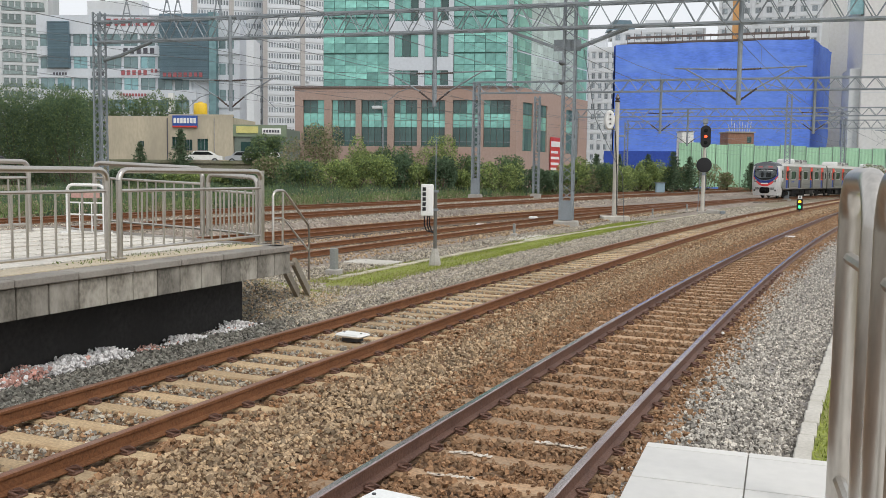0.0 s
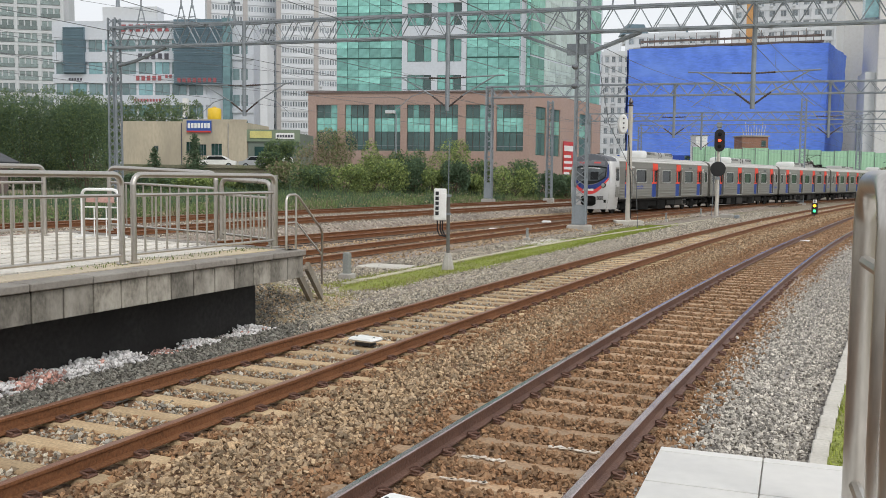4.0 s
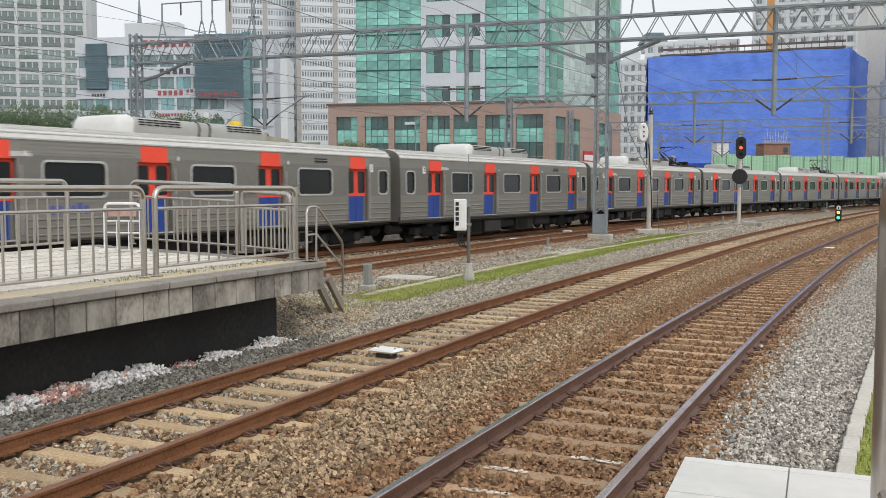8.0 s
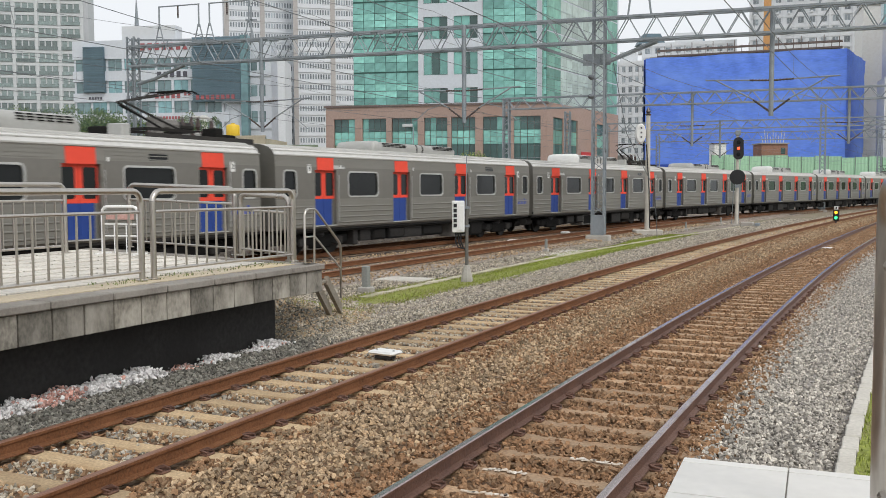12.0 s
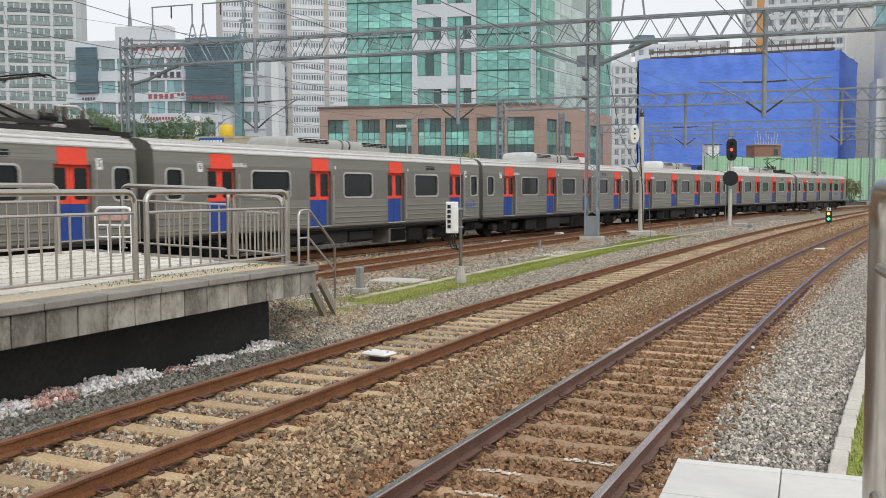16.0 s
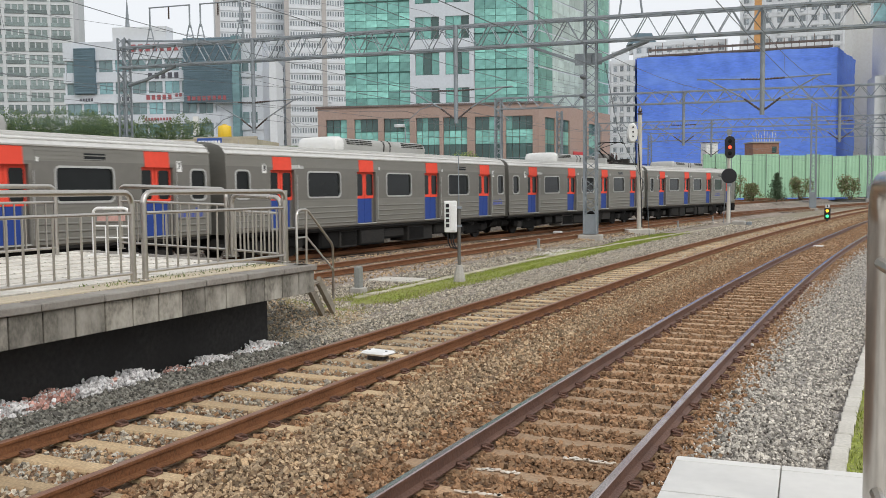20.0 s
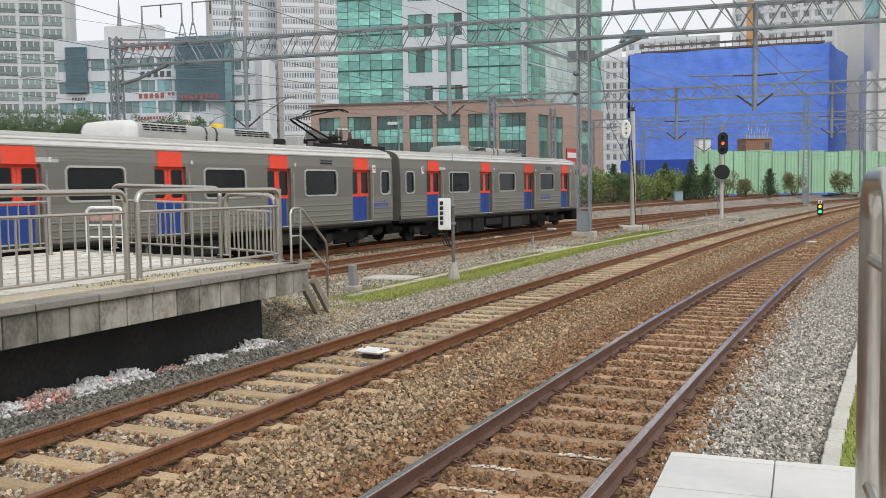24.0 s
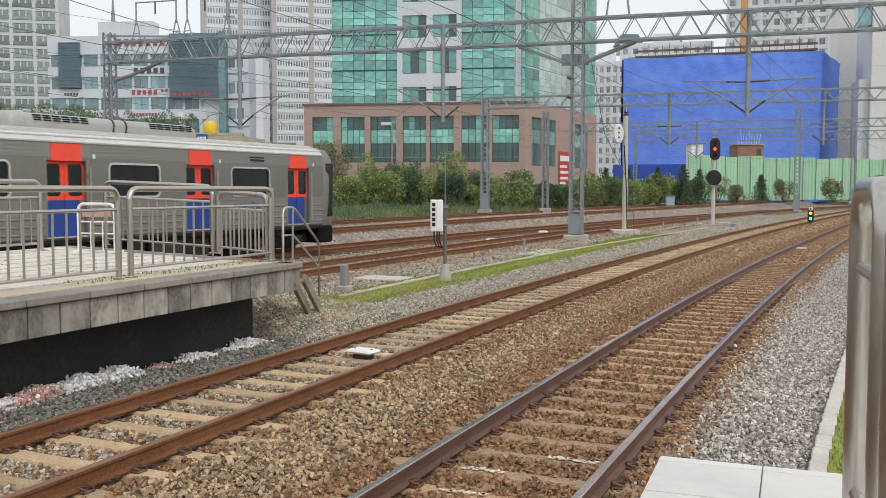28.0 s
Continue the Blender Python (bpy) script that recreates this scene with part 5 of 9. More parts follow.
def platform():
    p = thing("island_platform", "weathered concrete island platform with granite edge panels and paved top", "platform")
    body = Mesh()
    rings = []
    for s in np.arange(-40, 7.01, 1.0):
        rings.append([spot(s, o, z) for o, z in ((-1.78, 0.72), (-1.78, rise(-1.78) - 0.09), (-6.5, rise(-6.5) - 0.09), (-6.5, 0.72))])
    part("slab", body.sweep(rings), CONCRETE, p)
    # a set-back wall fills the dark void; its shade is in the colour
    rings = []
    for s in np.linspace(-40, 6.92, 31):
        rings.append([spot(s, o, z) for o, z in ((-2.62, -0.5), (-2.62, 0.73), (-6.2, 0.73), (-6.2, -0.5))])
    part("under_wall", Mesh().sweep(rings), UNDERWALL, p, "recessed wall coloured near black for the deep shade of the void")
    s = 7.0
    k = 0
    while s > -26:
        w = 0.92
        part("coping", block(s - w + 0.012, s, -2.05, -1.68, rise(-1.9) - 0.09, rise(-1.9), 0.012), CAPSTONE, p)
        s -= w
    s = 7.0
    while s > -16:
        part("edge_panel", block(s - 0.445, s - 0.008, -1.78, -1.735, 0.62, 0.965, 0.006), FASCIA, p)
        s -= 0.455
    o = -1.8
    while o > -6.4:
        part("end_panel", block(7.0, 7.04, o - 0.45, o - 0.01, 0.66, rise(o) - 0.09, 0.006), FASCIA, p)
        part("end_coping", block(6.72, 7.06, o - 0.45, o, rise(o) - 0.085, rise(o) + 0.003, 0.01), CAPSTONE, p)
        o -= 0.455
    s = 6.7
    while s > -20:
        part("edge_strip", block(s - 2.0 + 0.01, s, -2.56, -2.06, rise(-2.3) - 0.08, rise(-2.3) - 0.004), PLATTOP, p)
        s -= 2.0
    rng = random.Random(4)
    s = 6.66
    while s > -3.6:
        o = -2.58
        while o > -6.35:
            t = part("paving_block", block(s - 0.44, s - 0.012, o - 0.44, o - 0.012, rise(o - 0.22) - 0.08, rise(o - 0.22) + rng.uniform(-0.006, 0.004), 0.006), TILE, p)
            o -= 0.452
        s -= 0.452
    part("far_paving", block(-20, -3.7, -6.4, -2.6, 1.02, 1.1), TILE, p)


platform()


def railing(a, b, label="brushed stainless railing panel with upright bars on the platform", height=1.17, tube=0.041, low=0.12, whole=False):
    """An inverted-U panel between two feet, with two cross rails and thin bars."""
    a, b = Vector(a), Vector(b)
    d = (b - a)
    flat = Vector((d.x, d.y, 0)).normalized()
    r = thing("railing_panel", label, "railing", Matrix.Translation(a), "railing panels")
    q = d
    up = Vector((0, 0, 1))
    hoop = [Vector((0, 0, 0)), up * (height - 0.14)]
    for k in range(1, 5):
        w = math.pi / 2 * k / 4
        hoop.append(up * (height - 0.14 + 0.14 * math.sin(w)) + flat * 0.14 * (1 - math.cos(w)))
    other = [q + up * (height - 0.14 + 0.14 * math.sin(w)) - flat * 0.14 * (1 - math.cos(w)) for w in [math.pi / 2 * k / 4 for k in (4, 3, 2, 1)]]
    if whole:
        bend = lambda w: (up * (height - 0.14 + 0.14 * math.sin(w)), 0.14 * (1 - math.cos(w)))
        arc = [bend(math.pi / 2 * k / 10) for k in range(11)]
        path = [Vector()] + [p + flat * e for p, e in arc] + [q + p - flat * e for p, e in arc[::-1]] + [q]
        part("hoop", Mesh().tube(path, tube, 28), STAINLESS, r, smooth=True)
        for base in (Vector(), q):
            part("base_flange", Mesh().lathe([(0.075, 0), (0.075, 0.012), (0.05, 0.02)], 20, Matrix.Translation(base)), STAINLESS, r)
    else:
        part("top_rail", Mesh().tube(hoop[1:] + other + [q + up * (height - 0.14)], tube, 10), STAINLESS, r, smooth=True)
    for base in () if whole else (Vector(), q):
        post = part("post", Mesh().tube([base, base + up * (height - 0.138)], tube, 10), STAINLESS, r, smooth=True)
        part("base_flange", Mesh().lathe([(0.075, 0), (0.075, 0.012), (0.05, 0.02)], 12, Matrix.Translation(base)), STAINLESS, post)
    for name, h in (("upper_cross_rail", height - 0.27), ("lower_cross_rail", low)):
        part(name, Mesh().tube([up * h, q + up * h], 0.022, 8), STAINLESS, r, smooth=True)
    n = max(1, int(d.length / 0.205)) if d.length > 0.8 else 1
    for i in range(1, n):
        f = q * (i / n)
        part("upright_bar", Mesh().tube([f + up * low, f + up * (height - 0.27)], 0.0165, 6), STAINLESS, r, smooth=True)
    return r


def foot(s, o):
    return spot(s, o, rise(o) + 0.002)


for s0, s1 in ((3.78, 7.03), (0.3, 3.56), (-3.2, 0.08), (-6.7, -3.4)):
    railing(foot(s0, -2.32), foot(s1, -2.32))
corner = thing("corner_post", "square-topped stainless corner post at the platform end", "railing post", Matrix.Translation(foot(7.06, -2.33)))
part("post", Mesh().tube([(0, 0, 0), (0, 0, 1.185)], 0.05, 12), STAINLESS, corner, smooth=True)
part("base_flange", Mesh().lathe([(0.085, 0), (0.085, 0.012), (0.055, 0.02)], 12), STAINLESS, corner)
railing(foot(7.12, -2.45), foot(7.4, -3.66), "short stainless railing panel beside the end steps", 1.07)
railing(foot(7.4, -3.78), foot(7.5, -6.3), "stainless railing panel across the platform end")
for s0, s1 in ((2.6, 5.95), (-0.9, 2.4), (-4.4, -1.1)):
    railing(foot(s0, -6.25), foot(s1, -6.25), "stainless railing panel on the rear platform edge")


def white_barrier():
    b = thing("white_barrier", "white tubular barrier frame with a red notice plate on the platform", "barrier", Matrix.Translation(foot(6.25, -5.3)) @ Matrix.Rotation(radians(-18), 4, "Z"))
    hoop = [(-0.36, 0, 0), (-0.36, 0, 0.72)] + [(-0.36 + 0.1 * (1 - math.cos(w)), 0, 0.72 + 0.1 * math.sin(w)) for w in (0.5, 1.0, 1.57)] + [(0.36 - 0.1 * (1 - math.cos(w)), 0, 0.72 + 0.1 * math.sin(w)) for w in (1.57, 1.0, 0.5)] + [(0.36, 0, 0.72), (0.36, 0, 0)]
    part("hoop", Mesh().tube(hoop, 0.026, 8), WHITE, b, smooth=True)
    for z in (0.32, 0.52):
        part("cross_bar", Mesh().tube([(-0.35, 0, z), (0.35, 0, z)], 0.014, 6), WHITE, b)
    part("notice_plate", Mesh().box(-0.28, -0.01, 0.6, 0.28, 0.01, 0.72, c=0.004), surf("faded_red_plate", (0.5, 0.3, 0.26), 0.6), b)
    for x in (-0.12, 0.12):
        part("upright_bar", Mesh().tube([(x, 0, 0.02), (x, 0, 0.52)], 0.01, 6), WHITE, b)
    for x in (-0.36, 0.36):
        part("foot", Mesh().box(x - 0.03, -0.2, 0, x + 0.03, 0.2, 0.03), WHITE, b)


white_barrier()


def end_steps():
    """A steel landing and two slanting stringers from the platform end to the heaped earth, with pipe handrails."""
    t = thing("steel_steps", "weathered steel steps with pipe handrails down from the platform end", "steps")
    STEPM = surf("dull_painted_steel", (0.3, 0.27, 0.22), 0.7, 0.3, 0.2, 2, 25, 0.1, (0.2, 0.15, 0.1), 0.5)
    part("landing", Mesh().sweep([[spot(s, o, z) for s, o in ((7.05, -2.2), (7.05, -2.9), (8.45, -3.0), (8.45, -2.55))] for z in (0.6, 0.64)]), STEPM, t)
    for a, b in (((7.95, -2.48, 0.6), (9.1, -2.93, -0.05)), ((8.4, -2.56, 0.64), (9.54, -2.97, -0.05))):
        part("stringer", Mesh().bar(spot(*a), spot(*b), 0.07, 0.17), STEPM, t)
    o = -1.95
    line = lambda pts: [spot(a, o, z) for a, z in pts]
    part("handrail", Mesh().tube(line([(6.83, 1.05), (6.83, 1.86), (6.86, 1.92), (6.94, 1.95), (7.1, 1.95), (7.18, 1.92), (7.88, 1.36), (7.92, 1.28), (7.92, 0.4)]), 0.021, 8), STAINLESS, t, smooth=True)
    part("middle_rail", Mesh().tube(line([(6.84, 1.5), (7.12, 1.5), (7.9, 0.92)]), 0.016, 6), STAINLESS, t, smooth=True)
    part("handrail_post", Mesh().tube(line([(7.1, 0.98), (7.12, 1.95)]), 0.018, 8), STAINLESS, t, smooth=True)


end_steps()


def sacks():
    rng = np.random.RandomState(11)
    n = 12000
    s = 1.15 + 6.05 * rng.rand(n)
    dense = np.interp(s, [1.0, 1.5, 3.6, 4.1, 4.4, 5.4, 5.7, 6.1, 6.4, 7.2], [0.3, 0.9, 1, 0.35, 0.4, 0.75, 0.12, 0.8, 0.8, 0.1])
    o = np.interp(s, [1, 4, 7.2], [-2.34, -2.38, -2.28]) + rng.normal(0, 0.1, n)
    z = -0.33 + rng.rand(n) * 0.22 * dense + 0.03 * np.sin(s * 9)
    size = rng.uniform(0.009, 0.037, n) * (0.6 + 0.5 * dense)
    keep = rng.rand(n) < dense
    pink = rng.rand(n) < np.where(((s > 1.7) & (s < 2.4)) | ((s > 4.2) & (s < 4.7)), 0.6, 0.02)
    c = along(s, o, z)
    scatter("white_rubble", "heap of whitewashed broken stones under the platform edge", WHITESTONE, c[keep & ~pink], size[keep & ~pink], icosa(), 3)
    scatter("reddish_rubble", "reddish broken stones among white rubble", PINKSTONE, c[keep & pink], size[keep & pink], shard(), 4)
    # rubble below the overhang, its dark colour standing in for shade
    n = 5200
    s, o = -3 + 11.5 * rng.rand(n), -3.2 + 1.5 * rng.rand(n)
    scatter("dark_rubble", "broken stones coloured dark grey for the shade under the platform", surf("shade_darkened_rubble", (0.16, 0.155, 0.15), 0.95, 0, 0.3, 5, 40, 0.3, (0.1, 0.1, 0.095), 0.6, island=0.5), along(s, o, np.full(n, -0.31) + 0.05 * rng.rand(n) + (o + 2.4) * 0.05), rng.uniform(0.015, 0.04, n), shard(), 5)


sacks()


# ---- platform on which the camera stands ----
OWNTILE = surf("clean_white_porcelain_tile", (0.68, 0.66, 0.62), 0.5, 0, 0.04, 0.8, 15, 0.03, (0.55, 0.53, 0.49), 0.4, each=0.04)
GROUT = surf("grey_grout", (0.3, 0.285, 0.26), 0.9, 0, 0.1, 3, 30, 0.1)


def own_platform():
    m = Matrix.Translation((1.08, 4.1, 0)) @ Matrix.Rotation(radians(-22), 4, "Z")
    p = thing("open_platform", "open station platform end with clean white floor tiles", "platform", m)
    part("slab", Mesh().box(0, -22, -0.5, 3.4, 0, 1.045, c=0.01), CONCRETE, p)
    part("grout_bed", Mesh().box(0.0, -9.0, 1.046, 3.4, 0.0, 1.05), GROUT, p)
    x = 0.0
    while x < 3.3:
        part("edge_tile", Mesh().box(x + 0.003, -0.066, 1.04, x + 0.437, -0.001, 1.06, c=0.002), OWNTILE, p)
        y = -0.07
        while y > -8.6:
            part("floor_tile", Mesh().box(x + 0.003, y - 0.434, 1.04, x + 0.437, y - 0.004, 1.06, c=0.002), OWNTILE, p)
            y -= 0.44
        x += 0.44
    part("rear_paving", Mesh().box(0.0, -22, 1.03, 3.4, -8.75, 1.058), OWNTILE, p)


own_platform()
railing((1.525, 3.17, 1.062), (1.345, 2.64, 1.062), "thick polished stainless railing hoop at the platform end", 1.2, 0.04, low=0.14, whole=True)
railing((1.262, 2.4, 1.062), (0.86, 1.3, 1.062), "thick polished stainless railing panel along the open platform", 1.2, 0.04, low=0.14, whole=True)


def kerb_off(s):
    return 6.13 + 0.036 * max(0.0, s - 3)


def kerb():
    k = thing("kerb", "pale concrete kerb stones between gravel and grass", "kerb", kind="structure")
    rng = random.Random(2)
    s = -3.0
    while s < 45:
        n = 0.5 if rng.random() < 0.7 else 0.25
        o = kerb_off(s + n / 2)
        part("kerb_stone", block(s + 0.006, s + n - 0.006, o, o + 0.15, -0.45, -0.17 + rng.uniform(-0.006, 0.006), 0.012), PALECONC, k)
        s += n


kerb()


def blades(name, label, material, s0, s1, o0, o1, n, tall, zf, seed):
    """Grass: narrow three-sided blades, many thousands."""
    rng = np.random.RandomState(seed)
    s, o = s0 + (s1 - s0) * rng.rand(n), None
    lo, hi = (np.array([f(v) for v in s]) if callable(f) else np.full(n, f) for f in (o0, o1))
    o = lo + (hi - lo) * rng.rand(n)
    c = along(s, o, np.array([zf(a) for a in o]))
    h = tall * rng.uniform(0.4, 1.15, n)
    a = rng.rand(n) * 6.283
    w = rng.uniform(0.004, 0.011, n) * (1 + 0.02 * np.maximum(s, 0))
    lean = rng.normal(0, 0.35, (n, 2)) * h[:, None]
    d = np.stack([np.cos(a) * w, np.sin(a) * w, 0 * a], 1)
    tip = c + np.concatenate([lean, h[:, None]], 1)
    v = np.stack([c - d, c + d, tip], 1).reshape(-1, 3)
    return bulk(name, v, np.arange(3 * n).reshape(-1, 3), material, label, "grass")


DUCTCONC = surf("mossy_concrete", (0.46, 0.42, 0.32), 0.9, 0, 0.2, 1.2, 25, 0.2, (0.3, 0.3, 0.16), 0.6, each=0.15)


def verge():
    rng = random.Random(8)
    rings = []
    for s in np.arange(-8, 60, 1.0):
        rings.append([spot(s, kerb_off(s) + 0.151, -0.2), spot(s, kerb_off(s) + 0.8, -0.19), spot(s, kerb_off(s) + 4, -0.2), spot(s, kerb_off(s) + 9, -0.235)])
    solid("grass_verge", Mesh().sweep(rings, False, False), GRASSBED, "patchy grass verge behind the kerb", "grass", kind="structure")
    blades("verge_grass", "short bright green grass behind the kerb", GRASS, -1, 16, lambda s: kerb_off(s) + 0.16, lambda s: kerb_off(s) + 1.3, 9000, 0.06, lambda o: -0.2, 1)
    # strip of grass beside the cable duct
    edge = lambda s: -3.2 - 0.026 * max(0, s - 18) - 0.12 * math.sin(s * 0.9)
    back = lambda s: -4.9 - 0.03 * max(0, s - 20) - 0.25 * math.sin(s * 0.5)
    rings = []
    for s in np.arange(11.5, 50, 0.5):
        f = min(1, (s - 11.2) / 2.5, (50 - s) / 6)
        mid = (edge(s) + back(s)) / 2
        rings.append([spot(s, mid + (edge(s) - mid) * f, -0.3), spot(s, mid, -0.265), spot(s, mid + (back(s) - mid) * f, -0.3)])
    solid("grass_strip", Mesh().sweep(rings, False, False), GRASSBED, "narrow strip of bright green grass between the tracks", "grass", kind="structure")
    blades("strip_grass", "short bright green grass beside the cable duct", GRASS, 12.5, 46, lambda s: edge(s), lambda s: back(s), 30000, 0.055, lambda o: -0.285, 2)
    blades("dry_grass", "dry yellowish weeds on bare earth by the steps", surf("dry_grass", (0.3, 0.27, 0.11), 0.9, 0, 0.3, 3, 30, 0, island=0.35), 7.3, 15, -5.2, -3.2, 2200, 0.12, lambda o: -0.31, 3)
    blades("platform_weeds", "small green weeds growing from paving joints", WEED, 2.8, 6.9, -2.6, -2.2, 260, 0.035, lambda o: rise(o), 4)
    # gravel shoulder outside the fenced platform's track
    rings = [[spot(s, o, z) for o, z in ((-6.05, -0.33), (-5.2, -0.29), (-4.2, -0.29), (-3.2, -0.285), (-2.3, -0.26))] for s in np.arange(5.0, 62, 0.8)]
    solid("gravel_shoulder", Mesh().sweep(rings, False, False), BED_FAR, "grey gravel shoulder beside the track", "gravel", kind="structure")
    d = thing("cable_duct", "pale concrete cable duct cover slabs in the grass", "cable duct", kind="structure")
    s = 13.0
    while s < 62:
        o = -4.55 - 0.25 * math.sin((s - 13) * 0.11)
        part("duct_cover", block(s + 0.006, s + 0.594, o - 0.1, o + 0.1, -0.34, -0.235 + rng.uniform(-0.012, 0.006), 0.01), DUCTCONC, d)
        s += 0.6


verge()



def mound_level(s, o):
    """Height of the earth heaped against the platform end."""
    return -0.345 + 0.58 * np.exp(-((s - 8.4) / 1.9) ** 2) * np.exp(-((o + 3.9) / 1.15) ** 2)


def earth_mound():
    """Bare trodden earth, with stones and weeds, at the platform end."""
    me = Mesh()
    n, k = 26, 18
    rng = random.Random(6)
    for i in range(n + 1):
        for j in range(k + 1):
            s, o = 6.95 + 6 * i / n, -6.4 + 5.0 * j / k
            me.v.append(tuple(spot(s, o, float(mound_level(s, o)) + rng.uniform(-0.02, 0.02))))
    me.f = [(i * (k + 1) + j, i * (k + 1) + j + 1, (i + 1) * (k + 1) + j + 1, (i + 1) * (k + 1) + j) for i in range(n) for j in range(k)]
    solid("earth_mound", me, surf("sandy_earth", (0.36, 0.29, 0.19), 0.95, 0, 0.35, 1.8, 30, 0.8, (0.24, 0.2, 0.11), 0.7), "bare sandy earth heaped at the platform end", "earth", kind="structure", smooth=True)
    r = np.random.RandomState(21)
    for mat, n, lo, hi, what in ((STONE_GREY, 6000, 0.01, 0.03, "small tan stones strewn over the earth at the platform end"), (STONE_COOL, 6000, 0.012, 0.034, "grey stones strewn over the earth at the platform end"), (STONE_SHADED, 3000, 0.012, 0.035, "dark stones by the platform end")):
        s, o = 6.95 + 5.5 * r.rand(n) ** 1.2, -5.6 + 3.9 * r.rand(n) ** 0.8
        # those closest to the platform end take the shade-darkened colour
        if mat == STONE_SHADED:
            s, o = 6.95 + 2.2 * r.rand(n) ** 2, -3.9 + 2.3 * r.rand(n)
        scatter("mound_stones", what, mat, along(s, o, mound_level(s, o) + r.uniform(-0.008, 0.014, n)), r.uniform(lo, hi, n), shard(), 31)
    for s, o, n, mat in ((8.9, -3.5, 160, DRYGRASS), (9.8, -3.7, 200, GRASS), (9.6, -2.9, 90, DRYGRASS), (10.6, -3.6, 220, GRASS), (8.3, -4.2, 120, GRASS), (11.2, -3.1, 150, DRYGRASS)):
        ss, oo = s + r.normal(0, 0.22, n), o + r.normal(0, 0.22, n)
        c = along(ss, oo, mound_level(ss, oo))
        h, a = r.uniform(0.03, 0.1, n), r.rand(n) * 6.283
        d = np.stack([np.cos(a) * 0.008, np.sin(a) * 0.008, 0 * a], 1)
        tip = c + np.stack([r.normal(0, 0.03, n), r.normal(0, 0.03, n), h], 1)
        bulk("weed_tuft", np.stack([c - d, c + d, tip], 1).reshape(-1, 3), np.arange(3 * n).reshape(-1, 3), mat, "tuft of weeds on bare earth", "weeds")


DRYGRASS = surf("dry_weed", (0.33, 0.3, 0.12), 0.9, 0, 0.3, 3, 30, 0, island=0.35)
earth_mound()

# ---- small lineside things ----
def magnet_box(s, o, turn, label):
    w = thing("track_magnet_box", label, "box", MID.m(s, o, -0.11) @ Matrix.Rotation(radians(turn), 4, "Z"), "track magnet boxes")
    part("lid", Mesh().box(-0.22, -0.15, 0.0, 0.22, 0.15, 0.055, c=0.025), WHITE, w)
    part("base", Mesh().box(-0.13, -0.08, -0.06, 0.13, 0.08, 0.002), DARKSTEEL, w)
    for x in (-0.15, 0.15):
        part("fixing_bolt", Mesh().lathe([(0.016, 0.054), (0.016, 0.064), (0.004, 0.066)], 8, Matrix.Translation((x, 0, 0))), DARKSTEEL, w)


magnet_box(5.9, 0.02, -8, "white plastic box with rounded edges fixed between the rails")
magnet_box(-0.06, 3.53, -8, "white plastic box fixed beside the near rail")
solid("white_chip", Mesh().lathe([(0.008, 0), (0.026, 0.012), (0.022, 0.035), (0.006, 0.045)], 7), WHITE, "small white stone chip beside a rail clip", "stone", m=MID.m(8.87, 4.84, -0.15))
for s, o in ((34.9, 3.7), (52.8, -0.95)):
    solid("track_transponder", Mesh().box(-0.28, -0.12, 0, 0.28, 0.12, 0.06, c=0.02), WHITE, "flat white plastic transponder lying between the rails", "transponder", "transponders", m=MID.m(s, o, -0.19))
for s, o in ((43.7, 1.7), (47, 4.6)):
    solid("brown_junction_box", Mesh().box(-0.3, -0.1, 0, 0.3, 0.1, 0.11, c=0.02).box(-0.1, -0.16, 0, 0.12, 0.16, 0.07, c=0.02), SLEEPER, "rust-brown junction box on the track stones", "junction box", "junction boxes", m=MID.m(s, o, -0.21))
WORNPAINT = surf("worn_white_paint", (0.66, 0.6, 0.52), 0.9, 0, 0.2, 8, 30, 0.1, (0.45, 0.33, 0.22), 0.8)


def paint_mark(s, o0, o1, seed):
    """What is left of painted writing on a sleeper: thin broken flecks."""
    rng = random.Random(seed)
    t = thing("paint_mark", "worn white paint flecks on a stained sleeper", "paint mark", MID.m(s, o0, -0.1665), "paint marks")
    x = 0.0
    while x < o1 - o0:
        w = rng.uniform(0.02, 0.055)
        y, h = rng.uniform(-0.05, 0.015), rng.uniform(0.025, 0.065)
        q = [(x + rng.uniform(-0.01, 0.01) + w * a, y + rng.uniform(-0.012, 0.012) + h * b) for a, b in ((0, 0), (1, 0.1), (1.1, 0.9), (0.5, 1.2), (-0.1, 0.8))]
        part("fleck", Mesh().sweep([[(u, v, 0) for u, v in q], [(u, v, 0.005) for u, v in q]]), WORNPAINT, t)
        x += w * rng.uniform(0.5, 1.3)


for s, o0, o1 in ((2.1, 3.95, 4.4), (1.5, 3.36, 3.74), (0.9, 3.4, 3.78)):
    paint_mark(s, o0, o1, int(s * 10))


POSTGREY = surf("dull_grey_post", (0.14, 0.135, 0.12), 0.7, 0.2, 0.15, 2, 25, 0.05)


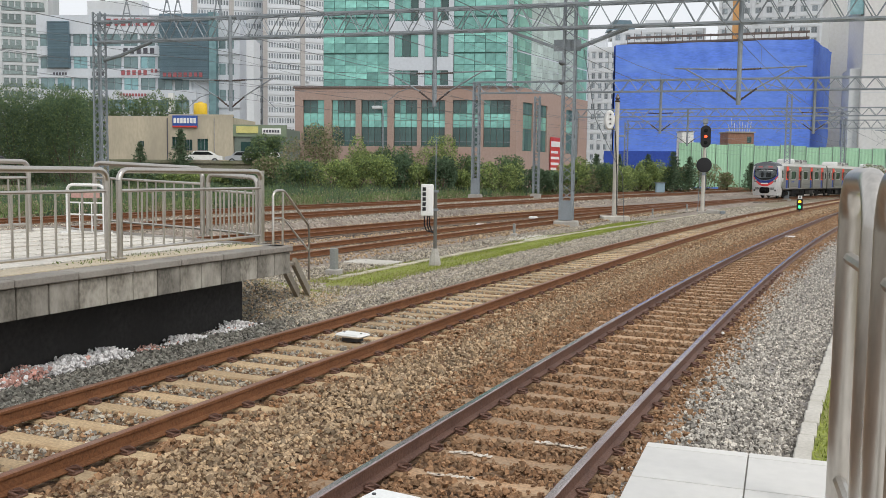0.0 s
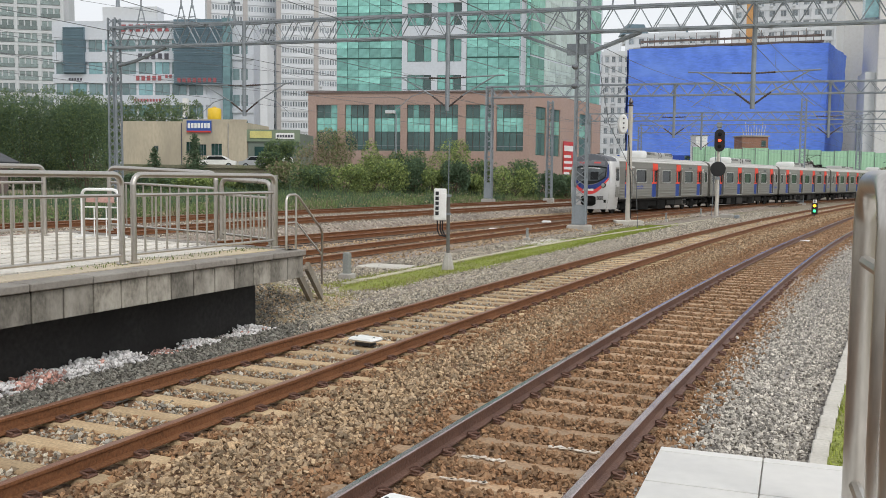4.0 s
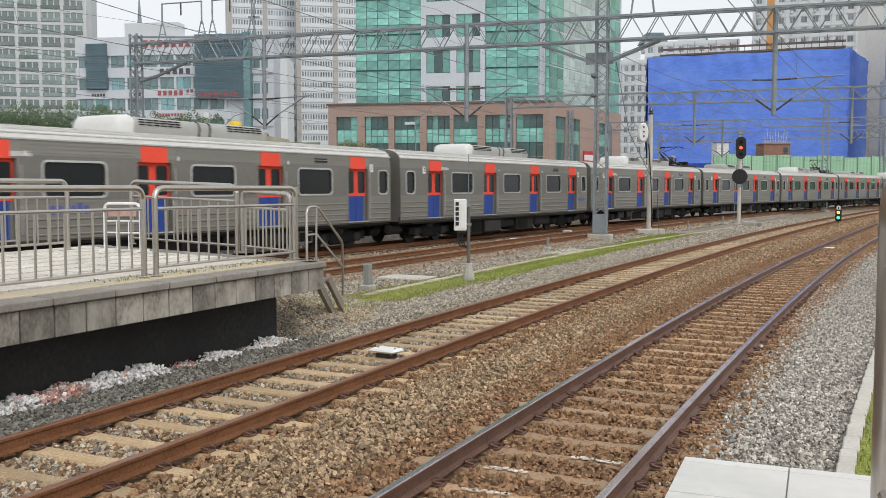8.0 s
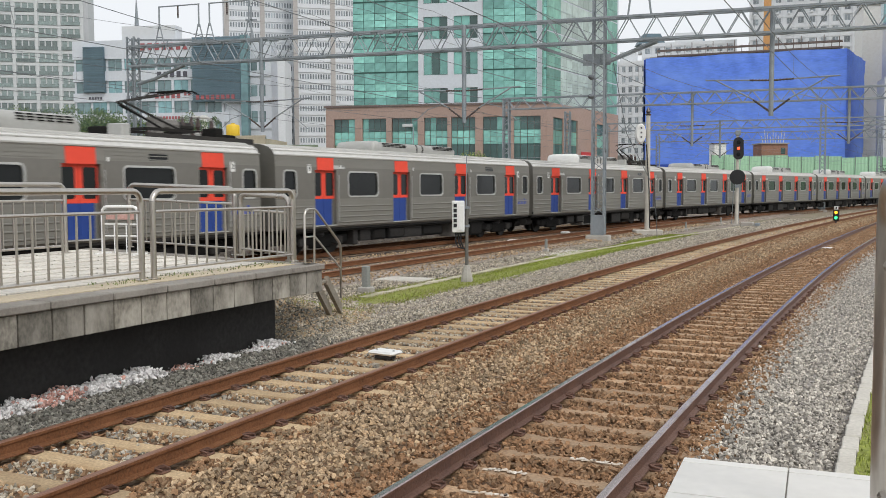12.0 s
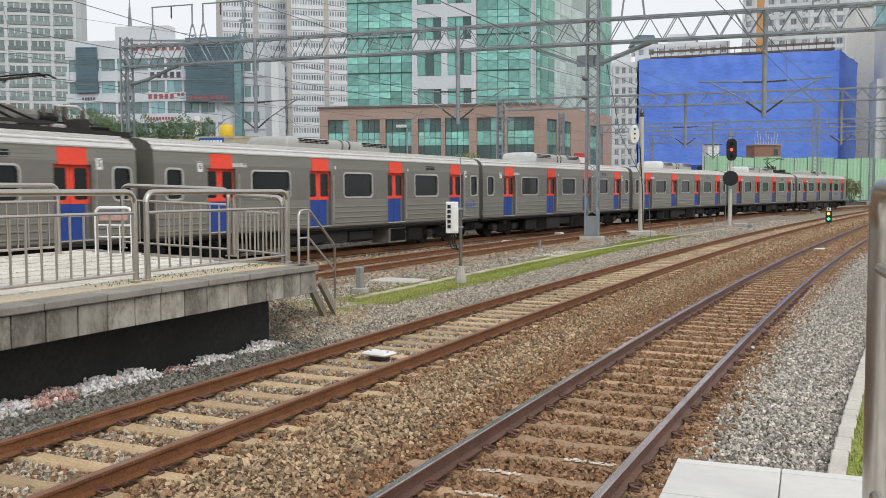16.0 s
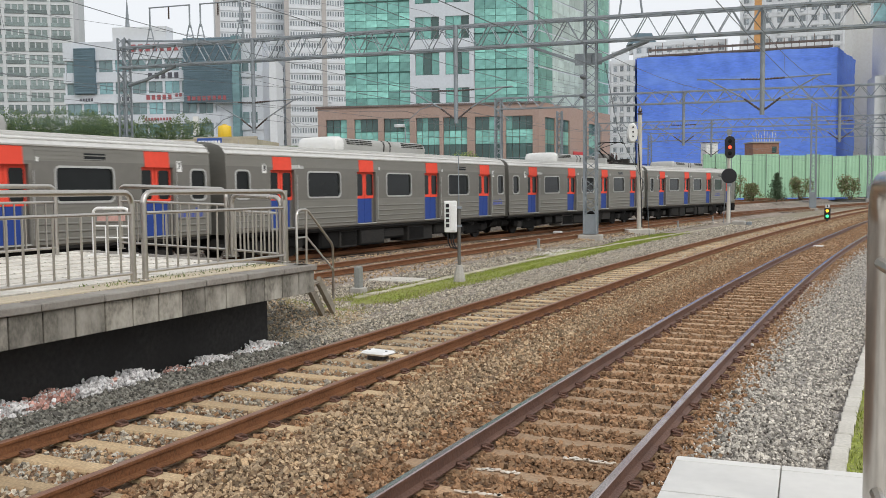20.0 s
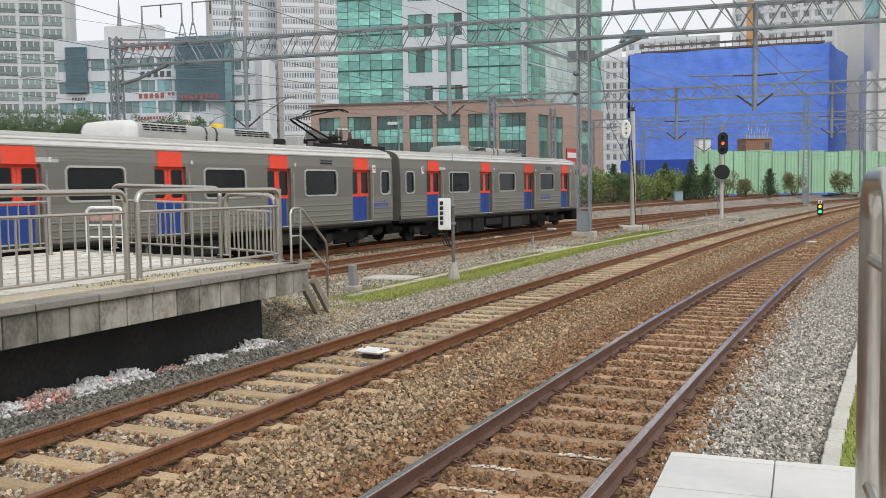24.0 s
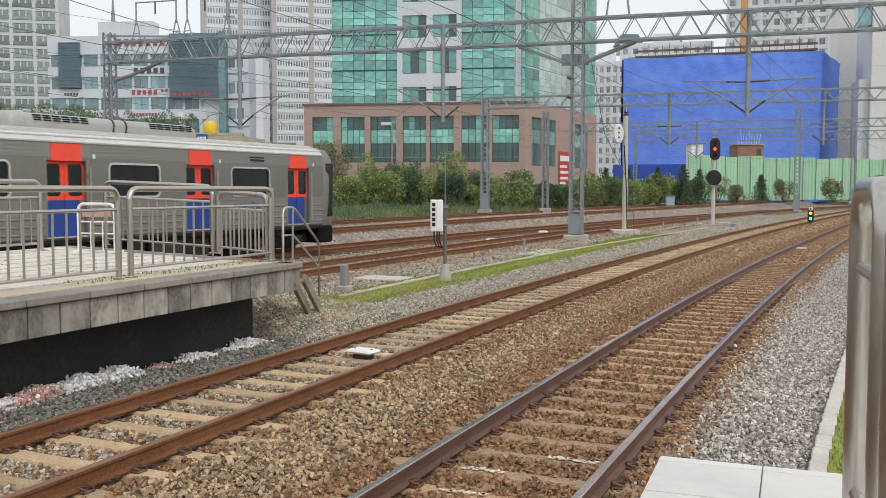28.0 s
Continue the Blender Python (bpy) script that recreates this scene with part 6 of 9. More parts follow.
def relay_post():
    r = thing("relay_post", "grey steel post with a white ribbed relay box", "relay box", Matrix.Translation((0.7, 25.5, -0.27)))
    part("foot", Mesh().lathe([(0.17, 0), (0.16, 0.1), (0.08, 0.45), (0.06, 0.46)], 8), CONCRETE, r)
    part("pole", Mesh().tube([(0, 0, 0.3), (0, 0, 2.05)], 0.05, 10), POSTGREY, r, smooth=True)
    part("whip", Mesh().tube([(0, 0, 2.0), (0, 0, 3.45)], 0.012, 6), STEEL, r)
    box = part("box", Mesh().box(-0.4, -0.16, 1.36, -0.06, 0.14, 2.22, c=0.02), WHITE, r, "white box with a column of dark vents")
    for i in range(5):
        part("vent", Mesh().box(-0.36, -0.175, 1.5 + i * 0.135, -0.27, -0.155, 1.6 + i * 0.135), BLACK, box)
    part("door", Mesh().box(-0.24, -0.18, 1.42, -0.09, -0.158, 2.1, c=0.008), WHITE, box)
    for z in (1.5, 2.0):
        part("clamp", Mesh().box(-0.08, -0.07, z, 0.08, 0.07, z + 0.06), STEEL, r)
    for x in (-0.3, -0.22, -0.16):
        part("cable", Mesh().tube([(x, 0, 1.37), (x, 0, 1.1), (x + 0.06, 0, 0.95), (-0.05, 0, 0.9)], 0.02, 6), BLACK, r)


relay_post()


POSTBLUE = surf("blue_grey_steel", (0.26, 0.27, 0.255), 0.6, 0.2, 0.15, 2, 25, 0.05)


def marker(s, o, h, label, w=0.1):
    m = thing("marker_post", label, "marker post", MID.m(s, o, -0.3), "marker posts")
    part("post", Mesh().box(-w, -w, 0, w, w, h, c=0.02), POSTBLUE, m)
    part("footing", Mesh().box(-w * 1.9, -w * 1.9, -0.1, w * 1.9, w * 1.9, 0.16, c=0.02), CONCRETE, m)


marker(14.1, -5.1, 0.68, "short blue-grey marker post on a concrete foot", 0.085)
for s, o in ((29.8, -6.3), (51.2, -6.0), (61.4, -6.3)):
    marker(s, o, 0.55, "thin grey cable marker post", 0.05)
solid("manhole_slab", Mesh().box(-0.7, -0.5, -0.1, 0.7, 0.5, 0.06, c=0.02), PALECONC, "square pale concrete manhole cover", "manhole", m=MID.m(17.3, -5.75, -0.3))
solid("flat_slab", Mesh().box(-0.5, -1.6, -0.1, 0.5, 1.6, 0.04, c=0.02), PALECONC, "flat pale concrete slab in the grass", "slab", m=MID.m(29.5, -5.4, -0.3))
for s, o in ((42.7, -10.4), (34, -9.6)):
    solid("white_stone", Mesh().box(-0.25, -0.14, 0, 0.25, 0.14, 0.16, c=0.05), WHITE, "small white painted block between the tracks", "block", "white blocks", m=MID.m(s, o, -0.22))


# ---- masts, portals and overhead line ----
def lattice_mast(x, y, z0, top, w0, w1, turn, label, base=True, plate=2.0):
    """A square tapered lattice mast: four angle legs, zigzag lacing on each side, plated foot on a concrete block."""
    t = thing("lattice_mast", label, "mast", Matrix.Translation((x, y, z0)) @ Matrix.Rotation(turn, 4, "Z"), "lattice masts")
    h = top - z0
    half = lambda z: (w0 + (w1 - w0) * z / h) / 2
    zb = 0.25 if base else 0.0
    for sx in (-1, 1):
        for sy in (-1, 1):
            part("leg", Mesh().bar((sx * half(0), sy * half(0), zb), (sx * half(h), sy * half(h), h), 0.085 if y < 60 else 0.12), STEEL, t)
    n = max(8, int(round((h - plate) / (w0 * 0.75))))
    for k in range(4):
        pts = []
        for i in range(n + 1):
            z = plate + (h - plate) * i / n
            a = half(z)
            e = a if i % 2 else -a
            pts.append([(e, -a, z), (a, e, z), (-e, a, z), (-a, -e, z)][k])
        part("lacing", Mesh().tube(pts, 0.034 if y < 60 else 0.055, 4), STEEL, t)
    if plate > 0.6:
        q = [(half(z), z) for z in (zb, plate)]
        part("foot_plating", Mesh().sweep([[(-a, -a, z), (a, -a, z), (a, a, z), (-a, a, z)] for a, z in q]), STEEL, t)
    if base:
        part("footing", Mesh().box(-w0 * 0.95, -w0 * 0.95, -0.25, w0 * 0.95, w0 * 0.95, 0.22, c=0.04), CONCRETE, t)
    return t


def truss(a, b, depth, width, label, pitch=1.25, r=0.047, chord=0.1):
    """A lattice girder between two points: four chords and zigzag sides."""
    a, b = Vector(a), Vector(b)
    d = (b - a).normalized()
    n = Vector((-d.y, d.x, 0)).normalized()
    t = thing("portal_girder", label, "girder", Matrix.Translation(a), "portal girders")
    q = b - a
    for s in (-1, 1):
        for z in (0, -depth):
            part("chord", Mesh().bar(n * s * width / 2 + Vector((0, 0, z)), q + n * s * width / 2 + Vector((0, 0, z)), chord), STEEL, t)
    k = int(q.length / pitch) * 2
    for s in (-1, 1):
        pts = [q * (i / k) + n * s * width / 2 + Vector((0, 0, -depth if i % 2 else 0)) for i in range(k + 1)]
        part("side_lacing", Mesh().tube(pts, r, 4), STEEL, t)
    for z in (0, -depth):
        pts = [q * (i / k) + n * (width / 2 if i % 2 else -width / 2) + Vector((0, 0, z)) for i in range(k + 1)]
        part("flat_lacing", Mesh().tube(pts, r * 0.8, 4), STEEL, t)
    return t


def insulator_rod(me, p, q):
    """A ribbed insulator between two points."""
    p, q = Vector(p), Vector(q)
    pts = [p + (q - p) * i / 12 for i in range(13)]
    me.tube(pts, [0.036 if i % 2 else 0.052 for i in range(13)], 8)


def hanger(x, y, z1, z0, turn, arms, label):
    """A post hung from the girder with slanting cantilever arms for the wires."""
    t = thing("drop_post", label, "cantilever", Matrix.Translation((x, y, 0)) @ Matrix.Rotation(turn, 4, "Z"), "drop posts")
    part("post", Mesh().tube([(0, 0, z0), (0, 0, z1)], 0.11, 10), STEEL, t, smooth=True)
    for s in arms:
        part("top_tube", Mesh().tube([(0, 0, z0 + 1.62), (s * 2.9, 0, z0 + 1.72)], 0.035, 6), STEEL, t)
        part("strut", Mesh().tube([(s * 0.75, 0, z0 + 0.75), (s * 2.4, 0, z0 + 1.68)], 0.035, 6), STEEL, t)
        me = Mesh()
        insulator_rod(me, (0.05 * s, 0, z0 + 0.2), (s * 0.78, 0, z0 + 0.75))
        part("strut_insulator", me, INSULATOR, t)
        me = Mesh()
        insulator_rod(me, (0.1 * s, 0, z0 + 1.62), (s * 0.95, 0, z0 + 1.65))
        part("tube_insulator", me, INSULATOR, t)
        part("registration_arm", Mesh().tube([(s * 1.2, 0, z0 + 0.95), (s * 1.9, 0, z0 + 0.75), (s * 2.7, 0, z0 + 0.1)], 0.02, 6), STEEL, t)


LEAN = math.atan2(-11.8, 35.6)
lattice_mast(7.68, 45.5, -0.22, 13.2, 0.58, 0.52, LEAN, "tall galvanised lattice mast on a concrete footing between tracks", plate=1.2)
lattice_mast(-17.45, 53.6, 0.0, 10.95, 0.5, 0.46, LEAN, "galvanised lattice mast carrying the portal's far end", plate=0.3)
lattice_mast(24.5, 39.5, -0.3, 10.6, 0.58, 0.52, LEAN, "galvanised lattice mast carrying the portal's near end")
truss((-17.6, 53.55, 10.38), (24.6, 39.55, 10.36), 1.1, 0.6, "long galvanised lattice girder spanning the tracks")
for x, y, dx in ((7.3, 45.5, -1), (7.8, 45.4, 1)):
    e = Vector((math.cos(LEAN), math.sin(LEAN), 0)) * dx
    k = thing("knee_brace", "slanting steel knee brace between mast and girder", "brace", Matrix.Translation((x, y, 0)), "knee braces")
    for o in (-0.28, 0.28):
        off = Vector((-e.y, e.x, 0)) * o
        part("brace_bar", Mesh().bar(e * 0.25 + off + Vector((0, 0, 8.35)), e * 2.6 + off + Vector((0, 0, 9.22)), 0.1), STEEL, k)
    part("gusset", Mesh().box(-0.4, -0.03, 8.2, 0.4, 0.03, 8.75, Matrix.Rotation(LEAN, 4, "Z")), STEEL, k)
k = thing("knee_brace", "slanting steel knee brace at the far mast", "brace", Matrix.Translation((-17.4, 53.5, 0)), "knee braces")
part("brace_bar", Mesh().tube([(0.2, 0, 8.3), (1.3, -0.4, 8.55), (3.2, -1.05, 9.25)], 0.09, 6), STEEL, k)
hanger(1.18, 46.9, 10.4, 5.55, LEAN, (-1, 1), "drop post with two cantilever arms under the girder")
hanger(15.1, 42.9, 10.5, 5.55, LEAN, (-1, 1), "drop post with two cantilever arms over the near tracks")
hanger(-9.6, 50.6, 10.4, 5.4, LEAN, (-1, 1), "drop post with two cantilever arms over the far tracks")


def horned_bracket(x, y, z, label):
    """A steel A-frame on top of the girder that carries feeder wires."""
    t = thing("feeder_bracket", label, "bracket", Matrix.Translation((x, y, z)) @ Matrix.Rotation(LEAN, 4, "Z"), "feeder brackets")
    part("hoop", Mesh().tube([(-0.55, 0, 0), (-0.3, 0, 1.9), (0.3, 0, 1.9), (0.55, 0, 0)], 0.05, 6), STEEL, t)
    part("rung", Mesh().tube([(-0.42, 0, 1.0), (0.42, 0, 1.0)], 0.03, 6), STEEL, t)
    me = Mesh()
    insulator_rod(me, (0, 0, 1.85), (0, 0, 1.2))
    part("hanging_insulator", me, INSULATOR, t)


GIRDER0, GIRDER1 = Vector((-17.6, 53.55, 10.38)), Vector((24.6, 39.55, 10.36))
for f in (0.64, 0.83):
    p = GIRDER0.lerp(GIRDER1, f)
    horned_bracket(p.x, p.y, p.z, "steel feeder bracket with a hanging insulator on the girder")


def feeder_hoop(f0, f1, hang):
    """Two posts on splayed feet, joined by a thin top bar, with insulators hanging from it."""
    p, q = GIRDER0.lerp(GIRDER1, f0), GIRDER0.lerp(GIRDER1, f1)
    w = (q - p).length
    t = thing("feeder_hoop", "thin galvanised pipe hoop with hanging insulators on the girder", "bracket", Matrix.Translation(p) @ Matrix.Rotation(LEAN, 4, "Z"), "feeder hoops")
    for x in (0, w):
        post = part("post", Mesh().tube([(x, 0, 0.9), (x, 0, 2.15)], 0.045, 6), STEEL, t)
        for d in (-0.3, 0.3):
            part("splayed_foot", Mesh().tube([(x + d, 0, 0), (x + d * 0.15, 0, 1.05)], 0.035, 5), STEEL, post)
        part("foot_rung", Mesh().tube([(x - 0.18, 0, 0.45), (x + 0.18, 0, 0.45)], 0.025, 5), STEEL, post)
    part("top_bar", Mesh().tube([(-0.05, 0, 2.13), (w + 0.05, 0, 2.13)], 0.035, 6), STEEL, t)
    for x in hang:
        me = Mesh()
        insulator_rod(me, (w * x, 0, 2.1), (w * x, 0, 1.45))
        part("hanging_insulator", me, INSULATOR, t)


feeder_hoop(0.0445, 0.1017, (0.48,))
feeder_hoop(0.117, 0.172, (0.45,))
# slim upper rail between the far mast and the girder
p, q = Vector((-17.45, 53.6, 10.8)), GIRDER0.lerp(GIRDER1, 0.2) + Vector((0.3, 0.9, 0.05))
k = thing("stay_rail", "slim galvanised stay rail from mast to girder", "stay rail")
part("rail", Mesh().bar(p, q, 0.09), STEEL, k)
for f in (0.25, 0.55):
    part("upright", Mesh().bar(p.lerp(q, f), p.lerp(q, f) - Vector((0.1, 0.5, 0.6)), 0.05), STEEL, k)
# farther portals
lattice_mast(5.55, 79, 0.25, 9.9, 0.54, 0.46, LEAN, "galvanised lattice mast at the shrubs beyond the tracks", plate=1.6)
lattice_mast(47, 66, -0.3, 11.0, 0.56, 0.46, LEAN, "galvanised lattice mast of the second portal")
truss((5.55, 79.0, 9.85), (47, 66, 9.85), 0.9, 0.6, "second lattice girder across the tracks", 1.4)
hanger(31, 71.2, 9.9, 5.6, LEAN, (-1, 1), "drop post under the second girder")
hanger(20, 74.6, 9.9, 5.6, LEAN, (-1, 1), "drop post under the second girder")
lattice_mast(11.1, 82, 0.3, 9.0, 0.45, 0.42, LEAN, "slim lattice mast in front of the brick building", plate=0.5)
lattice_mast(40.8, 100, -0.3, 11.1, 0.58, 0.48, LEAN, "lattice mast with plated foot beside the train's track", plate=2.0)
lattice_mast(19, 108, 0.3, 9.6, 0.52, 0.45, LEAN, "lattice mast of the third portal by the shrubs")
lattice_mast(66, 92, -0.3, 11.0, 0.56, 0.46, LEAN, "lattice mast of the third portal")
truss((19, 108.0, 9.7), (66, 92, 9.7), 0.85, 0.6, "third lattice girder far down the line", 1.4)
hanger(31, 104, 9.7, 5.6, LEAN, (-1, 1), "drop post under the third girder")
hanger(52, 97, 9.7, 5.6, LEAN, (-1, 1), "drop post under the third girder")
lattice_mast(60, 128, 0.3, 10.5, 0.52, 0.45, LEAN, "distant lattice mast near the green fence")
lattice_mast(32, 138, 0.3, 10.0, 0.52, 0.45, LEAN, "distant lattice mast near the blue sheeted building")
truss((32, 138.0, 10.2), (80, 121, 10.2), 1.1, 0.6, "fourth lattice girder far down the line", 1.5)


def wire(pts, label, r=0.009):
    solid("overhead_wire", Mesh().tube(pts, r, 5), WIRE, label, "wire", "overhead wires")


def overhead(pos, label):
    """A contact wire and a sagging carrier wire with droppers over a track, between supports."""
    t = thing("overhead_line", label, "overhead line", group="overhead lines")
    sup = [-32, 3, 38, 72, 104, 136]
    carrier, contact = [], []
    for a, b in zip(sup, sup[1:]):
        for i in range(10):
            f = i / 10
            s = a + (b - a) * f
            x, y, _ = pos(s)
            stag = 0.18 * math.cos(math.pi * (s - 3) / 35)
            carrier.append((x, y, 6.45 - 0.75 * 4 * f * (1 - f)))
            contact.append((x + stag, y, 5.25))
            if i % 2:
                part("dropper", Mesh().tube([contact[-1], carrier[-1]], 0.004, 4), WIRE, t)
    part("carrier_wire", Mesh().tube(carrier, 0.008, 5), WIRE, t)
    part("contact_wire", Mesh().tube(contact, 0.008, 5), WIRE, t)


overhead(lambda s: MID.at(s, near_gap(s)), "thin dark contact and carrier wires over the near track")
overhead(lambda s: MID.at(s), "thin dark contact and carrier wires over the fenced platform's track")
overhead(lambda s: MID.at(s, -8.2), "thin dark contact and carrier wires over a middle track")
overhead(lambda s: TRAINLINE.at(s - 26), "thin dark contact and carrier wires over the train's track")
overhead(lambda s: MID.at(s, -17.2), "thin dark contact and carrier wires over a far track")
# feeder and tension wires that end on the middle mast
for z, z2, o in ((7.55, 7.9, -5.4), (6.65, 7.0, -5.7), (9.6, 9.9, -6.2)):
    end = Vector((7.5, 45.25, z))
    pts = [end.lerp(spot(-8, o, z2), f / 8) - Vector((0, 0, 0.6 * 4 * f / 8 * (1 - f / 8))) for f in range(9)]
    wire(pts, "dark feeder wire running to the lattice mast", 0.009)
    a, b = pts[0], pts[1]
    d = (b - a).normalized()
    me = Mesh()
    me.lathe([(0.03, -0.34), (0.1, -0.24), (0.13, 0), (0.1, 0.24), (0.03, 0.34)], 12, Matrix.Translation(a + d * 0.9) @ d.to_track_quat("Z", "Y").to_matrix().to_4x4())
    if z < 9:
        solid("tension_insulator", me, WIRE, "grey tensioning drum on a feeder wire", "insulator", "tension insulators")
for o, z in ((-16, 11.6), (-20, 12.0), (-24, 12.2), (-28, 11.0), (-30, 9.4)):
    wire([spot(s, o, z - 0.9 * math.sin(math.pi * ((s + 10) % 48) / 48)) for s in range(-30, 140, 4)], "thin dark feeder wire high above the far tracks")
wire([(8.3, 45.2, 8.3), (9.2, 46.4, 5.0), (10.9, 47.6, 2.2), (11.2, 48.2, -0.5)], "slack dark stay wire beside the lattice mast", 0.018)


def concrete_pole():
    p = thing("equipment_pole", "concrete pole with a white oval box and footing", "pole", Matrix.Translation((11.42, 51.6, -0.22)))
    part("pole", Mesh().tube([(0, 0, 0), (0, 0, 6.5)], [0.16, 0.12], 10), PALECONC, p, smooth=True)
    part("cap_insulator", Mesh().lathe([(0.1, 6.45), (0.16, 6.55), (0.08, 6.62), (0.14, 6.7), (0.03, 6.95)], 10), INSULATOR, p)
    part("footing", Mesh().box(-0.75, -0.6, -0.2, 0.75, 0.6, 0.2, c=0.04), PALECONC, p)
    b = part("oval_box", Mesh().sweep([[(-0.42 + 0.28 * math.cos(a) * k, y, 5.5 + 0.55 * math.sin(a) * k + 0.0) for a in [2 * math.pi * i / 16 for i in range(16)]] for y, k in ((0.16, 0.9), (0.12, 1.0), (-0.12, 1.0), (-0.2, 0.85))]), WHITE, p, "white oval equipment box")
    for z in (5.3, 5.55, 5.8):
        part("stud", Mesh().box(-0.46, -0.24, z - 0.04, -0.38, -0.19, z + 0.04), BLACK, b)
    part("side_arm", Mesh().tube([(0, 0, 5.0), (-0.4, 0, 5.02)], 0.04, 6), STEEL, p)
    part("small_arm", Mesh().box(0, -0.05, 4.6, 0.5, 0.05, 4.68), STEEL, p)
    part("conduit", Mesh().tube([(0.1, -0.14, 0.3), (0.05, -0.15, 2.4), (-0.12, -0.14, 4.9)], 0.03, 6), BLACK, p)


concrete_pole()
SIGRED = surf("lit_red_signal_lens", (1.0, 0.06, 0.02), 0.3, 0, 0, 1, 1, 0, emit=3)
SIGYEL = surf("lit_yellow_signal_lens", (1.0, 0.45, 0.02), 0.3, 0, 0, 1, 1, 0, emit=2.5)
SIGGRN = surf("lit_green_signal_lens", (0.05, 0.95, 0.28), 0.3, 0, 0, 1, 1, 0, emit=2)


def main_signal():
    t = thing("main_signal", "railway signal mast with red light lit and round black disc", "signal", Matrix.Translation((19.75, 62.3, -0.25)) @ Matrix.Rotation(radians(-17), 4, "Z"))
    part("pole", Mesh().tube([(0, 0, 0), (0, 0, 6.3)], [0.13, 0.09], 10), PALECONC, t, smooth=True)
    part("footing", Mesh().box(-0.28, -0.28, -0.2, 0.28, 0.28, 0.12, c=0.03), CONCRETE, t)
    head = part("signal_head", Mesh().sweep([[(0.06 + 0.34 * math.cos(a), y, 5.15 + 0.34 * math.sin(a) + (0.4 if math.sin(a) > 0 else -0.4)) for a in [2 * math.pi * i / 20 for i in range(20)]] for y in (-0.12, -0.2)]), BLACK, t, "black oval signal backplate")
    part("lens", Mesh().lathe([(0.1, 0), (0.1, 0.04), (0.02, 0.06)], 14, Matrix.Translation((0.06, -0.2, 5.15)) @ Matrix.Rotation(math.pi / 2, 4, "X")), SIGRED, head, "lit red lens")
    for z in (5.55, 4.75):
        part("dark_lens", Mesh().lathe([(0.13, 0), (0.13, 0.04), (0.02, 0.05)], 14, Matrix.Translation((0.06, -0.2, z)) @ Matrix.Rotation(math.pi / 2, 4, "X")), CARGLASS, head)
    part("round_disc", Mesh().lathe([(0.5, 0), (0.5, 0.05), (0.46, 0.07), (0.05, 0.08)], 28, Matrix.Translation((0.02, -0.1, 3.25)) @ Matrix.Rotation(math.pi / 2, 4, "X")), BLACK, t, "round black route disc")
    part("bracket", Mesh().box(-0.12, -0.2, 2.55, 0.12, 0.1, 2.75), STEEL, t)
    part("ladder", Mesh().tube([(-0.3, 0.2, 0.1), (-0.12, 0.15, 5.6)], 0.025, 6).tube([(0.12, 0.2, 0.1), (0.2, 0.15, 5.6)], 0.025, 6), STEEL, t)
    part("top_box", Mesh().box(-0.16, -0.14, 6.0, 0.2, 0.14, 6.35, c=0.04), STEEL, t)


main_signal()
c = thing("lineside_cabinet", "low grey concrete equipment box beside the signal", "cabinet", MID.m(58.6, -3.8, -0.28))
part("body", Mesh().box(-0.5, -0.3, 0, 0.3, 0.3, 0.3, c=0.05), CONCRETE, c)
part("small_box", Mesh().box(0.4, -0.2, 0, 0.7, 0.2, 0.24, c=0.04), STEEL, c)


def small_signal():
    t = thing("dwarf_signal", "dwarf signal with yellow over green lights lit", "signal", MID.m(64, 0.9, -0.22) @ Matrix.Rotation(radians(2), 4, "Z"))
    part("post", Mesh().tube([(0, 0, 0), (0, 0, 0.5)], 0.06, 8), DARKSTEEL, t)
    part("head", Mesh().box(-0.2, -0.12, 0.2, 0.2, 0.1, 0.98, c=0.05), BLACK, t)
    for z, m, n in ((0.78, SIGYEL, "lit yellow lens"), (0.42, SIGGRN, "lit green lens")):
        part("lens", Mesh().lathe([(0.1, 0), (0.1, 0.03), (0.02, 0.05)], 14, Matrix.Translation((0, -0.12, z)) @ Matrix.Rotation(math.pi / 2, 4, "X")), m, t, n)
    pl = part("number_plate", Mesh().box(-0.13, -0.06, 0.98, 0.13, -0.03, 1.2, c=0.008), WHITE, t, "small white plate")
    part("dark_bar", Mesh().box(-0.04, -0.075, 1.02, 0.04, -0.061, 1.16), SIGNDARK0, pl)


small_signal()
b = thing("ground_frame_box", "small blue-grey steel cabinet by the far tracks", "cabinet", Matrix.Translation((29.7, 110, 0.25)))
part("body", Mesh().box(-0.5, -0.3, 0, 0.5, 0.3, 1.1, c=0.03), surf("blue_grey_paint", (0.3, 0.42, 0.5), 0.6, 0, 0.1, 2, 15, 0.02), b)
part("roof_plate", Mesh().box(-0.6, -0.4, 1.1, 0.6, 0.4, 1.18), STEEL, b)

# ---- buildings ----
BRICK = surf("pinkish_brown_cladding", (0.375, 0.275, 0.235), 0.85, 0, 0.1, 0.15, 4, 0.05, (0.36, 0.23, 0.18), 0.5)
GREENLIT = glass("bright_green_glass", (0.24, 0.54, 0.47), 0.1, 0.3)
GREENMID = glass("green_curtain_glass", (0.17, 0.39, 0.345), 0.1, 0.3)
GREENDARK = glass("dark_green_glass", (0.045, 0.1, 0.092), 0.08, 0.1)
MULLION = surf("dark_green_mullion", (0.035, 0.1, 0.085), 0.5, 0.2, 0.1, 1, 6, 0)
# haze is mixed into WHITECLAD, GREYWALL, the APT colours and WINGLASS: paler, cooler
WHITECLAD = surf("white_cladding_panel", (0.6, 0.64, 0.69), 0.6, 0, 0.06, 0.2, 3, 0.02, (0.53, 0.56, 0.6), 0.5)
